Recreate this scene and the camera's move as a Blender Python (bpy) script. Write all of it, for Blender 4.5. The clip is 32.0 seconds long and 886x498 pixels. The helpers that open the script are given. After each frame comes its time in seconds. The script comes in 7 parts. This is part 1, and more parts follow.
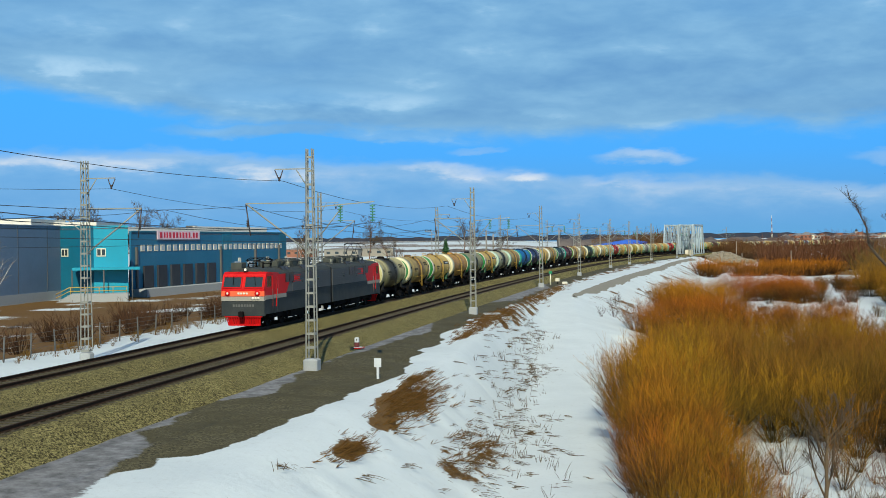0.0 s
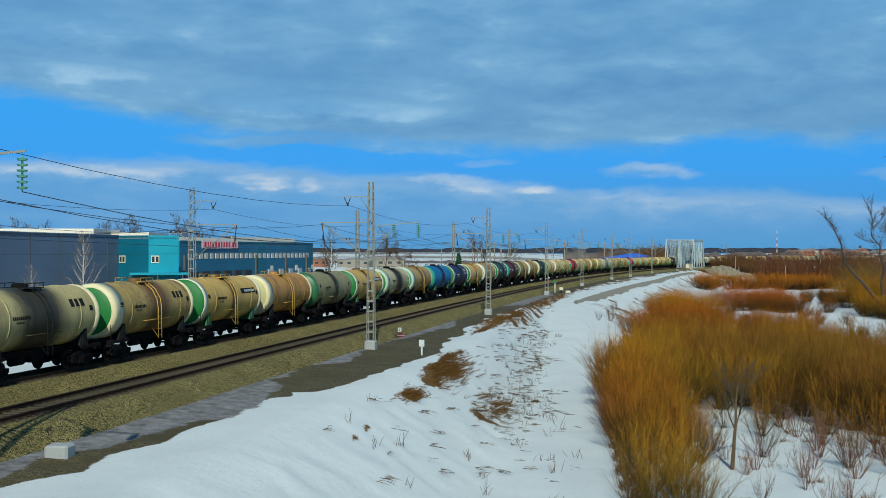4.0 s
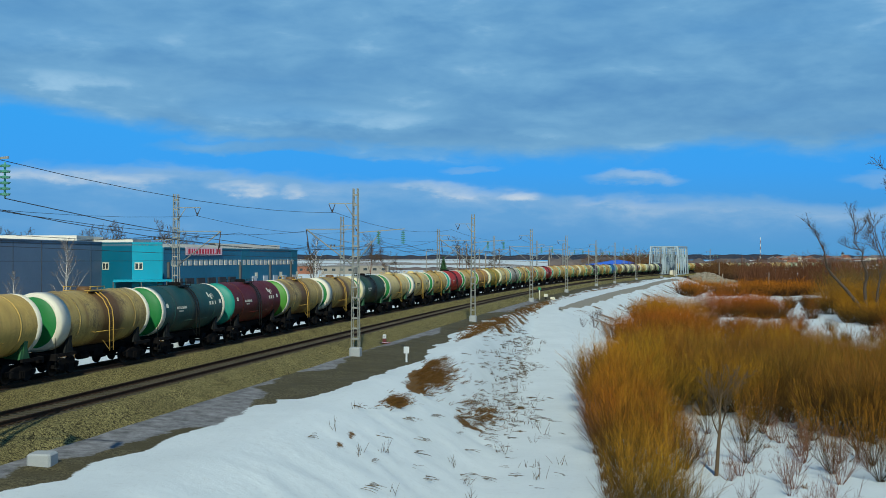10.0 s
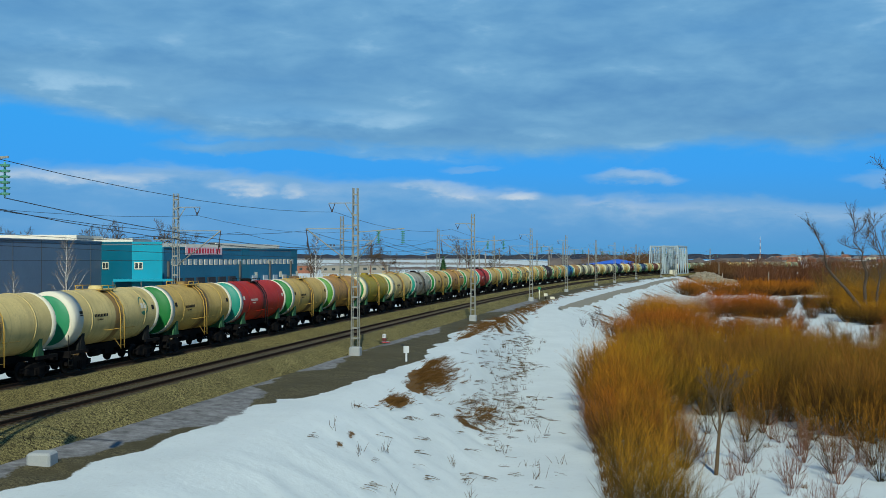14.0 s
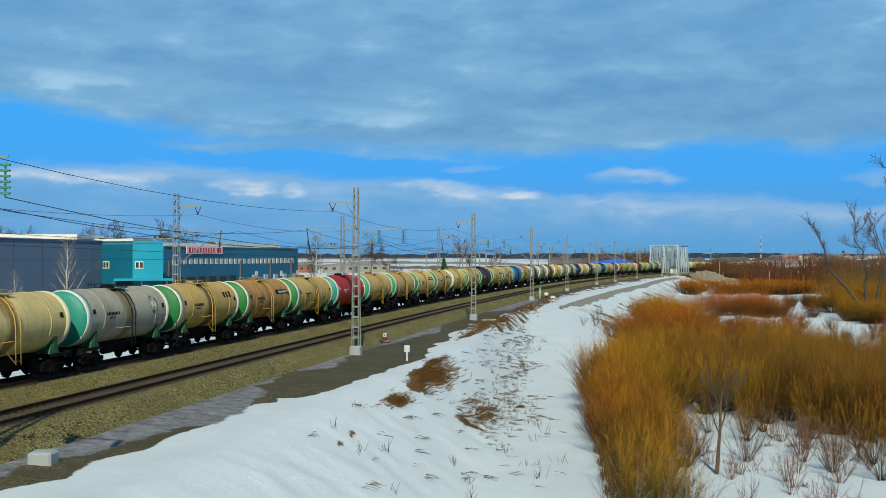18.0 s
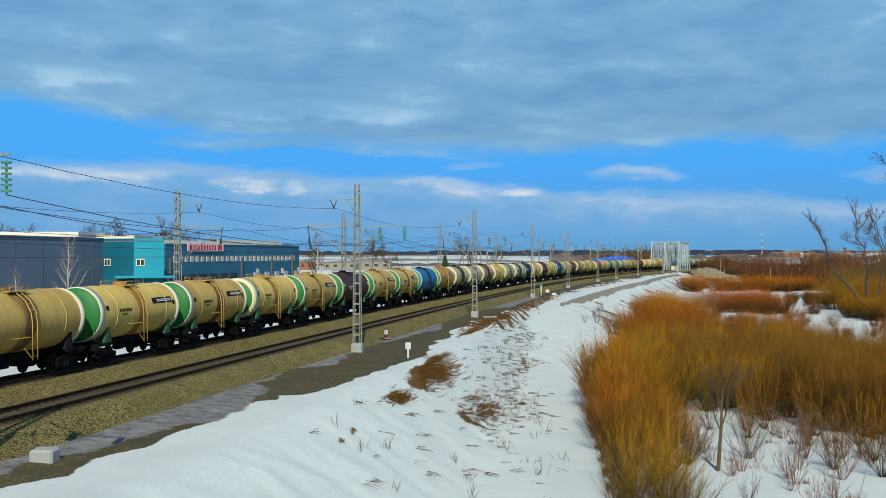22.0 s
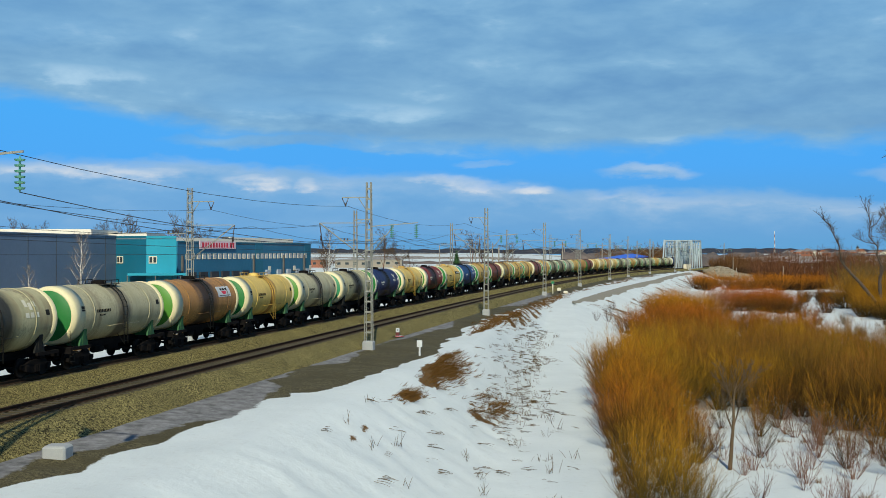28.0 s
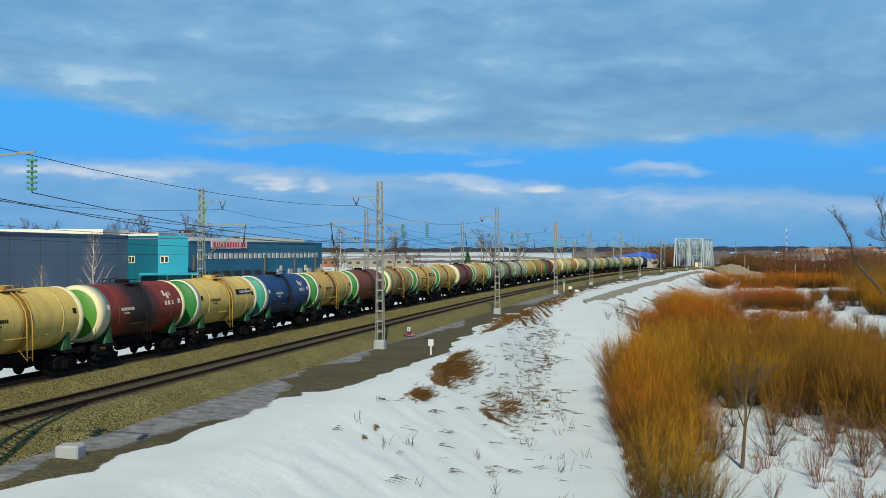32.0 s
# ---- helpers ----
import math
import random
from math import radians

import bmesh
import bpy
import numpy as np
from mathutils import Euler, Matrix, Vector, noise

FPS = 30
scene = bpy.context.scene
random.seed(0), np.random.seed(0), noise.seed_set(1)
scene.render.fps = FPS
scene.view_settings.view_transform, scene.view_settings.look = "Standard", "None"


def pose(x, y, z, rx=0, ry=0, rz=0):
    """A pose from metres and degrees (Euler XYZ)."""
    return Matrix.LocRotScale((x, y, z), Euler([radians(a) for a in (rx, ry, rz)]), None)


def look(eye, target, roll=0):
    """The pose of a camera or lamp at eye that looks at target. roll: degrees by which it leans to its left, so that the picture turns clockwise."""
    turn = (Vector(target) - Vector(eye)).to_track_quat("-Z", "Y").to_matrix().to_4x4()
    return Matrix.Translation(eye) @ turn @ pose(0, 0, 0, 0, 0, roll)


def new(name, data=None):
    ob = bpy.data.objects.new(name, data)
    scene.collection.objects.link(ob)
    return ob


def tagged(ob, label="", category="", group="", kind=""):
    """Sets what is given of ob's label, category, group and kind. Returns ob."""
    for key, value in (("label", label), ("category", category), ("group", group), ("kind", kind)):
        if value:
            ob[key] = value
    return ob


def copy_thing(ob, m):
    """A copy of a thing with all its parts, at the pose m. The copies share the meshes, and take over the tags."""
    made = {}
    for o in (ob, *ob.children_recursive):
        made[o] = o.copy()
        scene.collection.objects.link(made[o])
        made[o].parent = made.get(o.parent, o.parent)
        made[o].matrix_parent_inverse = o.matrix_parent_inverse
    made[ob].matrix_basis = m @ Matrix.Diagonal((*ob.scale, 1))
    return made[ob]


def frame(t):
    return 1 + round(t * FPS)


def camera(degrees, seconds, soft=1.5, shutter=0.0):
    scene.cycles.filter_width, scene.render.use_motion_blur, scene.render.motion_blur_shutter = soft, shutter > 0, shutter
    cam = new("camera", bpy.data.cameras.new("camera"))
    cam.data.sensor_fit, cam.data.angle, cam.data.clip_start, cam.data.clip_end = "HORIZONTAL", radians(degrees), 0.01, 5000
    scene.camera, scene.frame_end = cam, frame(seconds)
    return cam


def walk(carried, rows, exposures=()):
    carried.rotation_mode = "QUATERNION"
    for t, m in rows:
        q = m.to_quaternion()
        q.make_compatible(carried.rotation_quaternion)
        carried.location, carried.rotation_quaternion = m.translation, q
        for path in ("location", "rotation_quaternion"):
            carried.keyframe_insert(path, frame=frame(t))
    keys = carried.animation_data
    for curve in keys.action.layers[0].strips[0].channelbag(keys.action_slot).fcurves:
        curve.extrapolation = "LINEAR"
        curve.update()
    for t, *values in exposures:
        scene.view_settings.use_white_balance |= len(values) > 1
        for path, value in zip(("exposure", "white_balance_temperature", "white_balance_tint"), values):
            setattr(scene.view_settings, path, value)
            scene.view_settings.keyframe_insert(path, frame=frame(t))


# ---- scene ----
# The camera stands on an overbridge and turns by hand; it draws back in the first half second.
EYE_Z = 5.94
cam = camera(42.44, 32.0, soft=0.85)


def aim(t, yaw, tilt, roll, forward=0.0):
    a, b = radians(yaw), radians(tilt)
    eye = Vector((0.07 * forward, forward, EYE_Z))
    return t, look(eye, eye + Vector((math.sin(a) * math.cos(b), math.cos(a) * math.cos(b), math.sin(b))), roll)


walk(cam, [
    aim(0, -0.386, -0.434, -0.589, 19.5), aim(0.1, -0.102, -0.400, -0.339, 15.6), aim(0.2, 0.148, -0.400, -0.122, 11.7), aim(0.3, 0.302, -0.372, 0.084, 7.8),
    aim(0.4, 0.467, -0.319, 0.324, 3.9), aim(0.5, 0.490, -0.356, -0.178, 0.6), aim(1, 0.327, -0.348, -0.135), aim(1.5, -0.109, -0.366, -0.097),
    aim(2, -0.362, -0.316, -0.074), aim(2.5, -0.520, -0.111, 0.155), aim(3, -0.673, -0.020, 0.077), aim(3.5, -0.780, 0.074, 0.054),
    aim(5.5, -0.282, 0.280, 0.137), aim(6, -0.195, 0.323, 0.145), aim(6.5, -0.133, 0.383, 0.219), aim(7, -0.086, 0.452, 0.191),
    aim(7.5, -0.044, 0.496, 0.194), aim(8, -0.006, 0.497, 0.152), aim(8.5, 0.039, 0.487, 0.198), aim(9, 0.041, 0.500, 0.137),
    aim(9.5, 0.041, 0.500, 0.137), aim(10, 0.045, 0.490, 0.039), aim(10.5, 0.044, 0.467, 0.053), aim(11, 0.041, 0.465, 0.036),
    aim(11.5, 0.041, 0.474, 0.038), aim(12, 0.041, 0.465, 0.036), aim(12.5, 0.041, 0.434, 0.038), aim(13, 0.045, 0.424, 0.052),
    aim(13.5, 0.043, 0.450, 0.103), aim(14, 0.053, 0.466, 0.040), aim(14.5, 0.044, 0.483, 0.065), aim(16.5, 0.059, 0.494, -0.030),
    aim(17, 0.042, 0.460, 0.005), aim(17.5, 0.042, 0.417, 0.004), aim(18, 0.023, 0.425, 0.016), aim(18.5, 0.020, 0.407, -0.036),
    aim(19, -0.000, 0.374, 0.000), aim(19.5, -0.014, 0.338, -0.007), aim(20, -0.018, 0.329, -0.015), aim(20.5, -0.042, 0.336, 0.033),
    aim(21, -0.040, 0.325, -0.026), aim(21.5, -0.040, 0.325, -0.026), aim(22, -0.032, 0.281, -0.044), aim(22.5, 0.001, 0.271, -0.012),
    aim(23, -0.000, 0.258, 0.033), aim(23.5, 0.000, 0.269, 0.019), aim(24, -0.021, 0.242, -0.032), aim(24.5, 0.000, 0.222, 0.016),
    aim(25, -0.000, 0.224, 0.046), aim(25.5, 0.004, 0.207, 0.027), aim(27.5, -0.378, 0.161, 0.039), aim(28, -0.616, 0.179, 0.061),
    aim(28.5, -0.829, 0.150, 0.003), aim(29, -0.959, 0.107, -0.015), aim(29.5, -1.058, 0.107, -0.021), aim(30, -1.134, 0.111, -0.031),
    aim(30.5, -1.201, 0.101, -0.100), aim(31, -1.240, 0.073, -0.117), aim(31.5, -1.222, 0.094, -0.071), aim(32, -1.166, 0.124, -0.100),
], [(0.0, 0.08, 6450, 5), (0.8, -0.04, 6350, 4), (2.0, -0.12, 6250, 3), (3.5, -0.18, 6100, 2), (6.0, -0.23, 5950, 1), (14.0, -0.22, 6000, 1), (18.0, -0.08, 6300, 3), (25.0, -0.02, 6600, 6), (32.0, -0.02, 6650, 6)])

# ---------------------------------------------------------------- world, sun
SUN_DIR = Vector((0.03, -0.80, 0.60)).normalized()      # towards the sun
sun = new("sun", bpy.data.lights.new("sun", "SUN"))
sun.data.energy, sun.data.angle, sun.data.color = 4.3, radians(0.6), (1.0, 0.93, 0.76)
sun.matrix_world = look((0, 0, 60), Vector((0, 0, 60)) - SUN_DIR)

world = bpy.data.worlds.new("world")
scene.world = world
world.use_nodes = True


def sky_world(w):
    nt = w.node_tree
    nt.nodes.clear()
    N, L = nt.nodes.new, nt.links.new

    def math_node(op, a, b=None, c=None, clamp=False):
        n = N("ShaderNodeMath")
        n.operation, n.use_clamp = op, clamp
        for i, v in enumerate((a, b, c)):
            if v is None:
                continue
            if isinstance(v, (int, float)):
                n.inputs[i].default_value = v
            else:
                L(v, n.inputs[i])
        return n.outputs[0]

    def ramp(fac, stops):
        n = N("ShaderNodeValToRGB")
        e = n.color_ramp.elements
        while len(e) < len(stops):
            e.new(0.5)
        for el, (p, c) in zip(e, stops):
            el.position, el.color = p, (*c, 1)
        L(fac, n.inputs[0])
        return n.outputs[0]

    def mix(fac, a, b):
        n = N("ShaderNodeMix")
        n.data_type = "RGBA"
        for i, v in ((0, fac), (6, a), (7, b)):
            if isinstance(v, (int, float)):
                n.inputs[i].default_value = v
            elif isinstance(v, tuple):
                n.inputs[i].default_value = (*v, 1)
            else:
                L(v, n.inputs[i])
        return n.outputs[2]

    def noise_at(vec, scale, detail, rough=0.55, dist=0.0):
        n = N("ShaderNodeTexNoise")
        n.inputs["Scale"].default_value, n.inputs["Detail"].default_value = scale, detail
        n.inputs["Roughness"].default_value, n.inputs["Distortion"].default_value = rough, dist
        L(vec, n.inputs["Vector"])
        return n.outputs["Fac"]

    sky = N("ShaderNodeTexSky")
    sky.sky_type, sky.sun_disc = "NISHITA", False
    sky.sun_elevation = math.asin(SUN_DIR.z)
    sky.sun_rotation = math.atan2(SUN_DIR.x, SUN_DIR.y)
    sky.air_density, sky.dust_density, sky.ozone_density = 1.2, 0.6, 2.5
    co = N("ShaderNodeTexCoord").outputs["Generated"]
    sep = N("ShaderNodeSeparateXYZ")
    L(co, sep.inputs[0])
    x, y, z = sep.outputs
    up = math_node("MAXIMUM", z, 0.0)

    def stretched(sx, sz):
        n = N("ShaderNodeCombineXYZ")
        L(math_node("MULTIPLY", x, sx), n.inputs[0])
        L(math_node("MULTIPLY", y, sx), n.inputs[1])
        L(math_node("MULTIPLY", z, sz), n.inputs[2])
        return n.outputs[0]

    # three sizes of cloud, all drawn out along the horizon
    wide = noise_at(stretched(4.0, 15.0), 1.0, 3.0, 0.5, 0.3)
    puff = noise_at(stretched(13.0, 42.0), 1.0, 4.0, 0.55, 0.25)
    fine = noise_at(stretched(34.0, 95.0), 1.0, 5.0, 0.6, 0.2)
    # the edges are frayed by moving the place that is looked up
    fray = math_node("ADD", math_node("MULTIPLY_ADD", puff, 0.028, -0.014), math_node("MULTIPLY_ADD", fine, 0.011, -0.0055))
    zw = math_node("ADD", z, fray)
    xw = math_node("ADD", x, math_node("MULTIPLY_ADD", wide, 0.16, -0.08))

    def soft(v, lo, hi):
        n = N("ShaderNodeMapRange")
        n.interpolation_type = "SMOOTHSTEP"
        n.inputs[1].default_value, n.inputs[2].default_value = lo, hi
        L(v, n.inputs[0])
        return n.outputs[0]

    def across(stops):
        """A height over the horizon that changes along it; x from -0.4 to 0.4."""
        return ramp(math_node("MULTIPLY_ADD", x, 1.25, 0.5), [(1.25 * u + 0.5, (v,) * 3) for u, v in stops])

    def tuft(u0, z0, ru, rz):
        """A single cloud: 1 in its middle, 0 outside."""
        a = math_node("MULTIPLY", math_node("SUBTRACT", math_node("MULTIPLY_ADD", xw, 0.3, math_node("MULTIPLY", x, 0.7)), u0), 1 / ru)
        b = math_node("MULTIPLY", math_node("SUBTRACT", zw, z0), 1 / rz)
        r2 = math_node("ADD", math_node("MULTIPLY", a, a), math_node("MULTIPLY", b, b))
        return math_node("SUBTRACT", 1.0, soft(r2, 0.05, 1.2))

    def most(*fs):
        out = fs[0]
        for f in fs[1:]:
            out = math_node("MAXIMUM", out, f)
        return out

    clear = ramp(up, [(0.0, (0.105, 0.36, 0.70)), (0.03, (0.070, 0.33, 0.74)), (0.075, (0.048, 0.375, 0.96)), (0.13, (0.050, 0.395, 0.98)), (0.28, (0.022, 0.13, 0.40)), (1.0, (0.012, 0.05, 0.16))])
    # the high deck: its lower edge sinks towards the right
    edge = across([(-0.40, 0.130), (-0.38, 0.127), (-0.30, 0.117), (-0.225, 0.103), (-0.10, 0.091), (0.06, 0.083), (0.17, 0.086), (0.23, 0.095), (0.31, 0.086), (0.40, 0.090)])
    over = math_node("SUBTRACT", zw, edge)
    # overhead and behind, the deck breaks up into deep blue
    whole = math_node("SUBTRACT", 1.0, math_node("MULTIPLY", soft(z, 0.26, 0.50), 0.85))
    deck = math_node("MULTIPLY", soft(over, -0.004, 0.016), math_node("MULTIPLY", math_node("MULTIPLY_ADD", soft(wide, 0.28, 0.50), 0.12, 0.88), whole))
    d1 = most(deck, math_node("MULTIPLY", tuft(-0.150, 0.097, 0.10, 0.008), 0.75), math_node("MULTIPLY", tuft(-0.03, 0.094, 0.10, 0.007), 0.6))
    tone = math_node("ADD", math_node("MULTIPLY_ADD", puff, 0.50, math_node("MULTIPLY", wide, 0.34)), math_node("MULTIPLY", fine, 0.16))
    # brighter swellings, and the dusk of the thick part over the right of the line
    glow = most(tuft(0.0, 0.224, 0.06, 0.026), math_node("MULTIPLY", tuft(0.37, 0.205, 0.07, 0.03), 0.8), math_node("MULTIPLY", tuft(-0.29, 0.185, 0.10, 0.016), 0.6), math_node("MULTIPLY", tuft(-0.10, 0.124, 0.13, 0.011), 0.9), math_node("MULTIPLY", tuft(-0.34, 0.150, 0.10, 0.008), 0.6), math_node("MULTIPLY", tuft(0.18, 0.098, 0.05, 0.007), 0.6), math_node("MULTIPLY", tuft(0.09, 0.108, 0.03, 0.005), 0.6))
    dusk = most(tuft(0.21, 0.130, 0.26, 0.032), math_node("MULTIPLY", tuft(-0.13, 0.160, 0.16, 0.016), 0.7), math_node("MULTIPLY", tuft(-0.06, 0.105, 0.16, 0.007), 0.6))
    tone = math_node("ADD", math_node("MULTIPLY_ADD", glow, 0.12, tone), math_node("MULTIPLY", dusk, -0.055))
    high = ramp(tone, [(0.34, (0.125, 0.310, 0.590)), (0.46, (0.165, 0.370, 0.640)), (0.57, (0.215, 0.435, 0.695)), (0.70, (0.39, 0.605, 0.83))])
    # the low bank: a ragged lit top, fading into blue haze below
    top = across([(-0.40, 0.079), (-0.34, 0.078), (-0.225, 0.083), (-0.12, 0.071), (-0.02, 0.069), (0.08, 0.063), (0.10, 0.055), (0.21, 0.056), (0.35, 0.046), (0.40, 0.050)])
    under = math_node("SUBTRACT", top, zw)
    bank = math_node("MULTIPLY", soft(under, -0.003, 0.010), soft(z, 0.004, 0.030))
    d2 = most(math_node("MULTIPLY", bank, 0.92), math_node("MULTIPLY", tuft(0.165, 0.0715, 0.045, 0.008), 0.75), math_node("MULTIPLY", tuft(0.03, 0.079, 0.03, 0.004), 0.4), math_node("MULTIPLY", tuft(0.37, 0.066, 0.04, 0.008), 0.5))
    lit = most(tuft(-0.171, 0.0615, 0.036, 0.0065), tuft(-0.123, 0.0578, 0.013, 0.006), math_node("MULTIPLY", tuft(0.0, 0.062, 0.05, 0.006), 0.75), tuft(0.062, 0.0565, 0.022, 0.006), math_node("MULTIPLY", tuft(-0.30, 0.068, 0.09, 0.007), 0.8), math_node("MULTIPLY", tuft(0.14, 0.051, 0.05, 0.005), 0.4), math_node("MULTIPLY", tuft(0.165, 0.074, 0.035, 0.005), 0.4))
    fall = math_node("ADD", math_node("MULTIPLY", soft(under, 0.004, 0.030), -0.20), math_node("ADD", math_node("MULTIPLY_ADD", puff, 0.38, math_node("MULTIPLY", fine, 0.22)), 0.31))
    low = ramp(math_node("MULTIPLY_ADD", lit, math_node("MULTIPLY_ADD", fine, 0.5, -0.02), fall), [(0.30, (0.110, 0.345, 0.710)), (0.44, (0.150, 0.390, 0.740)), (0.58, (0.235, 0.450, 0.760)), (0.74, (0.44, 0.58, 0.79)), (0.95, (0.80, 0.80, 0.84))])
    col = mix(d2, mix(d1, clear, high), low)
    bg = N("ShaderNodeBackground")
    L(col, bg.inputs[0])
    bg.inputs[1].default_value = 0.95
    nish = N("ShaderNodeBackground")
    L(sky.outputs[0], nish.inputs[0])
    nish.inputs[1].default_value = 0.006
    add = N("ShaderNodeAddShader")
    L(bg.outputs[0], add.inputs[0])
    L(nish.outputs[0], add.inputs[1])
    out = N("ShaderNodeOutputWorld")
    L(add.outputs[0], out.inputs[0])


sky_world(world)

# ---------------------------------------------------------------- the line of the railway
# s runs along the far track from the viewer outwards, d to its right; z = 0 at the railhead.
STEP = 1.0
S0 = -720
LINE = []


def lay_line():
    def turn(s):
        c = min(max(s, 0.0), 560.0)
        return 0.180481 + 7.4e-5 * c + 1.0e-6 * c * c
    pts = {0: (-19.4355, 63.0159)}
    x, y = pts[0]
    for i in range(0, 900):
        a = turn(i + 0.5)
        x, y = x + math.sin(a), y + math.cos(a)
        pts[i + 1] = (x, y)
    x, y = pts[0]
    for i in range(0, -S0):
        a = turn(-i - 0.5)
        x, y = x - math.sin(a), y - math.cos(a)
        pts[-i - 1] = (x, y)
    for i in range(S0, 901):
        LINE.append((*pts[i], turn(i)))


lay_line()
LINE_NP = np.array(LINE)


def on_line(s, d=0.0, z=0.0):
    """World place at s metres along the line, d metres to its right, z over the rail; and the line's bearing."""
    k = min(max(s - S0, 0), len(LINE) - 1.001)
    i = int(k)
    f = k - i
    x = LINE[i][0] * (1 - f) + LINE[i + 1][0] * f
    y = LINE[i][1] * (1 - f) + LINE[i + 1][1] * f
    a = LINE[i][2] * (1 - f) + LINE[i + 1][2] * f
    return Vector((x + d * math.cos(a), y - d * math.sin(a), z - 0.000727 * max(min(s, 900), -100))), a


def rail_pose(s, d=0.0, z=0.0):
    """Pose on the line: local x runs outwards along it, local y to its left, z up."""
    p, a = on_line(s, d, z)
    return pose(p.x, p.y, p.z, 0, 0, 90 - math.degrees(a))


GAP = 6.46          # from the far track to the near one

# ---------------------------------------------------------------- materials
MATS = {}


class Nodes:
    """A few short hands for building one node material."""

    def __init__(self, name):
        self.mat = bpy.data.materials.new(name)
        self.mat.use_nodes = True
        self.nt = self.mat.node_tree
        self.bsdf = self.nt.nodes["Principled BSDF"]
        self.obj = None

    def link(self, a, b):
        self.nt.links.new(a, b)

    def coords(self):
        if self.obj is None:
            self.obj = self.nt.nodes.new("ShaderNodeTexCoord").outputs["Object"]
        return self.obj

    def scaled(self, sx, sy, sz, src=None):
        n = self.nt.nodes.new("ShaderNodeMapping")
        n.inputs["Scale"].default_value = (sx, sy, sz)
        self.link(src or self.coords(), n.inputs["Vector"])
        return n.outputs[0]

    def noise(self, scale, detail=4.0, rough=0.6, src=None, dist=0.0):
        n = self.nt.nodes.new("ShaderNodeTexNoise")
        n.inputs["Scale"].default_value, n.inputs["Detail"].default_value = scale, detail
        n.inputs["Roughness"].default_value, n.inputs["Distortion"].default_value = rough, dist
        self.link(src or self.coords(), n.inputs["Vector"])
        return n.outputs["Fac"]

    def math(self, op, a, b=None, c=None, clamp=False):
        n = self.nt.nodes.new("ShaderNodeMath")
        n.operation, n.use_clamp = op, clamp
        for i, v in enumerate((a, b, c)):
            if v is None:
                continue
            if isinstance(v, (int, float)):
                n.inputs[i].default_value = v
            else:
                self.link(v, n.inputs[i])
        return n.outputs[0]

    def step(self, fac, lo, hi):
        n = self.nt.nodes.new("ShaderNodeMapRange")
        n.inputs["From Min"].default_value, n.inputs["From Max"].default_value = lo, hi
        n.clamp = True
        self.link(fac, n.inputs[0])
        return n.outputs[0]

    def mix(self, fac, a, b):
        n = self.nt.nodes.new("ShaderNodeMix")
        n.data_type = "RGBA"
        for i, v in ((0, fac), (6, a), (7, b)):
            if isinstance(v, (int, float)):
                n.inputs[i].default_value = v
            elif isinstance(v, tuple):
                n.inputs[i].default_value = (*v, 1)
            else:
                self.link(v, n.inputs[i])
        return n.outputs[2]

    def rand(self):
        return self.nt.nodes.new("ShaderNodeObjectInfo").outputs["Random"]

    def island(self):
        return self.nt.nodes.new("ShaderNodeNewGeometry").outputs["Random Per Island"]

    def finish(self, colour, rough=0.7, metal=0.0, bump=None, strength=0.3, distance=0.02, spec=None):
        if isinstance(colour, tuple):
            self.bsdf.inputs["Base Color"].default_value = (*colour, 1)
        else:
            self.link(colour, self.bsdf.inputs["Base Color"])
        if isinstance(rough, (int, float)):
            self.bsdf.inputs["Roughness"].default_value = rough
        else:
            self.link(rough, self.bsdf.inputs["Roughness"])
        self.bsdf.inputs["Metallic"].default_value = metal
        if spec is not None:
            self.bsdf.inputs["Specular IOR Level"].default_value = spec
        if bump is not None:
            n = self.nt.nodes.new("ShaderNodeBump")
            n.inputs["Strength"].default_value, n.inputs["Distance"].default_value = strength, distance
            self.link(bump, n.inputs["Height"])
            self.link(n.outputs[0], self.bsdf.inputs["Normal"])
        return self.mat


def paint(name, colour, rough=0.5, metal=0.0, wear=0.25, scale=1.2, dirt=(0.10, 0.085, 0.065), spec=None):
    """Worn paint or metal: broad fading, small chips and dirt."""
    if name in MATS:
        return MATS[name]
    n = Nodes(name)
    big, small = n.noise(scale, 5), n.noise(scale * 14, 4)
    c = n.mix(n.step(big, 0.35, 0.75), tuple(v * 0.86 for v in colour), tuple(min(v * 1.08, 1) for v in colour))
    c = n.mix(n.math("MULTIPLY", n.step(n.math("MULTIPLY_ADD", small, 0.5, n.math("MULTIPLY", big, 0.6)), 0.52, 0.78), wear), c, dirt)
    MATS[name] = n.finish(c, n.math("MULTIPLY_ADD", small, 0.25, rough - 0.1), metal, small, 0.12, 0.004, spec)
    return MATS[name]


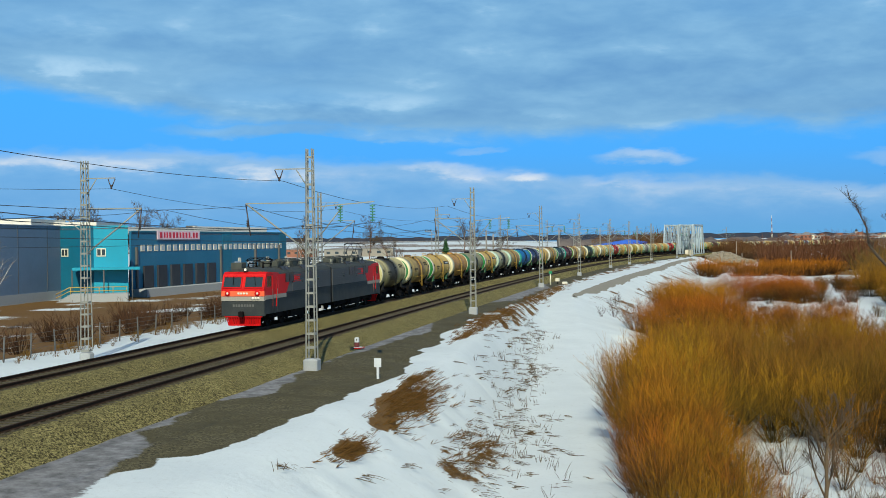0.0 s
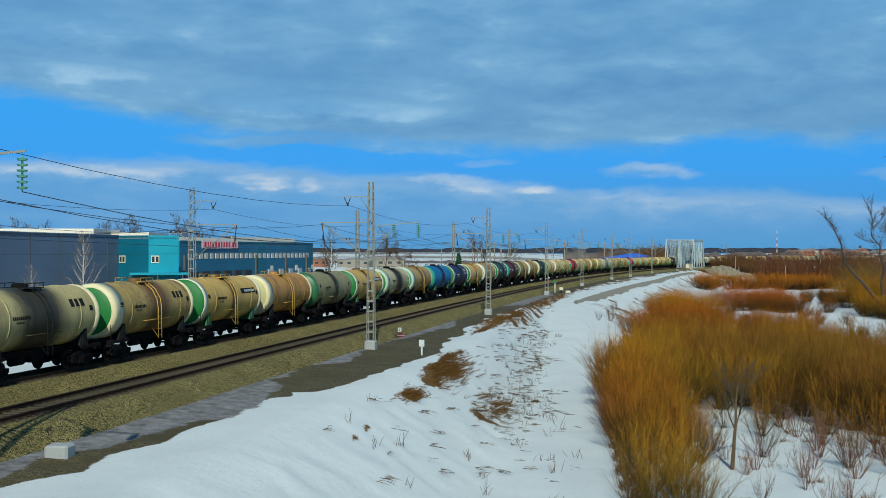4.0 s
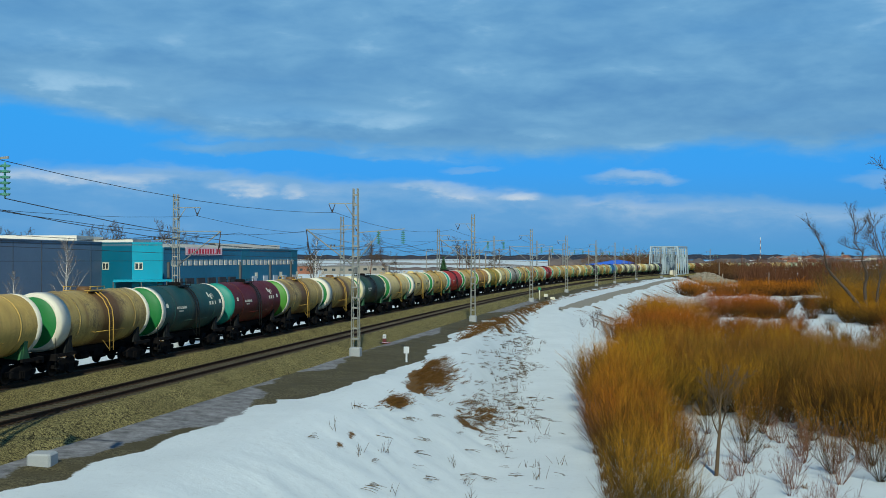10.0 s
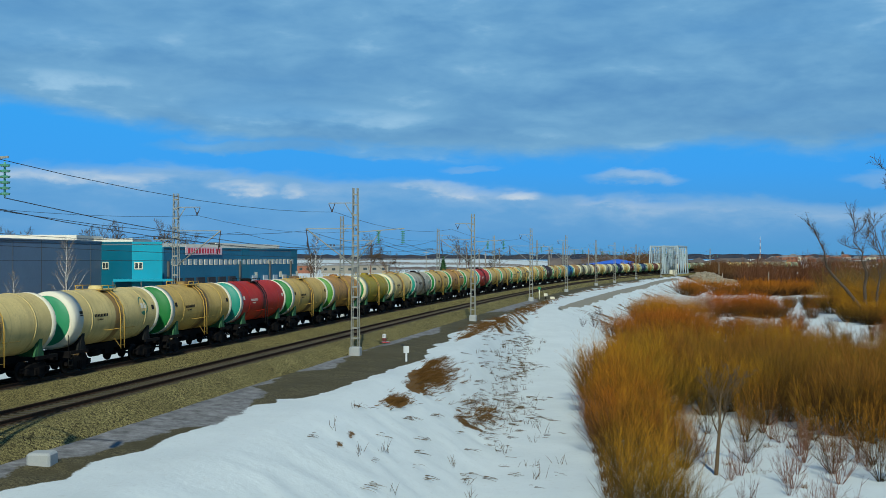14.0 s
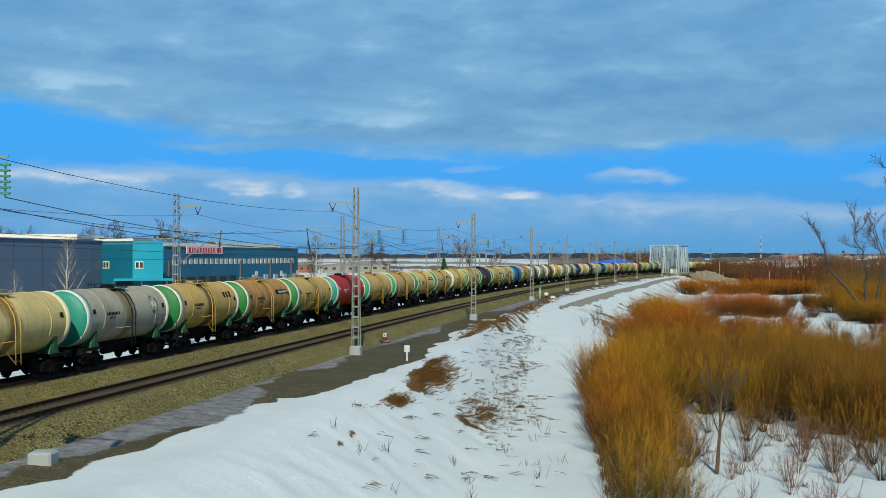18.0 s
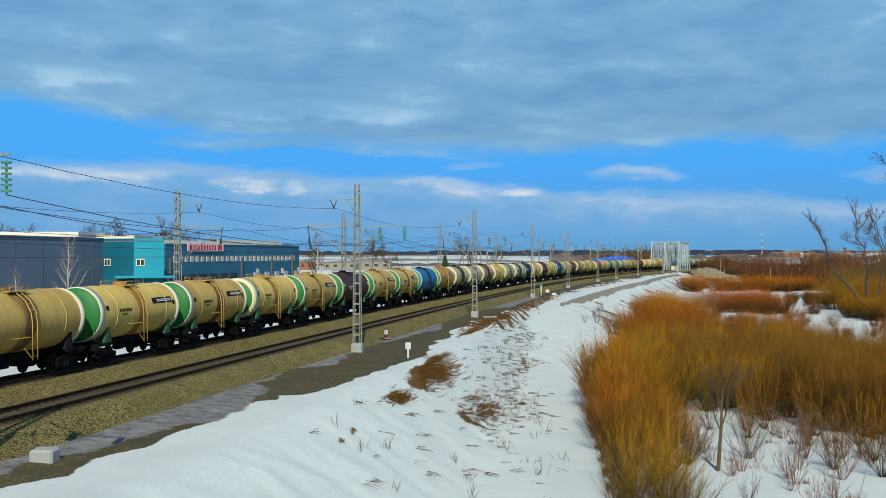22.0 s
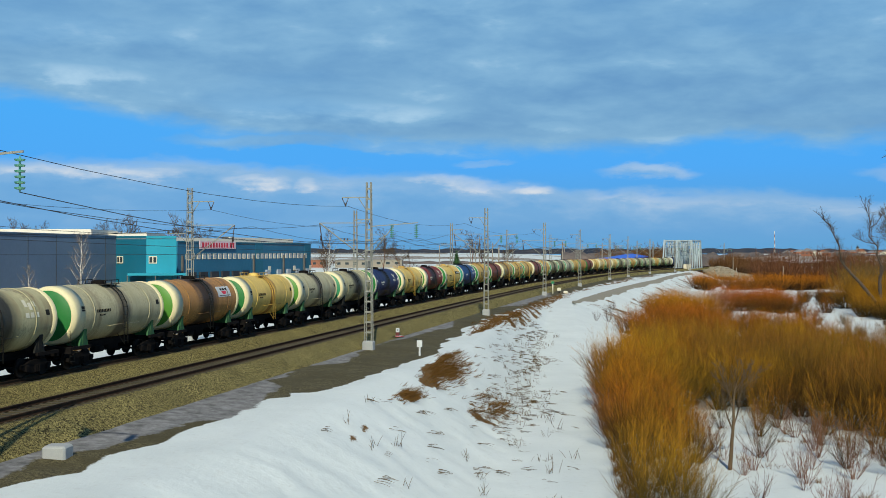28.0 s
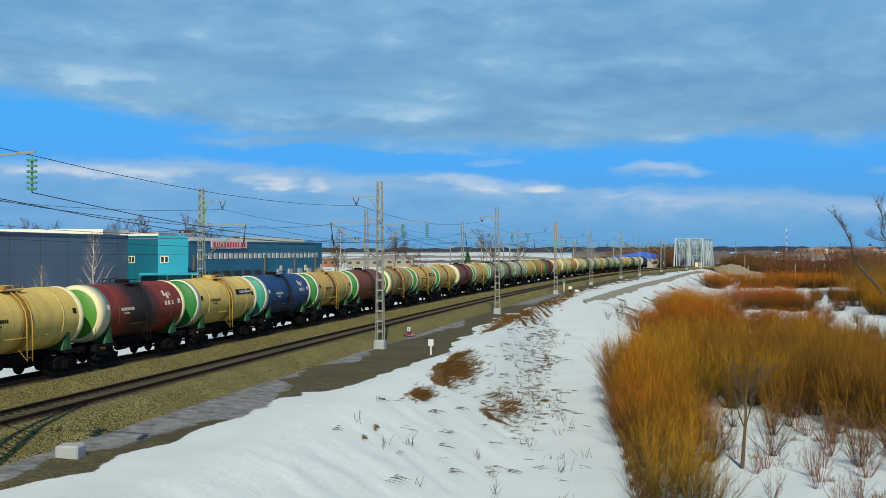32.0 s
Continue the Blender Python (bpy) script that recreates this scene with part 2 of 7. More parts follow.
def tank_paint(name, colour, spill, spill_colour, grime, plate=None):
    """Tank paint: spill down the sides under the hatch, streaks and grime towards the belly seams; x runs along the tank."""
    if name in MATS:
        return MATS[name]
    n = Nodes(name)
    sep = n.nt.nodes.new("ShaderNodeSeparateXYZ")
    n.link(n.coords(), sep.inputs[0])
    x = sep.outputs[0]
    shift = n.nt.nodes.new("ShaderNodeVectorMath")
    shift.operation = "ADD"
    n.link(n.coords(), shift.inputs[0])
    seed = n.nt.nodes.new("ShaderNodeCombineXYZ")
    r = n.rand()
    for i in range(3):
        n.link(n.math("MULTIPLY", r, 37.0 + 11 * i), seed.inputs[i])
    n.link(seed.outputs[0], shift.inputs[1])
    co = shift.outputs[0]
    streak = n.noise(1.0, 4, 0.55, n.scaled(1.5, 0.5, 0.30, co))
    blot = n.noise(0.7, 5, 0.6, co)
    fine = n.noise(9, 4, 0.6, co)
    c = n.mix(n.step(blot, 0.32, 0.68), tuple(v * 0.70 for v in colour), tuple(min(v * 1.10, 1) for v in colour))
    # worn plates: each ring of the barrel has weathered on its own, with a dark weld between
    ring = n.math("MULTIPLY", x, 1 / 2.05)
    own = n.nt.nodes.new("ShaderNodeTexWhiteNoise")
    own.noise_dimensions = "1D"
    n.link(n.math("ADD", n.math("FLOOR", n.math("ADD", ring, 0.5)), n.math("MULTIPLY", r, 91.0)), own.inputs["W"])
    c = n.mix(n.math("MULTIPLY", own.outputs["Value"], 0.30), c, tuple(v * 0.62 for v in colour))
    seam = n.math("ABSOLUTE", n.math("SUBTRACT", n.math("FRACT", ring), 0.5))
    c = n.mix(n.math("MULTIPLY", n.math("SUBTRACT", 1.0, n.step(seam, 0.008, 0.025)), 0.22), c, (0.12, 0.075, 0.035))
    # vertical streaks of rust and dust
    drip = n.noise(1.0, 5, 0.6, n.scaled(2.2, 0.6, 0.30, co))
    c = n.mix(n.math("MULTIPLY", n.step(streak, 0.50, 0.74), min(grime * 1.15, 1.0)), c, (0.16, 0.085, 0.030))
    c = n.mix(n.math("MULTIPLY", n.step(n.math("MULTIPLY_ADD", drip, 0.6, n.math("MULTIPLY", blot, 0.4)), 0.54, 0.68), min(grime * 1.2, 1.0)), c, (0.075, 0.048, 0.026))
    c = n.mix(n.math("MULTIPLY", n.step(n.math("MULTIPLY_ADD", fine, 0.4, n.math("MULTIPLY", blot, 0.6)), 0.50, 0.63), grime), c, (0.10, 0.072, 0.042))
    # the spill
    off = n.math("ABSOLUTE", n.math("SUBTRACT", x, n.math("MULTIPLY", n.math("SUBTRACT", r, 0.5), 0.8)))
    edge = n.math("MULTIPLY_ADD", n.math("SUBTRACT", streak, 0.5), 1.9, off)
    m = n.math("SUBTRACT", 1.0, n.step(edge, spill * 0.55, spill * 1.15))
    if spill > 0:
        c = n.mix(n.math("MULTIPLY", m, 0.94), c, spill_colour)
    MATS[name] = n.finish(c, n.math("MULTIPLY_ADD", fine, 0.3, 0.40), 0.0, fine, 0.08, 0.004, 0.3)
    return MATS[name]


def make_materials():
    M = {}
    M["steel_mast"] = paint("galvanised_mast", (0.31, 0.315, 0.275), 0.6, 0.2, 0.45, 2.0)
    M["concrete"] = paint("concrete", (0.38, 0.40, 0.40), 0.9, 0.0, 0.4, 2.5)
    M["rail"] = paint("rail_steel", (0.042, 0.024, 0.013), 0.8, 0.1, 0.3, 3.0, (0.10, 0.05, 0.03), 0.15)
    M["rail_top"] = paint("rail_head", (0.20, 0.21, 0.23), 0.35, 0.9, 0.2, 3.0)
    M["sleeper"] = paint("sleeper_concrete", (0.085, 0.072, 0.048), 0.9, 0.0, 0.5, 3.0, spec=0.2)
    M["wire"] = paint("wire", (0.055, 0.058, 0.065), 0.6, 0.3, 0.1)
    M["glass_ins"] = paint("green_insulator", (0.10, 0.34, 0.22), 0.15, 0.0, 0.1, spec=0.8)
    M["brown_ins"] = paint("brown_insulator", (0.05, 0.035, 0.03), 0.3)
    M["black"] = paint("black_underframe", (0.008, 0.007, 0.007), 0.9, 0.0, 0.12, 2.0, (0.05, 0.04, 0.03), 0.1)
    M["wheel"] = paint("wheel_steel", (0.010, 0.009, 0.009), 0.8, 0.1, 0.12, 3.0, spec=0.15)
    M["green_frame"] = paint("green_frame", (0.022, 0.12, 0.036), 0.6, 0.0, 0.45, 2.0)
    M["dark_frame"] = paint("dark_frame", (0.016, 0.017, 0.016), 0.8, 0.0, 0.2, 2.0, spec=0.15)
    M["white"] = paint("white_paint", (0.78, 0.73, 0.56), 0.5, 0.0, 0.2, 2.0)
    M["sign_white"] = paint("sign_white", (0.60, 0.63, 0.64), 0.6, 0.0, 0.2, 2.0)
    M["cream_band"] = paint("cream_band", (0.78, 0.70, 0.42), 0.5, 0.0, 0.25, 2.0)
    M["mint_band"] = paint("mint_band", (0.50, 0.62, 0.46), 0.5, 0.0, 0.25, 2.0)
    M["cap_green"] = paint("cap_green", (0.010, 0.175, 0.030), 0.55, 0.0, 0.2, 1.5)
    M["cap_lime"] = paint("cap_lime", (0.07, 0.25, 0.02), 0.5, 0.0, 0.2, 1.5)
    M["cap_dark"] = paint("cap_dark_green", (0.02, 0.13, 0.05), 0.4, 0.0, 0.25, 1.5)
    M["cap_teal"] = paint("cap_teal", (0.02, 0.26, 0.19), 0.5, 0.0, 0.2, 1.5)
    M["cap_mint"] = paint("cap_mint", (0.03, 0.26, 0.11), 0.5, 0.0, 0.2, 1.5)
    M["cap_cream"] = paint("cap_cream", (0.55, 0.50, 0.22), 0.5, 0.0, 0.35, 1.5)
    M["red"] = paint("engine_red", (0.62, 0.006, 0.008), 0.5, 0.0, 0.12, 1.0, spec=0.2)
    M["orange"] = paint("engine_orange_band", (0.92, 0.14, 0.055), 0.5, 0.0, 0.1, 1.0, spec=0.2)
    M["lgrey"] = paint("engine_light_grey", (0.108, 0.108, 0.100), 0.6, 0.0, 0.3, 1.0)
    M["dgrey"] = paint("engine_dark_grey", (0.019, 0.026, 0.026), 0.65, 0.0, 0.3, 1.0)
    M["roofgrey"] = paint("engine_roof", (0.036, 0.044, 0.041), 0.8, 0.0, 0.4, 1.2)
    M["gear"] = paint("roof_gear_olive", (0.055, 0.062, 0.048), 0.7, 0.0, 0.4, 1.5)
    M["cream_ins"] = paint("cream_insulator", (0.50, 0.46, 0.33), 0.4, 0.0, 0.3)
    M["beige"] = paint("engine_beige_stripe", (0.36, 0.33, 0.27), 0.5, 0.0, 0.3, 1.0)
    M["brown_glass"] = paint("brown_grille", (0.030, 0.018, 0.015), 0.35, 0.0, 0.2, 2.0)
    M["riprap"] = paint("beige_rubble", (0.30, 0.26, 0.19), 0.9, 0.0, 0.6, 0.4, (0.14, 0.11, 0.07))
    M["berm"] = paint("pale_gravel_berm", (0.27, 0.25, 0.195), 0.9, 0.0, 0.5, 1.5, (0.15, 0.13, 0.09))
    M["yellow"] = paint("ladder_yellow", (0.58, 0.36, 0.06), 0.7, 0.0, 0.45, 2.0)
    n = Nodes("window_glass")
    M["glass"] = n.finish((0.03, 0.045, 0.05), 0.08, 0.0, spec=0.8)
    n = Nodes("headlamp_glass")
    M["lamp"] = n.finish((0.75, 0.72, 0.6), 0.1, 0.0, spec=0.8)
    n = Nodes("lit_headlamp")
    n.bsdf.inputs["Emission Color"].default_value = (1.0, 0.85, 0.55, 1)
    n.bsdf.inputs["Emission Strength"].default_value = 0.6
    M["lit"] = n.finish((0.8, 0.75, 0.6), 0.1)
    M["grey_panel"] = paint("grey_cladding", (0.145, 0.21, 0.30), 0.5, 0.0, 0.12, 0.15)
    M["teal_dark"] = paint("dark_teal_cladding", (0.006, 0.135, 0.215), 0.45, 0.0, 0.1, 0.15)
    M["teal_light"] = paint("light_teal_cladding", (0.010, 0.33, 0.46), 0.45, 0.0, 0.1, 0.15)
    M["blue_panel"] = paint("slate_blue_cladding", (0.014, 0.145, 0.26), 0.45, 0.0, 0.12, 0.15)
    M["parapet"] = paint("cream_parapet", (0.82, 0.78, 0.66), 0.6, 0.0, 0.15, 0.4)
    M["dock"] = paint("dock_dark", (0.02, 0.025, 0.035), 0.7, 0.0, 0.2, 0.5)
    M["dockgrey"] = paint("dock_door_grey", (0.42, 0.48, 0.54), 0.6, 0.0, 0.2, 0.5)
    M["sign_red"] = paint("sign_red", (0.62, 0.02, 0.05), 0.5, 0.0, 0.05)
    M["sign_pink"] = paint("sign_ground", (0.80, 0.62, 0.66), 0.5, 0.0, 0.1)
    M["bridge"] = paint("bridge_grey_paint", (0.40, 0.49, 0.53), 0.55, 0.0, 0.25, 0.3)
    M["brick_red"] = paint("far_brick", (0.30, 0.12, 0.07), 0.85, 0.0, 0.3, 0.3)
    M["plaster"] = paint("far_plaster", (0.44, 0.40, 0.34), 0.85, 0.0, 0.3, 0.3)
    M["blue_roof"] = paint("blue_roof", (0.02, 0.12, 0.62), 0.5, 0.0, 0.1, 0.3)
    M["grey_roof"] = paint("grey_roof", (0.22, 0.22, 0.23), 0.7, 0.0, 0.3, 0.3)
    M["pole_wood"] = paint("pole_grey_wood", (0.30, 0.27, 0.22), 0.85, 0.0, 0.3, 2.0)

    def bark(name, a, b):
        n = Nodes(name)
        f = n.noise(3.0, 4)
        c = n.mix(n.step(n.rand(), 0, 1), a, b)
        c = n.mix(n.step(f, 0.35, 0.7), c, tuple(v * 0.55 for v in a))
        return n.finish(c, 0.85)

    M["bark"] = bark("grey_bark", (0.15, 0.12, 0.09), (0.12, 0.085, 0.06))
    M["dead_bark"] = bark("dead_willow_bark", (0.085, 0.058, 0.036), (0.07, 0.048, 0.031))
    M["bark_red"] = bark("reddish_bark", (0.20, 0.09, 0.05), (0.16, 0.08, 0.05))
    n = Nodes("birch_bark")
    f = n.noise(1.0, 4, 0.6, n.scaled(3, 3, 9))
    M["birch"] = n.finish(n.mix(n.step(f, 0.55, 0.62), (0.62, 0.60, 0.55), (0.06, 0.05, 0.045)), 0.8)

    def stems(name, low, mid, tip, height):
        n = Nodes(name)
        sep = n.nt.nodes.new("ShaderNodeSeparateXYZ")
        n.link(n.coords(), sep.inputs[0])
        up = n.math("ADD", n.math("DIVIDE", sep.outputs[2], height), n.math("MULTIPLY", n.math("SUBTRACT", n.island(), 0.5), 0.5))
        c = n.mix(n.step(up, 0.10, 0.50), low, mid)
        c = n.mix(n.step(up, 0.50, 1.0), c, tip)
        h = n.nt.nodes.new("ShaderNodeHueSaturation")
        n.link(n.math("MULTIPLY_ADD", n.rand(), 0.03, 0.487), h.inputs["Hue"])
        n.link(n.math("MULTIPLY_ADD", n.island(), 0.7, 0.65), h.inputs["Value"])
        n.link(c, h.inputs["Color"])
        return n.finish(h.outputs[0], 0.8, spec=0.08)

    # Willows: low colours hold dark old bark plus painted self-shade; tips are young shoots.
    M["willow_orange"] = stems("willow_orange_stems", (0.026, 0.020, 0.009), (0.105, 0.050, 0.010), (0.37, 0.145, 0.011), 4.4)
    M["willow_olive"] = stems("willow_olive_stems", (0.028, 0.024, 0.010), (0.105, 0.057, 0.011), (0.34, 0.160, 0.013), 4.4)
    # Darker copy of the olive willow, with the thicket's shade put into its colour.
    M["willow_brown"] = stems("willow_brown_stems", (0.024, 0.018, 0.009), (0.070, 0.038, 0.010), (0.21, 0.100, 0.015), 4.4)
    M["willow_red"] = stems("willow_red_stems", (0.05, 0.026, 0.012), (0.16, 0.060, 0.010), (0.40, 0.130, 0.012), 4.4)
    M["dry_grass"] = stems("dry_grass", (0.165, 0.085, 0.023), (0.165, 0.085, 0.023), (0.28, 0.17, 0.06), 0.9)
    M["scrub_olive"] = stems("olive_scrub", (0.08, 0.052, 0.020), (0.095, 0.060, 0.021), (0.13, 0.082, 0.026), 3.0)
    M["weed"] = stems("dead_weeds", (0.12, 0.074, 0.038), (0.12, 0.074, 0.038), (0.17, 0.105, 0.055), 0.9)
    M["reed"] = stems("dry_reeds", (0.15, 0.080, 0.024), (0.17, 0.095, 0.032), (0.24, 0.14, 0.05), 0.9)
    M["fir"] = stems("fir_needles", (0.012, 0.035, 0.016), (0.016, 0.05, 0.02), (0.03, 0.075, 0.03), 6.0)
    M["scrub"] = stems("brown_scrub", (0.065, 0.038, 0.022), (0.085, 0.046, 0.024), (0.135, 0.066, 0.028), 3.0)

    # ballast: broken greenish-grey stone
    n = Nodes("ballast_stone")
    v = n.nt.nodes.new("ShaderNodeTexVoronoi")
    v.inputs["Scale"].default_value = 27.0
    n.link(n.coords(), v.inputs["Vector"])
    big = n.noise(0.35, 4)
    hsv = n.nt.nodes.new("ShaderNodeSeparateColor")
    n.link(v.outputs["Color"], hsv.inputs[0])
    v2 = n.nt.nodes.new("ShaderNodeTexVoronoi")
    v2.inputs["Scale"].default_value = 14.0
    n.link(n.coords(), v2.inputs["Vector"])
    hs2 = n.nt.nodes.new("ShaderNodeSeparateColor")
    n.link(v2.outputs["Color"], hs2.inputs[0])
    c = n.mix(n.step(n.math("MULTIPLY_ADD", hs2.outputs[1], 0.35, n.math("MULTIPLY", hsv.outputs[0], 0.65)), 0.24, 0.84), (0.010, 0.009, 0.004), (0.44, 0.375, 0.145))
    c = n.mix(n.step(big, 0.35, 0.7), c, n.mix(0.4, c, (0.095, 0.078, 0.032)))
    at = n.nt.nodes.new("ShaderNodeAttribute")
    at.attribute_name = "oil"
    c = n.mix(n.math("MULTIPLY", n.step(n.math("ADD", at.outputs["Fac"], n.math("MULTIPLY", n.math("SUBTRACT", n.noise(2.5, 4), 0.5), 0.6)), 0.35, 0.8), 0.75), c, (0.035, 0.030, 0.020))
    M["ballast"] = n.finish(c, 0.95, 0.0, v.outputs["Distance"], 0.9, 0.035, 0.1)

    # ground: snow, dead grass, gravel and slush by the masks that the mesh carries
    n = Nodes("ground_cover")
    at = n.nt.nodes.new("ShaderNodeAttribute")
    at.attribute_name = "cover"
    sep = n.nt.nodes.new("ShaderNodeSeparateColor")
    n.link(at.outputs["Color"], sep.inputs[0])
    co = n.coords()
    brk = n.math("ADD", n.math("MULTIPLY", n.math("SUBTRACT", n.noise(1.1, 6, 0.65), 0.5), 0.9), n.math("MULTIPLY", n.math("SUBTRACT", n.noise(7.0, 4, 0.6), 0.5), 0.5))
    snow = n.mix(n.step(n.noise(0.25, 5), 0.3, 0.7), (0.58, 0.635, 0.64), (0.66, 0.715, 0.715))
    snow = n.mix(n.math("MULTIPLY", n.step(n.noise(3.0, 6, 0.75), 0.55, 0.75), 0.34), snow, (0.38, 0.37, 0.34))
    grass = n.mix(n.noise(5.0, 5, 0.7), (0.065, 0.036, 0.010), (0.22, 0.118, 0.032))
    gv = n.nt.nodes.new("ShaderNodeTexVoronoi")
    gv.inputs["Scale"].default_value = 16.0
    n.link(co, gv.inputs["Vector"])
    gs = n.nt.nodes.new("ShaderNodeSeparateColor")
    n.link(gv.outputs["Color"], gs.inputs[0])
    gravel = n.mix(gs.outputs[0], (0.030, 0.025, 0.010), (0.155, 0.13, 0.062))
    gravel = n.mix(n.step(n.noise(0.6, 4), 0.42, 0.65), gravel, (0.068, 0.057, 0.025))
    slush = n.mix(n.step(n.noise(1.6, 6, 0.7), 0.35, 0.7), (0.105, 0.102, 0.098), (0.31, 0.305, 0.302))
    c = n.mix(n.step(n.math("ADD", sep.outputs[0], brk), 0.42, 0.58), snow, grass)
    c = n.mix(n.step(n.math("ADD", sep.outputs[1], n.math("MULTIPLY", brk, 0.7)), 0.42, 0.58), c, gravel)
    c = n.mix(n.step(n.math("ADD", sep.outputs[2], n.math("MULTIPLY", brk, 1.2)), 0.40, 0.62), c, slush)
    hgt = n.math("ADD", n.noise(1.6, 6, 0.65), n.math("MULTIPLY", n.noise(7.0, 5, 0.7), 0.45))
    M["ground"] = n.finish(c, 0.8, 0.0, hgt, 0.5, 0.07, 0.2)

    n = Nodes("distant_wood")
    c = n.mix(n.step(n.noise(0.02, 5), 0.35, 0.7), (0.030, 0.040, 0.060), (0.055, 0.055, 0.065))
    M["far_wood"] = n.finish(c, 1.0, spec=0.0)
    n = Nodes("brown_distant_wood")
    c = n.mix(n.step(n.noise(0.15, 5), 0.35, 0.7), (0.10, 0.090, 0.092), (0.165, 0.138, 0.125))
    M["near_wood"] = n.finish(c, 1.0, spec=0.0)
    return M


MAT = make_materials()


# ---------------------------------------------------------------- mesh building
class Mesh:
    """Collects the faces of one part."""

    def __init__(self):
        self.v, self.f, self.smooth = [], [], []

    def add(self, verts, faces, smooth=False):
        k = len(self.v)
        self.v += [tuple(p) for p in verts]
        self.f += [tuple(i + k for i in f) for f in faces]
        self.smooth += [smooth] * len(faces)
        return self

    def box(self, c, s, m=None, bevel=0.0):
        """A box of size s round c, its long edges chamfered where bevel is given."""
        hx, hy, hz = (a / 2 for a in s)
        if bevel <= 0:
            pts = [Vector((x, y, z)) for z in (-hz, hz) for x, y in ((-hx, -hy), (hx, -hy), (hx, hy), (-hx, hy))]
            faces = [(3, 2, 1, 0), (4, 5, 6, 7), (0, 1, 5, 4), (1, 2, 6, 5), (2, 3, 7, 6), (3, 0, 4, 7)]
        else:
            b = bevel
            ring = [(-hx + b, -hy), (hx - b, -hy), (hx, -hy + b), (hx, hy - b), (hx - b, hy), (-hx + b, hy), (-hx, hy - b), (-hx, -hy + b)]
            inner = [(x * (1 - b / hx), y * (1 - b / hy)) for x, y in ring]
            pts = [Vector((x, y, -hz)) for x, y in ring] + [Vector((x, y, hz - b)) for x, y in ring] + [Vector((x, y, hz)) for x, y in inner]
            faces = [tuple(reversed(range(8))), tuple(range(16, 24))]
            for r in (0, 8):
                faces += [(r + i, r + (i + 1) % 8, r + 8 + (i + 1) % 8, r + 8 + i) for i in range(8)]
        c = Vector(c)
        pts = [(m @ p if m else p) + c for p in pts]
        return self.add(pts, faces)

    def beam(self, a, b, w, h=None):
        """A square bar from a to b."""
        a, b = Vector(a), Vector(b)
        h = h or w
        d = (b - a)
        q = d.to_track_quat("X", "Z").to_matrix()
        return self.box((a + b) / 2, (d.length, w, h), q)

    def tube(self, pts, radii, n=8, caps=True, smooth=True):
        pts = [Vector(p) for p in pts]
        if isinstance(radii, (int, float)):
            radii = [radii] * len(pts)
        ring0 = []
        side = None
        for i, p in enumerate(pts):
            d = (pts[min(i + 1, len(pts) - 1)] - pts[max(i - 1, 0)]).normalized()
            if side is None:
                side = d.orthogonal().normalized()
            side = (side - d * side.dot(d)).normalized()
            up = d.cross(side)
            for k in range(n):
                a = 2 * math.pi * k / n
                ring0.append(p + (side * math.cos(a) + up * math.sin(a)) * radii[i])
        faces = []
        for i in range(len(pts) - 1):
            for k in range(n):
                faces.append((i * n + k, i * n + (k + 1) % n, (i + 1) * n + (k + 1) % n, (i + 1) * n + k))
        self.add(ring0, faces, smooth)
        if caps:
            k = len(self.v) - len(ring0)
            self.f += [tuple(k + j for j in reversed(range(n))), tuple(k + len(ring0) - n + j for j in range(n))]
            self.smooth += [False, False]
        return self

    def lathe(self, profile, n=24, axis="x", centre=(0, 0, 0), smooth=True, closed=False):
        """Turns (along, radius) points about an axis."""
        pts = []
        for a, r in profile:
            for k in range(n):
                t = 2 * math.pi * k / n
                u, w = r * math.cos(t), r * math.sin(t)
                p = {"x": (a, u, w), "y": (w, a, u), "z": (u, w, a)}[axis]
                pts.append(Vector(p) + Vector(centre))
        faces = []
        for i in range(len(profile) - 1):
            for k in range(n):
                faces.append((i * n + k, i * n + (k + 1) % n, (i + 1) * n + (k + 1) % n, (i + 1) * n + k))
        return self.add(pts, faces, smooth)

    def prism(self, outline, a, b, axis="x"):
        """A flat outline pushed from a to b along an axis."""
        n = len(outline)
        pts = []
        for t in (a, b):
            for u, w in outline:
                pts.append({"x": (t, u, w), "y": (u, t, w), "z": (u, w, t)}[axis])
        faces = [tuple(reversed(range(n))), tuple(range(n, 2 * n))]
        faces += [(i, (i + 1) % n, n + (i + 1) % n, n + i) for i in range(n)]
        return self.add(pts, faces)

    def data(self, name):
        me = bpy.data.meshes.new(name)
        me.from_pydata(self.v, [], self.f)
        me.polygons.foreach_set("use_smooth", self.smooth)
        me.update()
        bm = bmesh.new()
        bm.from_mesh(me)
        bmesh.ops.recalc_face_normals(bm, faces=bm.faces)
        bm.to_mesh(me)
        bm.free()
        return me


def part(name, mesh, material, parent=None, label="", at=None):
    """Links a mesh as one object, under a thing or a part."""
    me = mesh if isinstance(mesh, bpy.types.Mesh) else mesh.data(name)
    if not me.materials:
        me.materials.append(material)
    ob = new(name, me)
    if parent is not None:
        ob.parent = parent
    if at is not None:
        ob.matrix_basis = at
    return tagged(ob, label)


def thing(name, label, category, group="", at=None, kind=""):
    ob = new(name)
    ob.empty_display_size = 0.3
    if at is not None:
        ob.matrix_basis = at
    return tagged(ob, label, category, group, kind)


def smooth01(a, b, x):
    t = min(max((x - a) / (b - a), 0.0), 1.0)
    return t * t * (3 - 2 * t)

# ---------------------------------------------------------------- ground
def at_table(x, table):
    return np.interp(x, [a for a, _ in table], [b for _, b in table])


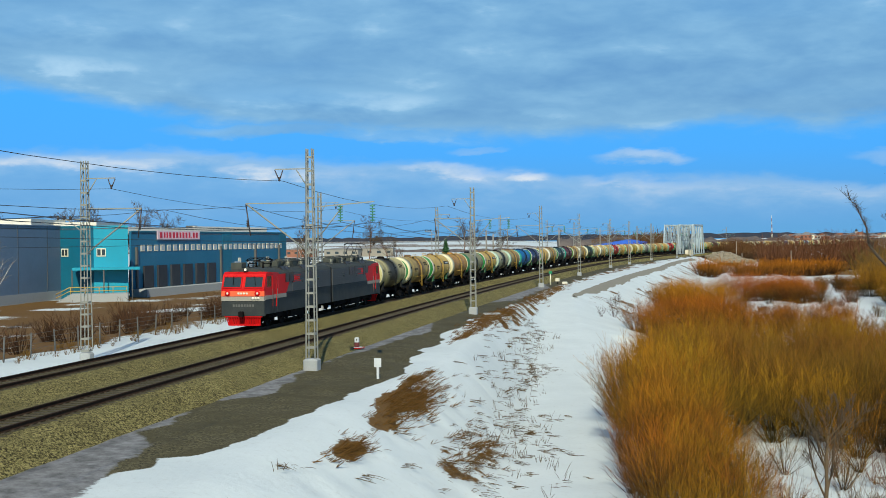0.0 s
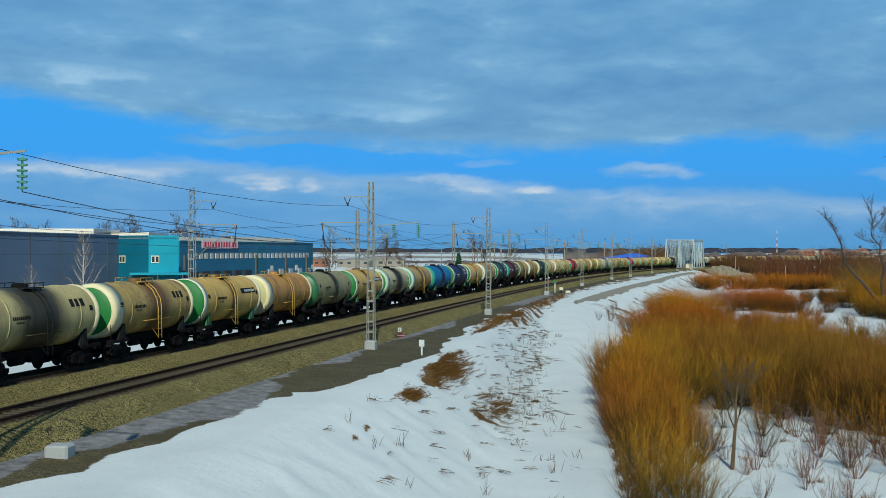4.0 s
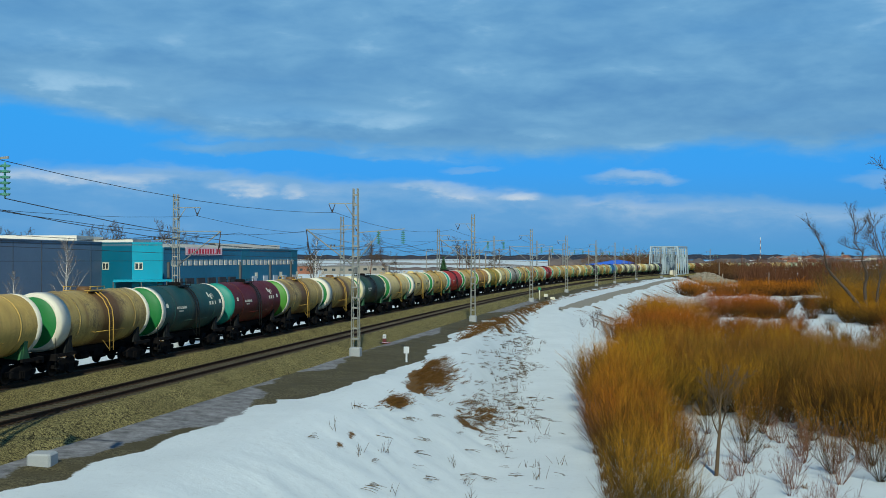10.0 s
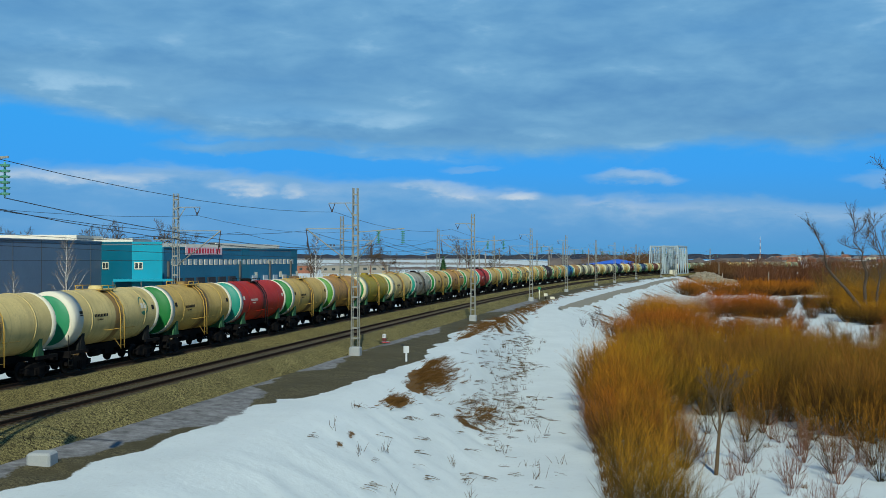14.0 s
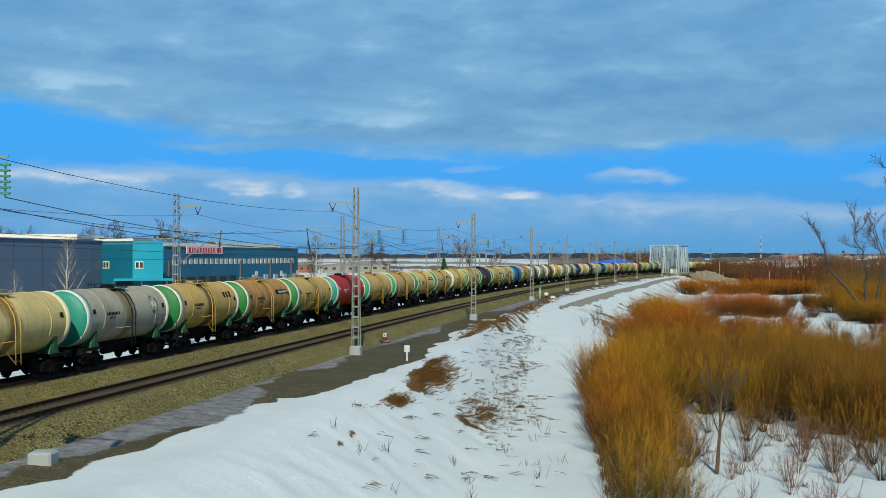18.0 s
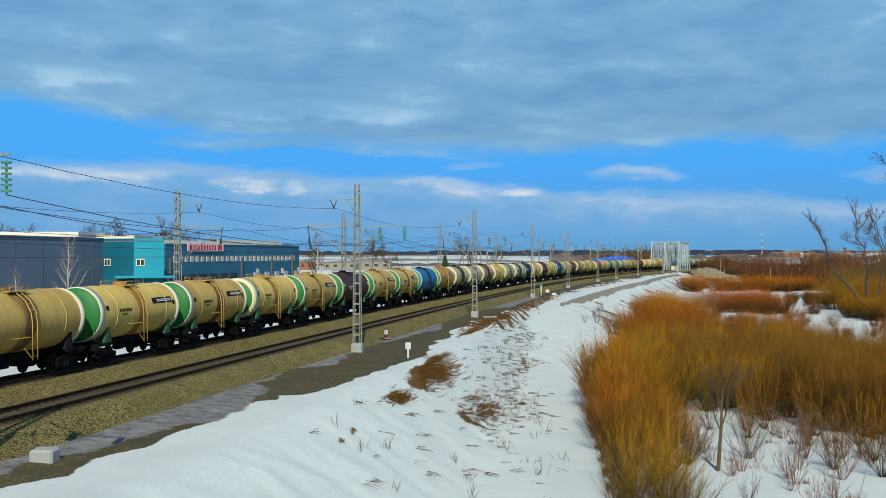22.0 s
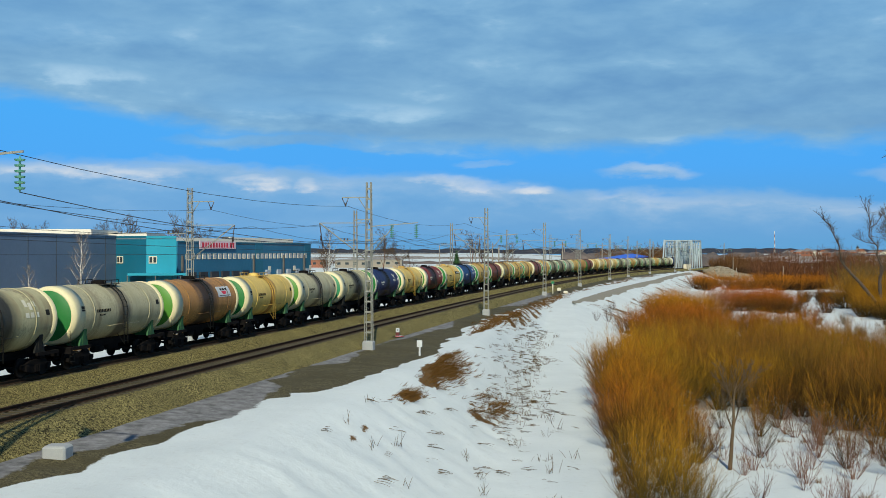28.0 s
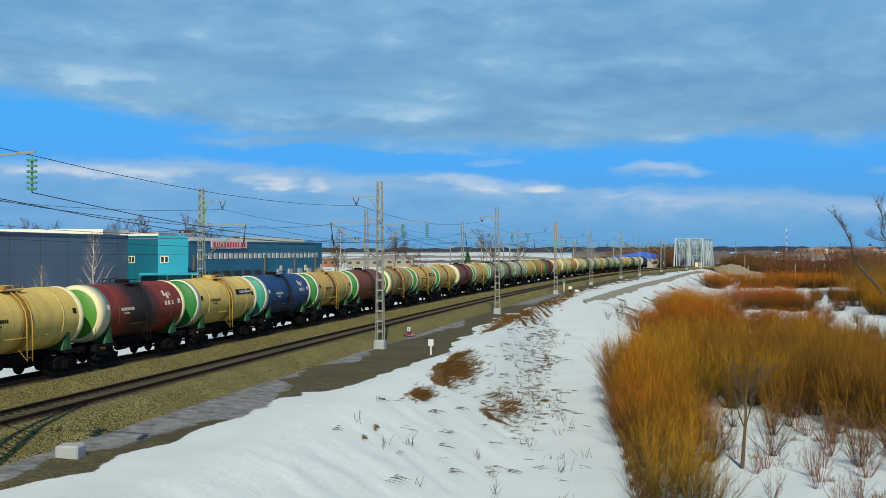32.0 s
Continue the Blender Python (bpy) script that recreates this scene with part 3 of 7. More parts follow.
CREST = [(-40, 14.5), (30, 15.8), (60, 13.6), (110, 11.8), (900, 11.8)]
FOOT = [(-60, 24.5), (-7, 22.8), (9, 22.1), (35, 20.0), (60, 17.4), (112, 13.4), (170, 14.6), (264, 16.6), (400, 12.6), (900, 12.6)]
EDGE = [(-60, 32.0), (-5, 28.0), (14, 26.2), (32, 24.8), (64, 22.6), (95, 18.0), (112, 16.2), (170, 17.6), (264, 19.8), (400, 14.0), (900, 14.0)]
STRIP_Z = [(-60, -5.2), (45, -5.0), (70, -4.0), (112, -1.3), (900, -1.4)]
SNOW_FROM = [(-60, 11.7), (-28, 11.9), (-23, 12.2), (-11, 12.1), (-7, 12.6), (-4.8, 12.8), (-3, 13.8), (3, 14.4), (13, 14.3), (19, 14.5), (27, 14.1), (42, 12.9), (50, 12.5), (60, 12.2), (900, 12.2)]


def line_coords(x, y):
    """s and d of world places, by the nearest point of the line."""
    P = np.stack([x.ravel(), y.ravel()], 1)
    s, d = np.empty(len(P)), np.empty(len(P))
    coarse = LINE_NP[::12]
    for k in range(0, len(P), 4000):
        q = P[k:k + 4000]
        i = np.argmin(((q[:, None, :] - coarse[None, :, :2]) ** 2).sum(2), 1) * 12
        for _ in range(3):
            c = LINE_NP[np.clip(i, 0, len(LINE_NP) - 1)]
            ds = (q[:, 0] - c[:, 0]) * np.sin(c[:, 2]) + (q[:, 1] - c[:, 1]) * np.cos(c[:, 2])
            i = np.clip(i + np.round(ds).astype(int), 0, len(LINE_NP) - 1)
        c = LINE_NP[i]
        dx, dy = q[:, 0] - c[:, 0], q[:, 1] - c[:, 1]
        ds = dx * np.sin(c[:, 2]) + dy * np.cos(c[:, 2])
        s[k:k + 4000] = i + S0 + ds
        d[k:k + 4000] = dx * np.cos(c[:, 2]) - dy * np.sin(c[:, 2])
    return s.reshape(x.shape), d.reshape(x.shape)


def sm(a, b, x):
    t = np.clip((x - a) / (b - a), 0, 1)
    return t * t * (3 - 2 * t)


def ground_height(s, d):
    crest, foot, edge, strip = (at_table(s, t) for t in (CREST, FOOT, EDGE, STRIP_Z))
    z = np.full(s.shape, -0.95)
    z = np.where(d < -3.4, -0.95 - 0.9 * sm(-9, -22, d) - 1.2 * sm(-60, -200, d), z)
    shoulder = -0.85 - 0.25 * sm(9.5, 14, d)
    t = np.clip((d - crest) / np.maximum(foot - crest, 0.5), 0, 1)
    slope = shoulder + (strip - shoulder) * (t * t * (3 - 2 * t) * 0.5 + t * 0.5)
    z = np.where(d > 9.0, slope, z)
    low = -5.4 + 0 * s
    fall = np.where(s > 80, np.clip((d - edge) / 10.0, 0, 1), sm(0, 6, d - edge))
    z = np.where(d > edge, strip + (np.minimum(low, strip) - strip) * fall, z)
    far = sm(560, 1500, np.abs(s))
    z = z * (1 - far) + -5.5 * far
    z = np.where(s > 415, np.minimum(z, -0.95 - 4.5 * sm(423, 428, s) * (1 - sm(453, 458, s))), z)
    return z


def lattice_noise(x, y, seed):
    """Smooth noise from -1 to 1, one bump a metre."""
    xi, yi = np.floor(x), np.floor(y)
    fx, fy = x - xi, y - yi
    fx, fy = fx * fx * (3 - 2 * fx), fy * fy * (3 - 2 * fy)

    def at(a, b):
        h = np.sin(a * 127.1 + b * 311.7 + seed * 74.7) * 43758.5453
        return (h - np.floor(h)) * 2 - 1
    return (at(xi, yi) * (1 - fx) + at(xi + 1, yi) * fx) * (1 - fy) + (at(xi, yi + 1) * (1 - fx) + at(xi + 1, yi + 1) * fx) * fy


def wave(x, y, k, seed):
    """Uneven ground noise of about unit size; k sets how close the bumps stand."""
    q = k / 2.6
    v = np.zeros(x.shape)
    for i, (f, w) in enumerate(((1.0, 1.0), (2.1, 0.5), (4.3, 0.27))):
        a = 0.6 + i
        u, t = x * math.cos(a) - y * math.sin(a), x * math.sin(a) + y * math.cos(a)
        v = v + w * lattice_noise(u * q * f, t * q * f, seed + i * 7)
    return v * 1.5


def steps(*runs):
    out = [runs[0][0]]
    for a, b, h in runs:
        n = max(int(round((b - a) / h)), 1)
        out += [a + (b - a) * (i + 1) / n for i in range(n)]
    return np.array(out)


def build_ground():
    xs = steps((-4500, -900, 450), (-900, -300, 60), (-300, -120, 12), (-120, -36, 3), (-36, -17, 0.8), (-17, 17, 0.34), (17, 46, 0.8), (46, 120, 2.5), (120, 320, 10), (320, 900, 58), (900, 4500, 450))
    ys = steps((-3000, -900, 420), (-900, -100, 80), (-100, 0, 12), (0, 30, 2.5), (30, 100, 0.45), (100, 200, 1.1), (200, 420, 3.0), (420, 800, 10), (800, 1800, 70), (1800, 4800, 300))
    X, Y = np.meshgrid(xs, ys)
    s, d = line_coords(X, Y)
    z = ground_height(s, d)
    near = 1 - sm(150, 400, np.abs(s))
    crest, foot, edge = (at_table(s, t) for t in (CREST, FOOT, EDGE))
    off_bed = sm(9.5, 11.5, d) + sm(-4.5, -6.5, d)
    z = z + off_bed * (0.04 * wave(X, Y, 0.40, 3) + 0.012 * wave(X, Y, 1.7, 4) * near)
    rough = sm(crest, crest + 2, d) * (1 - sm(foot - 1, foot + 0.5, d))
    z = z + rough * 0.045 * wave(X, Y, 2.6, 5) * near
    z = z + 0.35 * wave(X, Y, 0.06, 6) * sm(edge + 8, edge + 30, d) * near
    z = z + 9.5 * sm(900, 1500, Y) * sm(0.20, 0.29, X / np.maximum(Y, 1))
    z = z + 10.0 * sm(900, 2400, Y) * (1 - sm(0.02, 0.12, X / np.maximum(Y, 1)))
    z -= 0.000727 * np.clip(s, -100, 900) * (np.abs(d) < 60)
    # what covers it: dead grass, gravel, slush; the rest is snow
    w1, w2 = wave(X, Y, 0.9, 11), wave(X, Y, 3.1, 12)
    edge_w = 0.35 * wave(X, Y, 0.45, 13) + 0.12 * wave(X, Y, 1.8, 14)
    snow_from = at_table(s, SNOW_FROM) + edge_w
    gravel = sm(9.0, 9.4, d) * (1 - sm(snow_from - 0.35, snow_from + 0.25, d)) * (1 - sm(300, 500, s))
    gravel = np.maximum(gravel, (np.abs(d - 3.2) < 6.6) * 1.0)
    wide = at_table(s, [(-60, 10.6), (-26, 10.6), (-21, 10.9), (-16, 12.1), (-12, 12.2), (-8, 11.9), (-3, 11.2), (-1, 9.7), (7, 9.7), (9, 10.9), (15, 10.8), (20, 9.5), (28, 9.6), (33, 10.3), (44, 10.8), (49, 10.4), (54, 9.3), (82, 9.3), (92, 11.4), (125, 11.4), (140, 9.3), (900, 9.3)])
    slush = sm(9.2, 9.6, d) * (1 - sm(wide - 0.35, wide + 0.45, d + 0.35 * w1)) * 0.85
    tear = wave(s * 0.5, d * 1.6, 1.6, 21)          # drawn out along the slope's fall
    blot = np.exp(-(((s - 14.0) / 5.6) ** 2 + ((d - 16.65 - 0.05 * (s - 14.0)) / 0.85) ** 2))
    blot = np.maximum(blot, 0.85 * np.exp(-(((s - 1.7) / 2.4) ** 2 + ((d - 16.85) / 0.42) ** 2)))
    blot = np.maximum(blot, 1.0 * np.exp(-(((s - 8.0) / 4.0) ** 2 + ((d - 16.65) / 0.55) ** 2)))
    blot = np.maximum(blot, 0.85 * np.exp(-(((s - 18.0) / 3.0) ** 2 + ((d - 15.95) / 0.40) ** 2)))
    grass = np.clip(blot * 1.5 + 0.60 * tear * sm(0.08, 0.35, blot) - 0.42, 0, 1) * sm(0.10, 0.25, blot)
    blot2 = np.exp(-(((s - 13.5) / 5.5) ** 2 + ((d - 19.7) / 0.95) ** 2))
    grass = np.maximum(grass, np.clip(blot2 * 0.55 + 0.9 * tear - 0.50, 0, 0.62) * sm(0.1, 0.3, blot2))
    for sx, dx in ((-6.1, 17.2), (-8.5, 17.3), (-11.7, 17.4), (43.0, 14.2), (55.4, 17.55), (73.0, 15.8), (70.0, 15.5), (20.6, 13.6)):
        grass = np.maximum(grass, np.exp(-(((s - sx) / 1.3) ** 2 + ((d - dx) / 0.30) ** 2)) * (0.75 + 0.5 * tear))
    bank = sm(10.6, 11.6, d + 0.4 * w1) * (1 - sm(np.minimum(foot - 1.6, 14.0), np.minimum(foot - 0.6, 14.9), d + 0.5 * w1)) * sm(44, 60, s + 3 * w1)
    grass = np.maximum(grass, bank * (0.58 + 0.30 * w2))
    streaks = rough * sm(0.35, 1.0, wave(s * 0.35, d * 1.3, 2.2, 15) + 0.35 * w2) * (0.22 + 0.14 * sm(18, 40, s)) * sm(-4, 14, s) * (1 - 0.6 * sm(36, 46, s)) * (1 - sm(66, 80, s))
    grass = np.maximum(grass, streaks)
    side = sm(edge + 1, edge + 2, d) * (1 - sm(edge + 9, edge + 14, d)) * sm(95, 120, s) * sm(0.1, 1.0, w1 + 0.6 * w2) * 0.62
    grass = np.maximum(grass, side)
    low = sm(edge + 2.5, edge + 5, d) * (0.15 + 0.30 * sm(0.0, 1.2, wave(X, Y, 0.25, 16))) * (1 - sm(300, 600, s))
    grass = np.maximum(grass, low)
    left = sm(-9.5, -11.5, d + 0.6 * w1) * (1 - sm(60, 100, -d)) * (0.78 + 0.35 * wave(X, Y, 0.35, 17))
    grass = np.maximum(grass, np.where(d < -9, left, 0))
    stone_edge = sm(edge - 0.5, edge - 0.1, d) * (1 - sm(edge + 1.6, edge + 2.2, d)) * sm(104, 110, s) * (1 - sm(390, 400, s))
    gravel = np.maximum(gravel, sm(440, 456, s) * (1 - sm(540, 600, s)) * sm(8, 9, d) * (1 - sm(20, 27, d)) * 0.9)
    flats = sm(330, 380, Y) * sm(20, 60, d) * (1 - sm(700, 1200, Y)) * (0.62 + 0.25 * wave(X, Y, 0.05, 19))
    grass = np.maximum(grass, flats)
    beyond = sm(500, 900, np.hypot(X, Y)) * 0.55 * (wave(X, Y, 0.006, 18) > 0.55)
    grass = np.maximum(grass, beyond)
    ny, nx = X.shape
    me = bpy.data.meshes.new("ground")
    idx = np.arange(nx * ny).reshape(ny, nx)
    quads = np.stack([idx[:-1, :-1], idx[:-1, 1:], idx[1:, 1:], idx[1:, :-1]], -1).reshape(-1, 4)
    me.vertices.add(nx * ny)
    me.vertices.foreach_set("co", np.stack([X, Y, z], -1).astype(np.float32).ravel())
    me.loops.add(quads.size)
    me.loops.foreach_set("vertex_index", quads.astype(np.int32).ravel())
    me.polygons.add(len(quads))
    me.polygons.foreach_set("loop_start", np.arange(0, quads.size, 4, dtype=np.int32))
    me.polygons.foreach_set("use_smooth", np.ones(len(quads), dtype=bool))
    me.update(calc_edges=True)
    cov = me.color_attributes.new("cover", "FLOAT_COLOR", "POINT")
    rgba = np.stack([np.clip(v, 0, 1) for v in (grass, gravel, slush)] + [np.ones(X.shape)], -1)
    cov.data.foreach_set("color", rgba.astype(np.float32).ravel())
    ob = part("ground", me, MAT["ground"])
    return tagged(ob, "snow-covered railway land with dead brown grass and gravel", "ground", kind="structure")


GROUND = build_ground()


def ground_at(s, d):
    z = float(ground_height(np.array([float(s)]), np.array([float(d)]))[0])
    return z - (0.000727 * max(min(s, 900), -100) if abs(d) < 60 else 0)


def stand(s, d, turn=0.0, sink=0.05):
    """Pose on the ground."""
    p, a = on_line(s, d)
    return pose(p.x, p.y, ground_at(s, d) - sink, 0, 0, 90 - math.degrees(a) + turn)


# ---------------------------------------------------------------- the railway
def build_berm():
    """Low gravel ridge along the outer edge of the snowy track."""
    r = random.Random(8)
    m = Mesh()
    ss = [110 + i * 2.0 for i in range(143)]
    for s in ss:
        e = float(at_table(s, EDGE))
        k = min(1.0, (s - 108) / 24.0)
        for dd, up in ((-0.3, -0.08), (-0.05, 0.08), (0.5, 0.10), (1.2, 0.07), (1.9, -0.08)):
            q = e + dd * (0.2 + 0.8 * k) + r.uniform(-0.12, 0.12)
            p, _ = on_line(s, q)
            m.v.append((p.x, p.y, ground_at(s, q) + up + r.uniform(-0.03, 0.03)))
    for i in range(len(ss) - 1):
        for k in range(4):
            m.f.append((i * 5 + k, i * 5 + k + 1, i * 5 + k + 6, i * 5 + k + 5))
            m.smooth.append(False)
    tagged(part("gravel_berm", m, MAT["berm"]), "low pale gravel ridge beside the snowy track", "berm", kind="structure")


build_berm()


def s_steps(a, b):
    out, s = [], a
    while s < b:
        out.append(s)
        s += 8 if s < -60 else (1.5 if s < 130 else 5)
    return out + [b]


def build_ballast():
    r = random.Random(5)
    section = [(-3.7, -1.15), (-2.9, -0.75), (-2.05, -0.27), (-1.3, -0.19), (-0.85, -0.205), (0.85, -0.205), (1.3, -0.19), (2.0, -0.27), (2.7, -0.55), (3.8, -0.58), (4.45, -0.28), (5.16, -0.19), (5.61, -0.205), (7.31, -0.205), (7.76, -0.19), (8.5, -0.27), (9.3, -0.72), (9.9, -1.05)]
    m = Mesh()
    ss = s_steps(S0 + 2, 880)
    n = len(section)
    for s in ss:
        for d, z in section:
            p, _ = on_line(s, d + r.uniform(-0.08, 0.08), z + r.uniform(-0.012, 0.012))
            m.v.append(tuple(p))
    for i in range(len(ss) - 1):
        for k in range(n - 1):
            m.f.append((i * n + k, i * n + k + 1, (i + 1) * n + k + 1, (i + 1) * n + k))
            m.smooth.append(True)
    ob = part("ballast", m, MAT["ballast"])
    oil = ob.data.attributes.new("oil", "FLOAT", "POINT")
    oil.data.foreach_set("value", [1.0 if abs(abs(d - GAP / 2) - GAP / 2) < 0.95 else 0.0 for _ in ss for d, _ in section])
    tagged(ob, "greenish-grey crushed stone ballast under both tracks", "ballast", kind="structure")


build_ballast()


def build_track(d0, name):
    t = thing(name, "railway track of dark worn rails on concrete sleepers", "railway track", kind="structure")
    prof = [(-0.065, -0.18), (0.065, -0.18), (0.065, -0.165), (0.012, -0.14), (0.012, -0.045), (0.036, -0.035), (0.036, -0.006), (0.028, 0.0), (-0.028, 0.0), (-0.036, -0.006), (-0.036, -0.035), (-0.012, -0.045), (-0.012, -0.14), (-0.065, -0.165)]
    ss = [s for s in s_steps(S0 + 4, 860)]
    for side in (-0.76, 0.76):
        m = Mesh()
        n = len(prof)
        for s in ss:
            for u, z in prof:
                p, _ = on_line(s, d0 + side + u, z)
                m.v.append(tuple(p))
        for i in range(len(ss) - 1):
            for k in range(n):
                m.f.append((i * n + k, i * n + (k + 1) % n, (i + 1) * n + (k + 1) % n, (i + 1) * n + k))
                m.smooth.append(False)
        part("rail", m, MAT["rail"], t, "dark rail with a worn bright head")
    return t


def lay_sleepers(track, d0):
    """Concrete sleepers: the near ones one by one, the rest joined."""
    prof = Mesh().box((0, 0, -0.255), (0.26, 2.5, 0.13), bevel=0.03)
    for y in (-0.76, 0.76):
        prof.box((0, y, -0.182), (0.16, 0.30, 0.03))
    me = prof.data("sleeper")
    me.materials.append(MAT["sleeper"])
    rest = Mesh()
    for i in range(820):
        s = -45 + i * 0.55
        p, a = on_line(s, d0)
        m = pose(p.x, p.y, p.z, 0, 0, 90 - math.degrees(a))
        if i < 290:
            ob = new("sleeper", me)
            ob.parent = track
            ob.matrix_basis = m
        else:
            rest.box(m @ Vector((0, 0, -0.255)), (0.26, 2.5, 0.13), m.to_3x3())
    tagged(part("sleepers", rest, MAT["sleeper"], track), kind="stuff")


TRACKS = (build_track(0.0, "track_1"), build_track(GAP, "track_2"))


# ---------------------------------------------------------------- masts
MAST_H = 11.6


def lattice(m, h, w0, w1, pitch):
    """Rungs on two faces and zigzag on the others, between four legs."""
    def corner(z, i):
        w = (w0 + (w1 - w0) * z / h) / 2
        return Vector(((-w, w, w, -w)[i], (-w, -w, w, w)[i], z))
    z, k = 0.35, 0
    out = []
    while z < h - 0.1:
        z2 = min(z + pitch, h - 0.02)
        for a, b in ((0, 1), (2, 3), (1, 2), (3, 0)):
            out.append(("rung", Mesh().beam(corner(z, a), corner(z, b), 0.014, 0.10)))
        if z > h * 0.52:
            out.append(("brace", Mesh().beam(corner(z, k % 2), corner(z2, 1 - k % 2), 0.02, 0.045)))
            out.append(("brace", Mesh().beam(corner(z, 3 - k % 2), corner(z2, 2 + k % 2), 0.02, 0.045)))
        z, k = z + pitch, k + 1
    m.extend(out)
    return corner


def insulator(m, top, n=5, r=0.13, step=0.15):
    x, y, z = top
    prof = [(z, 0.02)]
    for i in range(n):
        a = z - 0.05 - i * step
        prof += [(a, 0.03), (a - 0.02, r), (a - 0.07, r * 0.85), (a - 0.08, 0.03)]
    prof.append((prof[-1][0] - 0.06, 0.02))
    m.lathe([(a, q) for a, q in prof], 10, "z", (x, y, 0), smooth=False)


def build_mast(right):
    """A lattice mast; local y points to the line's left. right: stands right of the near track."""
    t = thing("catenary_mast", "grey lattice steel catenary mast with bracket arms", "railway mast", "catenary masts")
    lean = 1 if right else -1         # the way to its track
    f = Mesh().box((0, 0, 0.05), (0.78, 0.78, 0.85), bevel=0.08) if right else Mesh().box((0, 0, -0.1), (0.66, 0.66, 0.72), bevel=0.08)
    part("foundation", f, MAT["concrete"], t, "pale concrete footing block")
    legs = [Mesh() for _ in range(4)]
    lac = []
    w0, w1 = 0.50, 0.30
    corner = lattice(lac, MAST_H, w0, w1, 0.72)
    for i in range(4):
        a, b = corner(0.45, i), corner(MAST_H, i)
        legs[i].beam(a, b, 0.058, 0.058)
        part("leg", legs[i], MAT["steel_mast"], t)
    for nm, bar in lac:
        part(nm, bar, MAT["steel_mast"], t)
    # arm that carries the contact line over the track
    y = lean
    m = Mesh()
    tip = Vector((0, y * 3.6, 8.75))
    m.beam((0, y * 0.2, 8.75), tip, 0.05, 0.06)
    part("top_tie", m, MAT["steel_mast"], t)
    m = Mesh().tube([(0, y * 0.2, 6.2), tip + Vector((0, 0, 0.0))], 0.045, 8)
    part("cantilever", m, MAT["steel_mast"], t, "raked tubular cantilever")
    m = Mesh().tube([tip, (0, y * 3.35, 7.0)], 0.035, 6)
    insulator(m, (0, y * 3.5, 7.9), 3, 0.08, 0.12)
    part("registration_rod", m, MAT["brown_ins"], t)
    m = Mesh().beam((0, 0, 10.55), (0, y * 1.95, 10.55), 0.05, 0.06)
    m.tube([(0, y * 0.15, 9.6), (0, y * 0.75, 10.5)], 0.03, 6)
    part("top_bracket", m, MAT["steel_mast"], t)
    m = Mesh()
    m.tube([(0, y * 1.95, 10.5), (0, y * 1.7, 9.95)], 0.03, 6)
    m.tube([(0, y * 1.5, 10.5), (0, y * 1.7, 9.95)], 0.03, 6)
    m.lathe([(9.9, 0.02), (9.95, 0.08), (10.02, 0.03), (10.08, 0.08), (10.15, 0.03)], 8, "z", (0, y * 1.7, 0))
    part("v_insulator", m, MAT["brown_ins"], t)
    if right:
        m = Mesh().beam((0, -0.1, 8.5), (0, -3.5, 8.75), 0.05, 0.06)
        part("feeder_arm", m, MAT["steel_mast"], t)
        part("feeder_strut", Mesh().tube([(0, -0.2, 6.6), (0, -1.8, 8.55)], 0.035, 6), MAT["steel_mast"], t)
        for q in (1.65, 3.4):
            m = Mesh()
            insulator(m, (0, -q, 8.62), 6, 0.15, 0.15)
            part("insulator", m, MAT["glass_ins"], t, "green glass insulator string")
    else:
        part("crossarm", Mesh().beam((0, -0.3, 8.15), (0, 1.85, 8.1), 0.06, 0.07), MAT["steel_mast"], t)
        for q in (0.95, 1.35, 1.75):
            part("pin_insulator", Mesh().lathe([(8.1, 0.03), (8.16, 0.09), (8.28, 0.09), (8.36, 0.04)], 8, "z", (0, q, 0)), MAT["brown_ins"], t)
        part("cross_strut", Mesh().tube([(0, 0.2, 7.4), (0, 1.1, 8.1)], 0.03, 6), MAT["steel_mast"], t)
    return t


RIGHT_S = [-31, 19.1, 65.7, 125.5, 178.8, 237.4, 275, 333, 385, 418, 490]
LEFT_S = [-25, 23.4, 70, 126, 180, 238, 280, 338, 390, 420, 495]
RIGHT_D, LEFT_D = 10.3, -5.15
SHIFT = {19.1: -0.2, 65.7: 0.7, 275: 0.4, 333: -0.8}


def place_masts():
    for right, table, d in ((True, RIGHT_S, RIGHT_D), (False, LEFT_S, LEFT_D)):
        first = None
        for s in table:
            p, a = on_line(s, d + (SHIFT.get(s, 0) if right else 0), -0.72 + (0.55 if s == -31 else 0))
            m = pose(p.x, p.y, p.z, 0, 0, 90 - math.degrees(a))
            if first is None:
                first = build_mast(right)
                first.matrix_basis = m
            else:
                copy_thing(first, m)


place_masts()


def wire(name, label, table, d, z, sag, r=0.015, n=8):
    m = Mesh()
    pts = []
    for a, b in zip(table[:-1], table[1:]):
        for i in range(n):
            f = i / n
            p, _ = on_line(a + (b - a) * f, d, z - sag * 4 * f * (1 - f) + (0.55 * (1 - f) if a == -31 else 0))
            pts.append(p)
    pts.append(on_line(table[-1], d, z)[0])
    m.tube(pts, r, 4, False)
    tagged(part(name, m, MAT["wire"]), label, "overhead wire", "overhead wires")


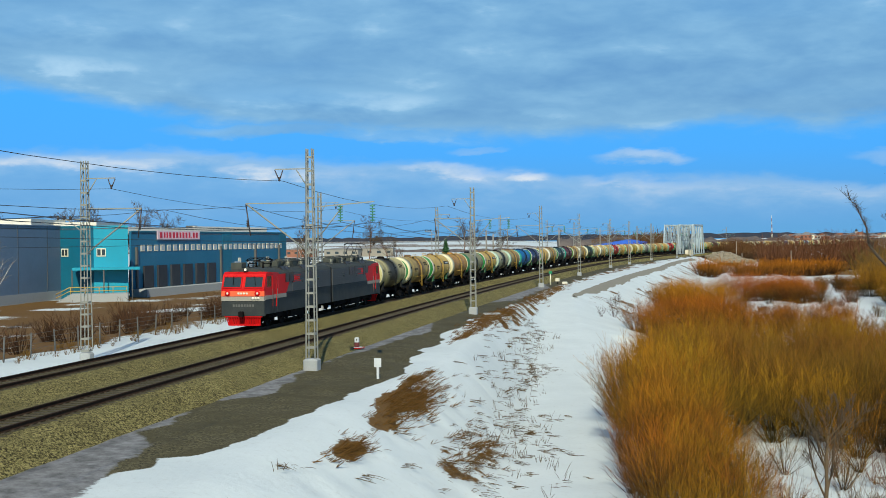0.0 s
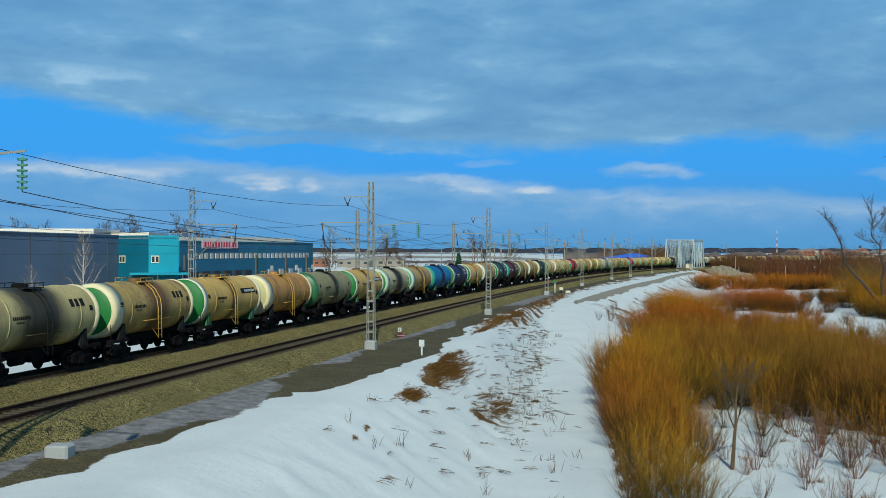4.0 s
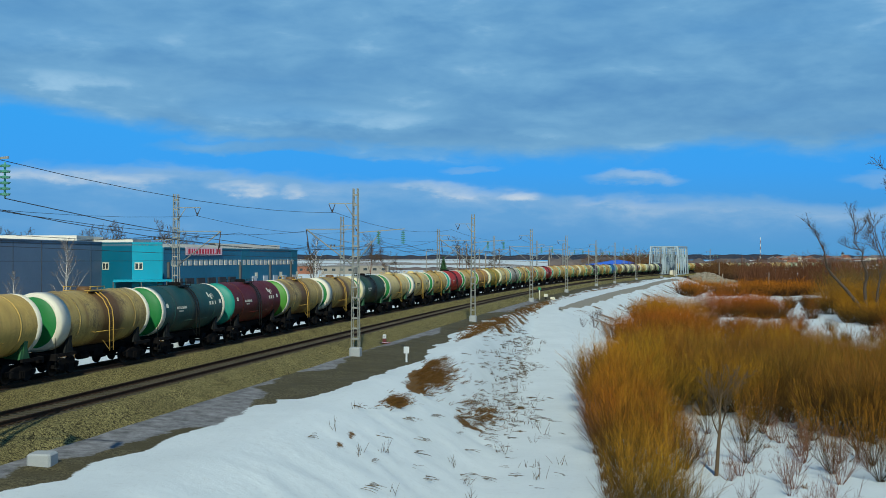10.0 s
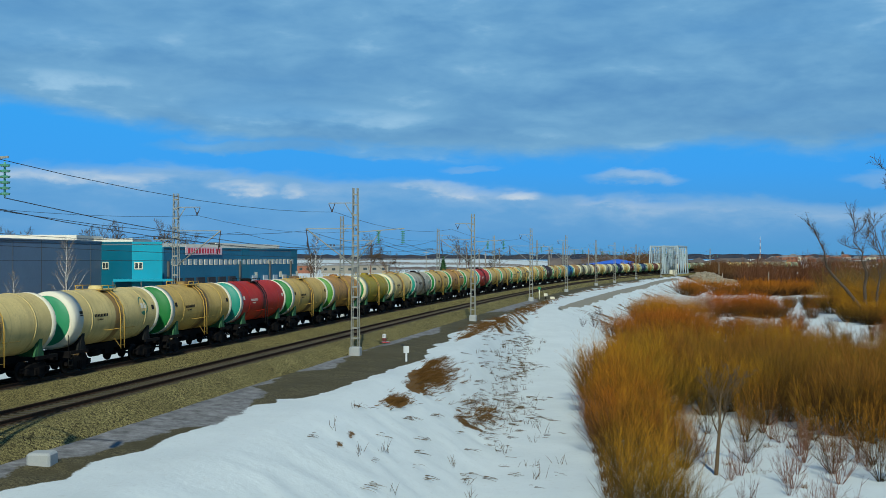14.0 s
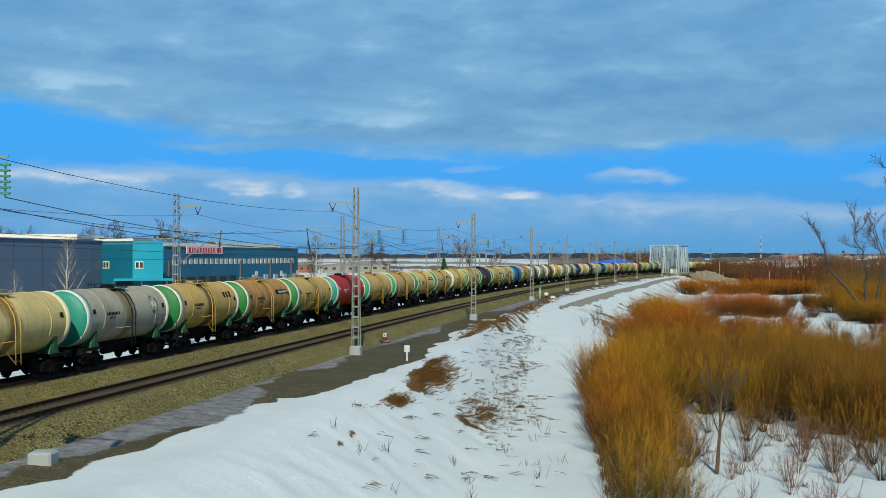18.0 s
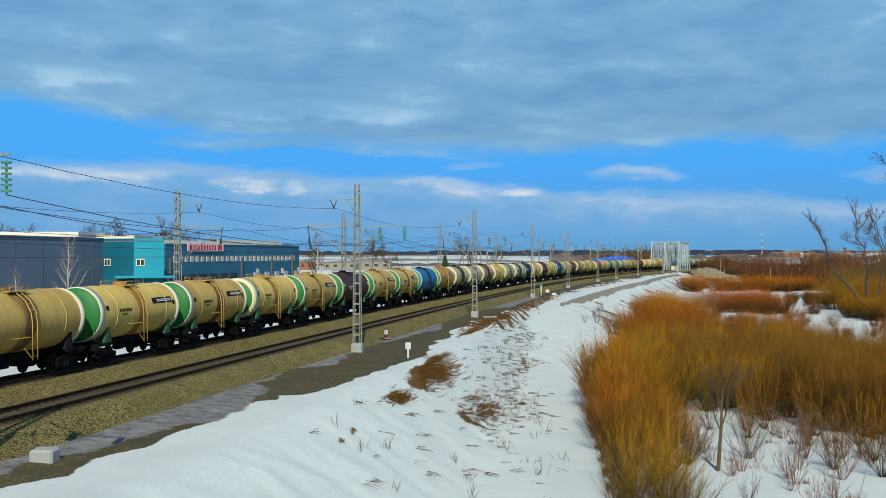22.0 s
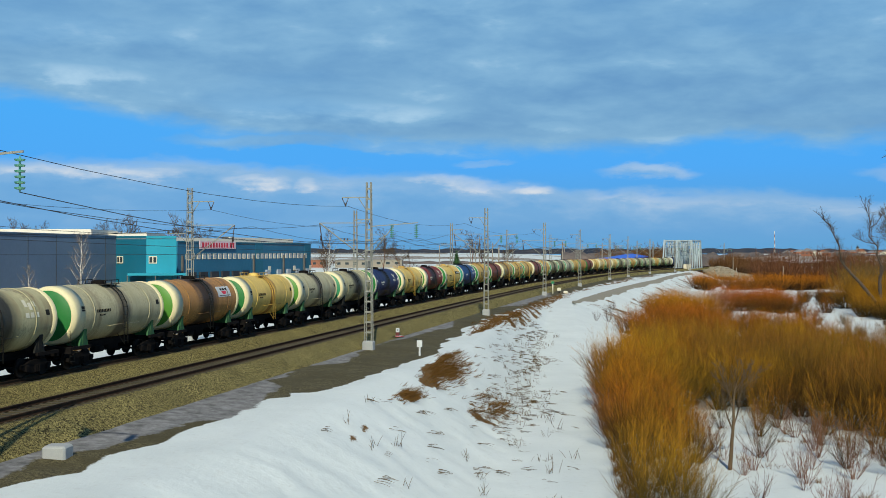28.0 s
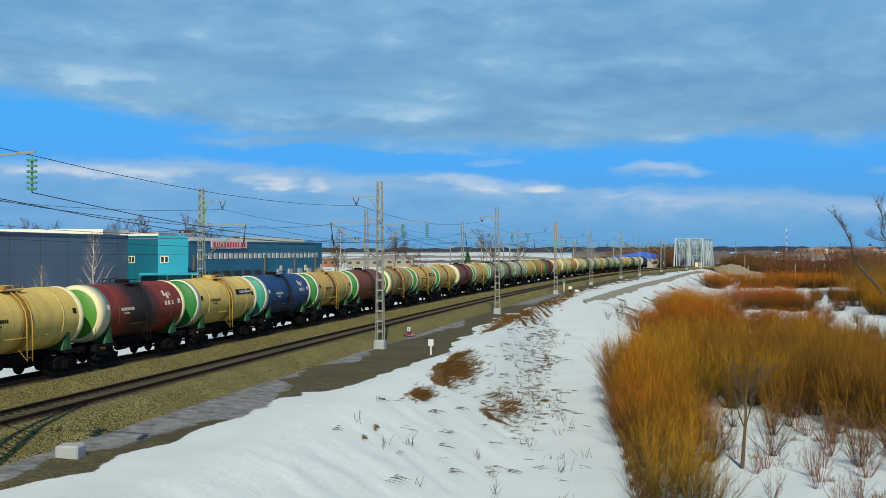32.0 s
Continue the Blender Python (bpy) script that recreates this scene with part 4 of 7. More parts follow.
wire("contact_wire", "dark contact wire over the far track", LEFT_S, 0.0, 5.85, 0.05)
wire("contact_wire", "dark contact wire over the near track", RIGHT_S, GAP, 6.0, 0.05)
wire("messenger_wire", "dark messenger cable over the far track", LEFT_S, -0.1, 7.9, 0.9)
wire("messenger_wire", "dark messenger cable over the near track", RIGHT_S, GAP + 0.1, 7.9, 0.9)
wire("feeder_wire", "dark feeder cable under the mast arms", RIGHT_S, RIGHT_D + 1.65, 6.95, 0.8)
wire("feeder_wire", "dark feeder cable at the arm ends", RIGHT_S, RIGHT_D + 3.4, 6.95, 0.8)
wire("top_wire", "thin dark cable along the mast tops", RIGHT_S, RIGHT_D - 1.7, 9.2, 0.7)
wire("top_wire", "thin dark cable along the far mast tops", LEFT_S, LEFT_D + 1.7, 9.2, 0.7)
for off in (0.95, 1.35, 1.75):
    wire("signal_wire", "thin line wire on pin insulators", LEFT_S, LEFT_D - off, 7.65, 0.7, 0.011)

# ---------------------------------------------------------------- tank wagons
WAGON = 12.02
TANK_R, TANK_Z, TANK_L = 1.5, 2.72, 5.42


def tank_end(sign):
    """Dished end of the tank."""
    m = Mesh()
    prof = [(sign * (TANK_L - 0.42 + 0.42 * math.sin(a)), max(TANK_R * math.cos(a) ** 0.75, 0.0) if a < 1.56 else 0.0) for a in [i * math.pi / 2 / 9 for i in range(10)]]
    m.lathe(prof, 32, "x", (0, 0, TANK_Z))
    return m


def make_wagon_meshes():
    W = {}
    m = Mesh()
    b = TANK_L - 0.42
    m.lathe([(x, TANK_R) for x in (-b, -b * 0.5, 0, b * 0.5, b)], 32, "x", (0, 0, TANK_Z))
    W["tank"] = m.data("tank")
    for wide, over, key in ((0.36, 0.30, "band"), (0.80, 0.62, "wide_band")):
        for sign in (-1, 1):
            m = Mesh()
            x1 = sign * (b - wide)
            dish = [(sign * (b + 0.42 * math.sin(a) + 0.010), TANK_R * math.cos(a) ** 0.75 + 0.010) for a in [over * k / 5 for k in range(5, -1, -1)]]
            m.lathe([(dish[0][0] - sign * 0.02, dish[0][1] - 0.02)] + dish + [(x1, TANK_R + 0.010), (x1, TANK_R - 0.01)], 32, "x", (0, 0, TANK_Z))
            W[key + ("_front" if sign < 0 else "_rear")] = m.data(key)
    W["cap_front"], W["cap_rear"] = tank_end(-1).data("end_cap"), tank_end(1).data("end_cap")
    # weld seams / straps round the barrel
    for x, key in ((-3.2, "strap_front"), (3.2, "strap_rear")):
        m = Mesh()
        m.lathe([(x - 0.05, TANK_R + 0.004), (x - 0.05, TANK_R + 0.022), (x + 0.05, TANK_R + 0.022), (x + 0.05, TANK_R + 0.004)], 32, "x", (0, 0, TANK_Z))
        W[key] = m.data("strap")
    top = TANK_Z + TANK_R
    m = Mesh().lathe([(top - 0.08, 0.40), (top + 0.12, 0.40), (top + 0.18, 0.34), (top + 0.21, 0.12), (top + 0.21, 0.0)], 16, "z")
    m.box((0.3, 0.0, top + 0.14), (0.12, 0.3, 0.10))
    W["hatch"] = m.data("hatch")
    m = Mesh()
    for y in (-0.62, 0.62):
        m.box((0, y, top - 0.02), (1.7, 0.36, 0.04))
        m.beam((-0.8, y, top - 0.25), (-0.8, y, top), 0.04)
        m.beam((0.8, y, top - 0.25), (0.8, y, top), 0.04)
        for x in (-0.8, 0.0, 0.8):
            m.tube([(x, y * 1.25, top), (x, y * 1.25, top + 0.20)], 0.022, 5)
        m.tube([(-0.85, y * 1.25, top + 0.20), (0.85, y * 1.25, top + 0.20)], 0.024, 5)
    W["platform"] = m.data("platform")
    for side, key in ((-1, "ladder_near"), (1, "ladder_far")):
        m = Mesh()
        path = []
        for a in (28, 50, 72, 90):
            t = math.radians(a)
            path.append(((TANK_R + 0.10) * math.sin(t) * side, TANK_Z + (TANK_R + 0.10) * math.cos(t)))
        path.append((side * (TANK_R + 0.12), 0.95))
        for x in (-0.20, 0.24):
            m.tube([(x, y, z) for y, z in path], 0.030, 5)
        for (y0, z0), (y1, z1) in zip(path[:-1], path[1:]):
            n = max(int(math.hypot(y1 - y0, z1 - z0) / 0.3), 1)
            for i in range(n):
                f = (i + 0.5) / n
                m.beam((-0.20, y0 + (y1 - y0) * f, z0 + (z1 - z0) * f), (0.20, y0 + (y1 - y0) * f, z0 + (z1 - z0) * f), 0.018)
        m.beam((-0.20, side * 1.62, 1.0), (-0.75, side * 1.5, 1.55), 0.03)
        W[key] = m.data("ladder")
    for side, key in ((-1, "rail_near"), (1, "rail_far")):
        m = Mesh().tube([(-1.75, side * 1.53, 2.05), (1.75, side * 1.53, 2.05)], 0.020, 5)
        for x in (-1.7, -0.4, 0.5, 1.7):
            m.tube([(x, side * 1.53, 2.05), (x, side * 1.36, 2.07)], 0.012, 5)
        W[key] = m.data("handrail")
    m = Mesh().box((0, 0, 1.02), (11.0, 0.60, 0.34))
    for x in (-5.35, 5.35):
        m.box((x, 0, 1.02), (0.22, 2.75, 0.34), bevel=0.03)
    for y in (-1.35, 1.35):
        for x in (-4.4, 4.4):
            m.box((x, y, 1.1), (1.9, 0.12, 0.16))
    m.box((1.2, 0.0, 0.72), (1.1, 0.5, 0.34))
    m.tube([(-1.6, -0.5, 0.75), (-0.6, -0.5, 0.75)], 0.18, 10)
    W["underframe"] = m.data("underframe")
    for x, key in ((-3.9, "saddle_front"), (3.9, "saddle_rear")):
        m = Mesh()
        arc = [(TANK_R * math.sin(a) * 1.005, TANK_Z - TANK_R * math.cos(a) * 1.005) for a in [math.radians(v) for v in range(-62, 63, 12)]]
        outline = arc + [(1.25, 1.15), (-1.25, 1.15)]
        m.prism(outline, x - 0.16, x + 0.16, "x")
        for y in (-1.2, 1.2):
            m.prism([(x - 0.45, 1.15), (x + 0.45, 1.15), (x + 0.1, 2.1), (x - 0.1, 2.1)], y - 0.05, y + 0.05, "y")
        W[key] = m.data("saddle")
    m = Mesh()
    m.box((0, 0, 0.0), (0.55, 0.20, 0.26), bevel=0.03)
    m.box((0.38, 0.0, 0.02), (0.32, 0.34, 0.36), bevel=0.05)
    W["coupler"] = m.data("coupler")
    for y, key in ((-1.28, "step_near"), (1.28, "step_far")):
        m = Mesh()
        for x in (-5.35, -4.95):
            m.tube([(x, y, 0.45), (x, y, 1.0)], 0.018, 5)
        m.beam((-5.35, y, 0.45), (-4.95, y, 0.45), 0.05, 0.03)
        m.beam((-5.35, y, 0.72), (-4.95, y, 0.72), 0.05, 0.03)
        m.tube([(-5.35, y, 1.1), (-5.35, y, 2.0)], 0.018, 5)
        W[key] = m.data("footstep")
    # bogie: two side frames and a bolster
    m = Mesh()
    for y in (-1.02, 1.02):
        m.prism([(-1.25, 0.62), (-0.95, 0.66), (-0.5, 0.82), (0.5, 0.82), (0.95, 0.66), (1.25, 0.62), (1.25, 0.42), (0.9, 0.38), (0.42, 0.22), (-0.42, 0.22), (-0.9, 0.38), (-1.25, 0.42)], y - 0.09, y + 0.09, "y")
        for x in (-0.925, 0.925):
            m.box((x, y * 1.06, 0.48), (0.30, 0.22, 0.30), bevel=0.04)
        for x in (-0.16, 0.0, 0.16):
            m.lathe([(0.26, 0.07), (0.60, 0.07)], 8, "z", (x, y * 1.08, 0))
    m.box((0, 0, 0.72), (0.42, 2.2, 0.26), bevel=0.04)
    W["bogie_frame"] = m.data("bogie")
    m = Mesh().lathe([(-1.0, 0.06), (1.0, 0.06)], 10, "y")
    for y in (-0.79, 0.79):
        q = 1 if y > 0 else -1
        m.lathe([(y - q * 0.03, 0.06), (y - q * 0.06, 0.40), (y - q * 0.065, 0.475), (y, 0.478), (y + q * 0.06, 0.465), (y + q * 0.06, 0.40), (y + q * 0.02, 0.36), (y + q * 0.03, 0.14), (y + q * 0.08, 0.11), (y + q * 0.08, 0.0)], 20, "y")
        for k in range(4):
            a = k * math.pi / 2
            m.box((0.25 * math.cos(a), y + q * 0.045, 0.25 * math.sin(a)), (0.07, 0.012, 0.07))
    W["wheelset"] = m.data("wheelset")
    # lettering stands for as plain strokes; plates are flat boards
    m = Mesh()
    def on_side(x, a):
        t = math.radians(a)
        return Vector((x, -(TANK_R + 0.014) * math.cos(t), TANK_Z + (TANK_R + 0.014) * math.sin(t)))
    def patch(m, x0, x1, a0, a1):
        m.add([on_side(x0, a0), on_side(x1, a0), on_side(x1, a1), on_side(x0, a1)], [(0, 1, 2, 3)])
    def comb(x0, n, pitch, wide, a0, a1):
        """A row of strokes that hang together along a thin line."""
        q, v, f = Mesh(), [], []
        for k in range(n):
            for x in (x0 + k * pitch, x0 + k * pitch + wide):
                v += [on_side(x, a0), on_side(x, a0 + 0.8), on_side(x, a1)]
            b = 6 * k
            f += [(b, b + 3, b + 4, b + 1), (b + 1, b + 4, b + 5, b + 2)]
            if k:
                f.append((b - 3, b, b + 1, b - 2))
        q.add(v, f)
        return q
    W["number"] = comb(-3.0, 9, 0.17, 0.12, 3, 9).data("marking")
    W["small_row"] = comb(-2.7, 5, 0.14, 0.09, -4, -0.5).data("marking")
    for x, key in ((-4.55, "stencil_front"), (4.05, "stencil_rear")):
        m = Mesh()
        patch(m, x, x + 0.34, 8, 18)
        W[key] = m.data("stencil")
    m = Mesh()
    patch(m, 1.3, 4.0, 13, 27)
    W["plate"] = m.data("plate")
    m = Mesh()
    m = comb(1.95, 10, 0.19, 0.13, 17, 23)
    for v in range(len(m.v)):
        x, y, z = m.v[v]
        m.v[v] = (x, y - 0.006, z)
    W["plate_bars"] = m.data("marking")
    m = Mesh()
    for i in range(3):
        patch(m, 2.3 + i * 0.5, 2.3 + i * 0.5 + 0.36, 18, 34)
    W["big_marks"] = m.data("marking")
    m = Mesh()
    rim = [(3.0 + 0.55 * math.cos(t), 18 + 21 * math.sin(t)) for t in [k * math.tau / 20 for k in range(20)]]
    m.add([on_side(x, a) for x, a in rim], [tuple(range(20))])
    W["roundel"] = m.data("roundel")
    m = Mesh()
    for i in range(2):
        patch(m, 2.68 + i * 0.36, 2.68 + i * 0.36 + 0.27, 12, 24)
    for v in range(len(m.v)):
        x, y, z = m.v[v]
        m.v[v] = (x, y - 0.01, z)
    W["roundel_bars"] = m.data("marking")
    m = Mesh()
    for i, (a, b) in enumerate(((26, 40), (20, 34), (26, 36))):
        patch(m, 2.4 + i * 0.34, 2.4 + i * 0.34 + 0.26, a, b)
    for i in range(3):
        patch(m, 2.3 + i * 0.42, 2.3 + i * 0.42 + 0.30, 6, 15)
    W["emblem"] = m.data("emblem")
    # a white board with dark bars and a red half disc
    m = Mesh()
    for a in range(10, 38, 4):
        patch(m, 1.5, 3.7, a, a + 4)
    W["board"] = m.data("board")
    m = Mesh()
    for i in range(3):
        patch(m, 2.05 + i * 0.42, 2.05 + i * 0.42 + 0.32, 27, 33)
    patch(m, 1.7, 3.5, 12.5, 14)
    m.v = [(x, y - 0.008, z) for x, y, z in m.v]
    W["board_bars"] = m.data("marking")
    m = Mesh()
    half = [(2.6 + 0.42 * math.cos(t), 25 + 9 * math.sin(t)) for t in [math.pi + k * math.pi / 10 for k in range(11)]]
    m.add([on_side(x, a) for x, a in half], [tuple(range(11))])
    m.v = [(x, y - 0.008, z) for x, y, z in m.v]
    W["half_disc"] = m.data("half_disc")
    return W


WM = make_wagon_meshes()
BODY = {
    "tan": ((0.66, 0.445, 0.115), 0.70, (0.105, 0.058, 0.022), 0.28),
    "cream": ((0.75, 0.585, 0.23), 0.45, (0.24, 0.14, 0.045), 0.24),
    "yellow": ((0.80, 0.575, 0.155), 0.5, (0.30, 0.15, 0.03), 0.20),
    "stained": ((0.50, 0.39, 0.13), 1.7, (0.022, 0.02, 0.016), 0.45),
    "black_cream": ((0.58, 0.50, 0.22), 2.3, (0.016, 0.015, 0.013), 0.45),
    "rusty": ((0.50, 0.36, 0.11), 1.5, (0.12, 0.06, 0.02), 0.75),
    "orange": ((0.58, 0.30, 0.06), 0.5, (0.20, 0.09, 0.025), 0.65),
    "olive": ((0.32, 0.30, 0.14), 0.9, (0.06, 0.055, 0.03), 0.45),
    "grey": ((0.54, 0.50, 0.31), 0.8, (0.12, 0.10, 0.07), 0.35),
    "grey_black": ((0.58, 0.53, 0.30), 1.7, (0.016, 0.015, 0.013), 0.55),
    "mustard": ((0.42, 0.32, 0.015), 0.50, (0.06, 0.036, 0.012), 0.24),
    "silver": ((0.50, 0.455, 0.34), 0.6, (0.22, 0.16, 0.08), 0.35),
    "sky": ((0.005, 0.175, 0.43), 0.5, (0.012, 0.02, 0.04), 0.15),
    "blue": ((0.010, 0.060, 0.19), 0.45, (0.012, 0.014, 0.02), 0.20),
    "navy": ((0.008, 0.022, 0.10), 0.9, (0.012, 0.012, 0.016), 0.15),
    "teal": ((0.014, 0.075, 0.070), 0.6, (0.012, 0.02, 0.02), 0.20),
    "bottle": ((0.028, 0.075, 0.035), 1.5, (0.014, 0.017, 0.013), 0.25),
    "maroon": ((0.11, 0.008, 0.010), 0.5, (0.03, 0.012, 0.012), 0.20),
    "red": ((0.50, 0.020, 0.004), 0.4, (0.09, 0.012, 0.01), 0.20),
    "brown": ((0.060, 0.018, 0.010), 0.6, (0.025, 0.014, 0.012), 0.25),
    "redbrown": ((0.22, 0.050, 0.014), 0.7, (0.10, 0.035, 0.02), 0.35),
    "red_black": ((0.25, 0.035, 0.018), 2.0, (0.020, 0.016, 0.015), 0.25),
    "patchy": ((0.52, 0.26, 0.075), 1.5, (0.030, 0.020, 0.014), 0.80),
}
WORDS = {
    "tan": "tan", "cream": "cream", "yellow": "yellow-cream", "stained": "tan, black-stained", "black_cream": "cream, heavily black-stained", "rusty": "rust-streaked tan",
    "orange": "orange-tan", "olive": "olive-grey", "grey": "greyish cream", "grey_black": "pale grey, black-stained", "mustard": "mustard-yellow", "silver": "silver-grey",
    "sky": "bright blue", "blue": "dark blue", "navy": "navy-blue", "teal": "dark teal", "bottle": "bottle-green", "maroon": "maroon", "red": "red", "brown": "dark brown",
    "redbrown": "red-brown", "red_black": "red, black-stained", "patchy": "rusty orange, patched",
}
BODY_MAT = {k: tank_paint("tank_" + k, *v) for k, v in BODY.items()}
# the train from the engine back: body, end colour, band, marking
TRAIN = """black_cream/cream/c/b rusty/green/C/b tan/green/w/p orange/cream/C/- olive/dark/-/n tan/green/w/p grey_black/green/M/n rusty/mint/M/-
sky/teal/-/- navy/green/w/e tan/green/w/- rusty/green/W/- teal/green/w/e maroon/teal/-/e rusty/lime/w/- rusty/green/W/-
bottle/green/C/n cream/green/w/- cream/mint/W/r tan/green/w/n red/teal/w/n tan/green/w/n orange/lime/w/- mustard/green/C/-
cream/green/C/n silver/teal/w/r olive_tan/green/w/b orange/green/c/p tan/green/w/n red/teal/w/n tan/mint/w/- tan/mint/w/-
yellow/green/w/p tan/green/w/p yellow/green/C/n tan/green/w/p brown/green/c/n tan/green/w/p tan/green/w/p sky/teal/w/-
orange/lime/w/p grey_black/green/C/e grey/green/C/n patchy/lime/C/t yellow/green/C/n grey/lime/C/n grey_black/mint/C/n navy/green/w/e
yellow/green/C/n red_black/lime/C/e yellow/green/w/p blue/teal/w/e tan/green/w/n redbrown/green/c/- rusty/green/C/- tan/green/w/p
tan/green/c/- redbrown/cream/C/- tan/green/w/- olive/mint/w/- olive/mint/w/- grey/mint/w/- tan/green/w/- orange/green/-/-
redbrown/green/-/- yellow/cream/C/- cream/green/C/- orange/green/c/- cream/green/C/- olive/mint/w/- grey/green/w/- tan/green/w/-
olive/mint/w/- grey/green/w/- olive/green/w/- tan/green/w/- olive/mint/w/- grey/green/w/- blue/mint/W/-""".split()
WAGONS = []


def build_wagon(i, code):
    body, cap, band, mark = code.split("/")
    frame_mat = MAT["green_frame"] if (cap in ("green", "lime", "teal") and body not in ("rusty", "stained", "grey_black", "teal", "maroon")) or body in ("red", "mustard") else MAT["dark_frame"]
    body = {"olive_tan": "stained"}.get(body, body)
    if mark == "b" and body == "stained":
        body = "tan"
    w = thing("tank_wagon", "%s railway tank wagon with %s ends" % (WORDS[body], {"cap": "", "dark": "dark green", "mint": "mint-green", "lime": "lime-green"}.get(cap, cap)), "tank wagon", "tank wagons of the train")
    shared = WM
    def add(name, key, mat, label=""):
        ob = new(name, shared[key])
        ob.parent = w
        if not ob.data.materials:
            ob.data.materials.append(mat)
        ob.material_slots[0].link = "OBJECT"
        ob.material_slots[0].material = mat
        return tagged(ob, label)
    bm = BODY_MAT[body]
    light = body in ("tan", "cream", "yellow", "orange", "rusty", "mustard")
    add("tank", "tank", bm)
    add("end_cap", "cap_front", MAT["cap_" + cap], cap.replace("cap", "") + " painted dished end")
    add("end_cap", "cap_rear", MAT["cap_" + cap] if band != "-" else bm)
    if band != "-":
        bmat = MAT[{"w": "white", "W": "white", "c": "cream_band", "C": "cream_band", "M": "mint_band"}[band]]
        key = "wide_band" if band in "WCM" else "band"
        add("end_band", key + "_front", bmat, "pale painted band")
        add("end_band", "band_rear", bmat, "pale painted band")
    add("strap", "strap_front", bm)
    add("strap", "strap_rear", bm)
    add("hatch", "hatch", bm if light else MAT["black"])
    gear = MAT["yellow"] if light else MAT["dark_frame"]
    add("platform", "platform", gear)
    add("ladder", "ladder_near", gear)
    add("ladder", "ladder_far", gear)
    add("handrail", "rail_near", gear if light else bm)
    add("handrail", "rail_far", gear if light else bm)
    add("underframe", "underframe", MAT["black"])
    add("saddle", "saddle_front", frame_mat)
    add("saddle", "saddle_rear", frame_mat)
    add("footstep", "step_near", MAT["dark_frame"])
    add("footstep", "step_far", MAT["dark_frame"])
    for q in (-1, 1):
        c = add("coupler", "coupler", MAT["black"])
        c.matrix_basis = pose(q * 5.65, 0, 1.04, 0, 0, 0 if q > 0 else 180)
    pale = body in ("navy", "blue", "teal", "maroon", "red", "brown", "red_black", "bottle", "redbrown", "sky")
    ink = MAT["white"] if pale else MAT["dark_frame"]
    if mark in "npbre":
        add("marking", "number", ink, "row of short painted strokes")
        add("marking", "small_row", ink)
        add("stencil", "stencil_front", ink)
        add("stencil", "stencil_rear", ink)
    if mark == "p":
        add("plate", "plate", MAT["dark_frame"], "dark rectangular plate")
        add("marking", "plate_bars", MAT["sign_white"])
    if mark == "b":
        add("marking", "big_marks", ink)
    if mark == "r":
        add("roundel", "roundel", MAT["cap_dark"], "green round emblem")
        add("marking", "roundel_bars", MAT["white"])
    if mark == "t":
        add("board", "board", MAT["sign_white"], "white painted board")
        add("marking", "board_bars", MAT["dark_frame"])
        add("half_disc", "half_disc", MAT["sign_red"], "red half disc")
    if mark == "e":
        add("emblem", "emblem", MAT["white"], "white block emblem")
    for x in (-3.9, 3.9):
        b = add("bogie", "bogie_frame", MAT["black"])
        b.matrix_basis = pose(x, 0, 0)
        for q in (-0.925, 0.925):
            ws = new("wheelset", shared["wheelset"])
            if not ws.data.materials:
                ws.data.materials.append(MAT["wheel"])
            ws.parent = b
            ws.matrix_basis = pose(q, 0, 0.478)
            WHEELS[0 if q < 0 else 1].append(ws)
    WAGONS.append(w)


WHEELS = ([], [])
for number, code in enumerate(TRAIN):
    build_wagon(number, code)

# ---------------------------------------------------------------- the engine
ENGINE_L = 32.84


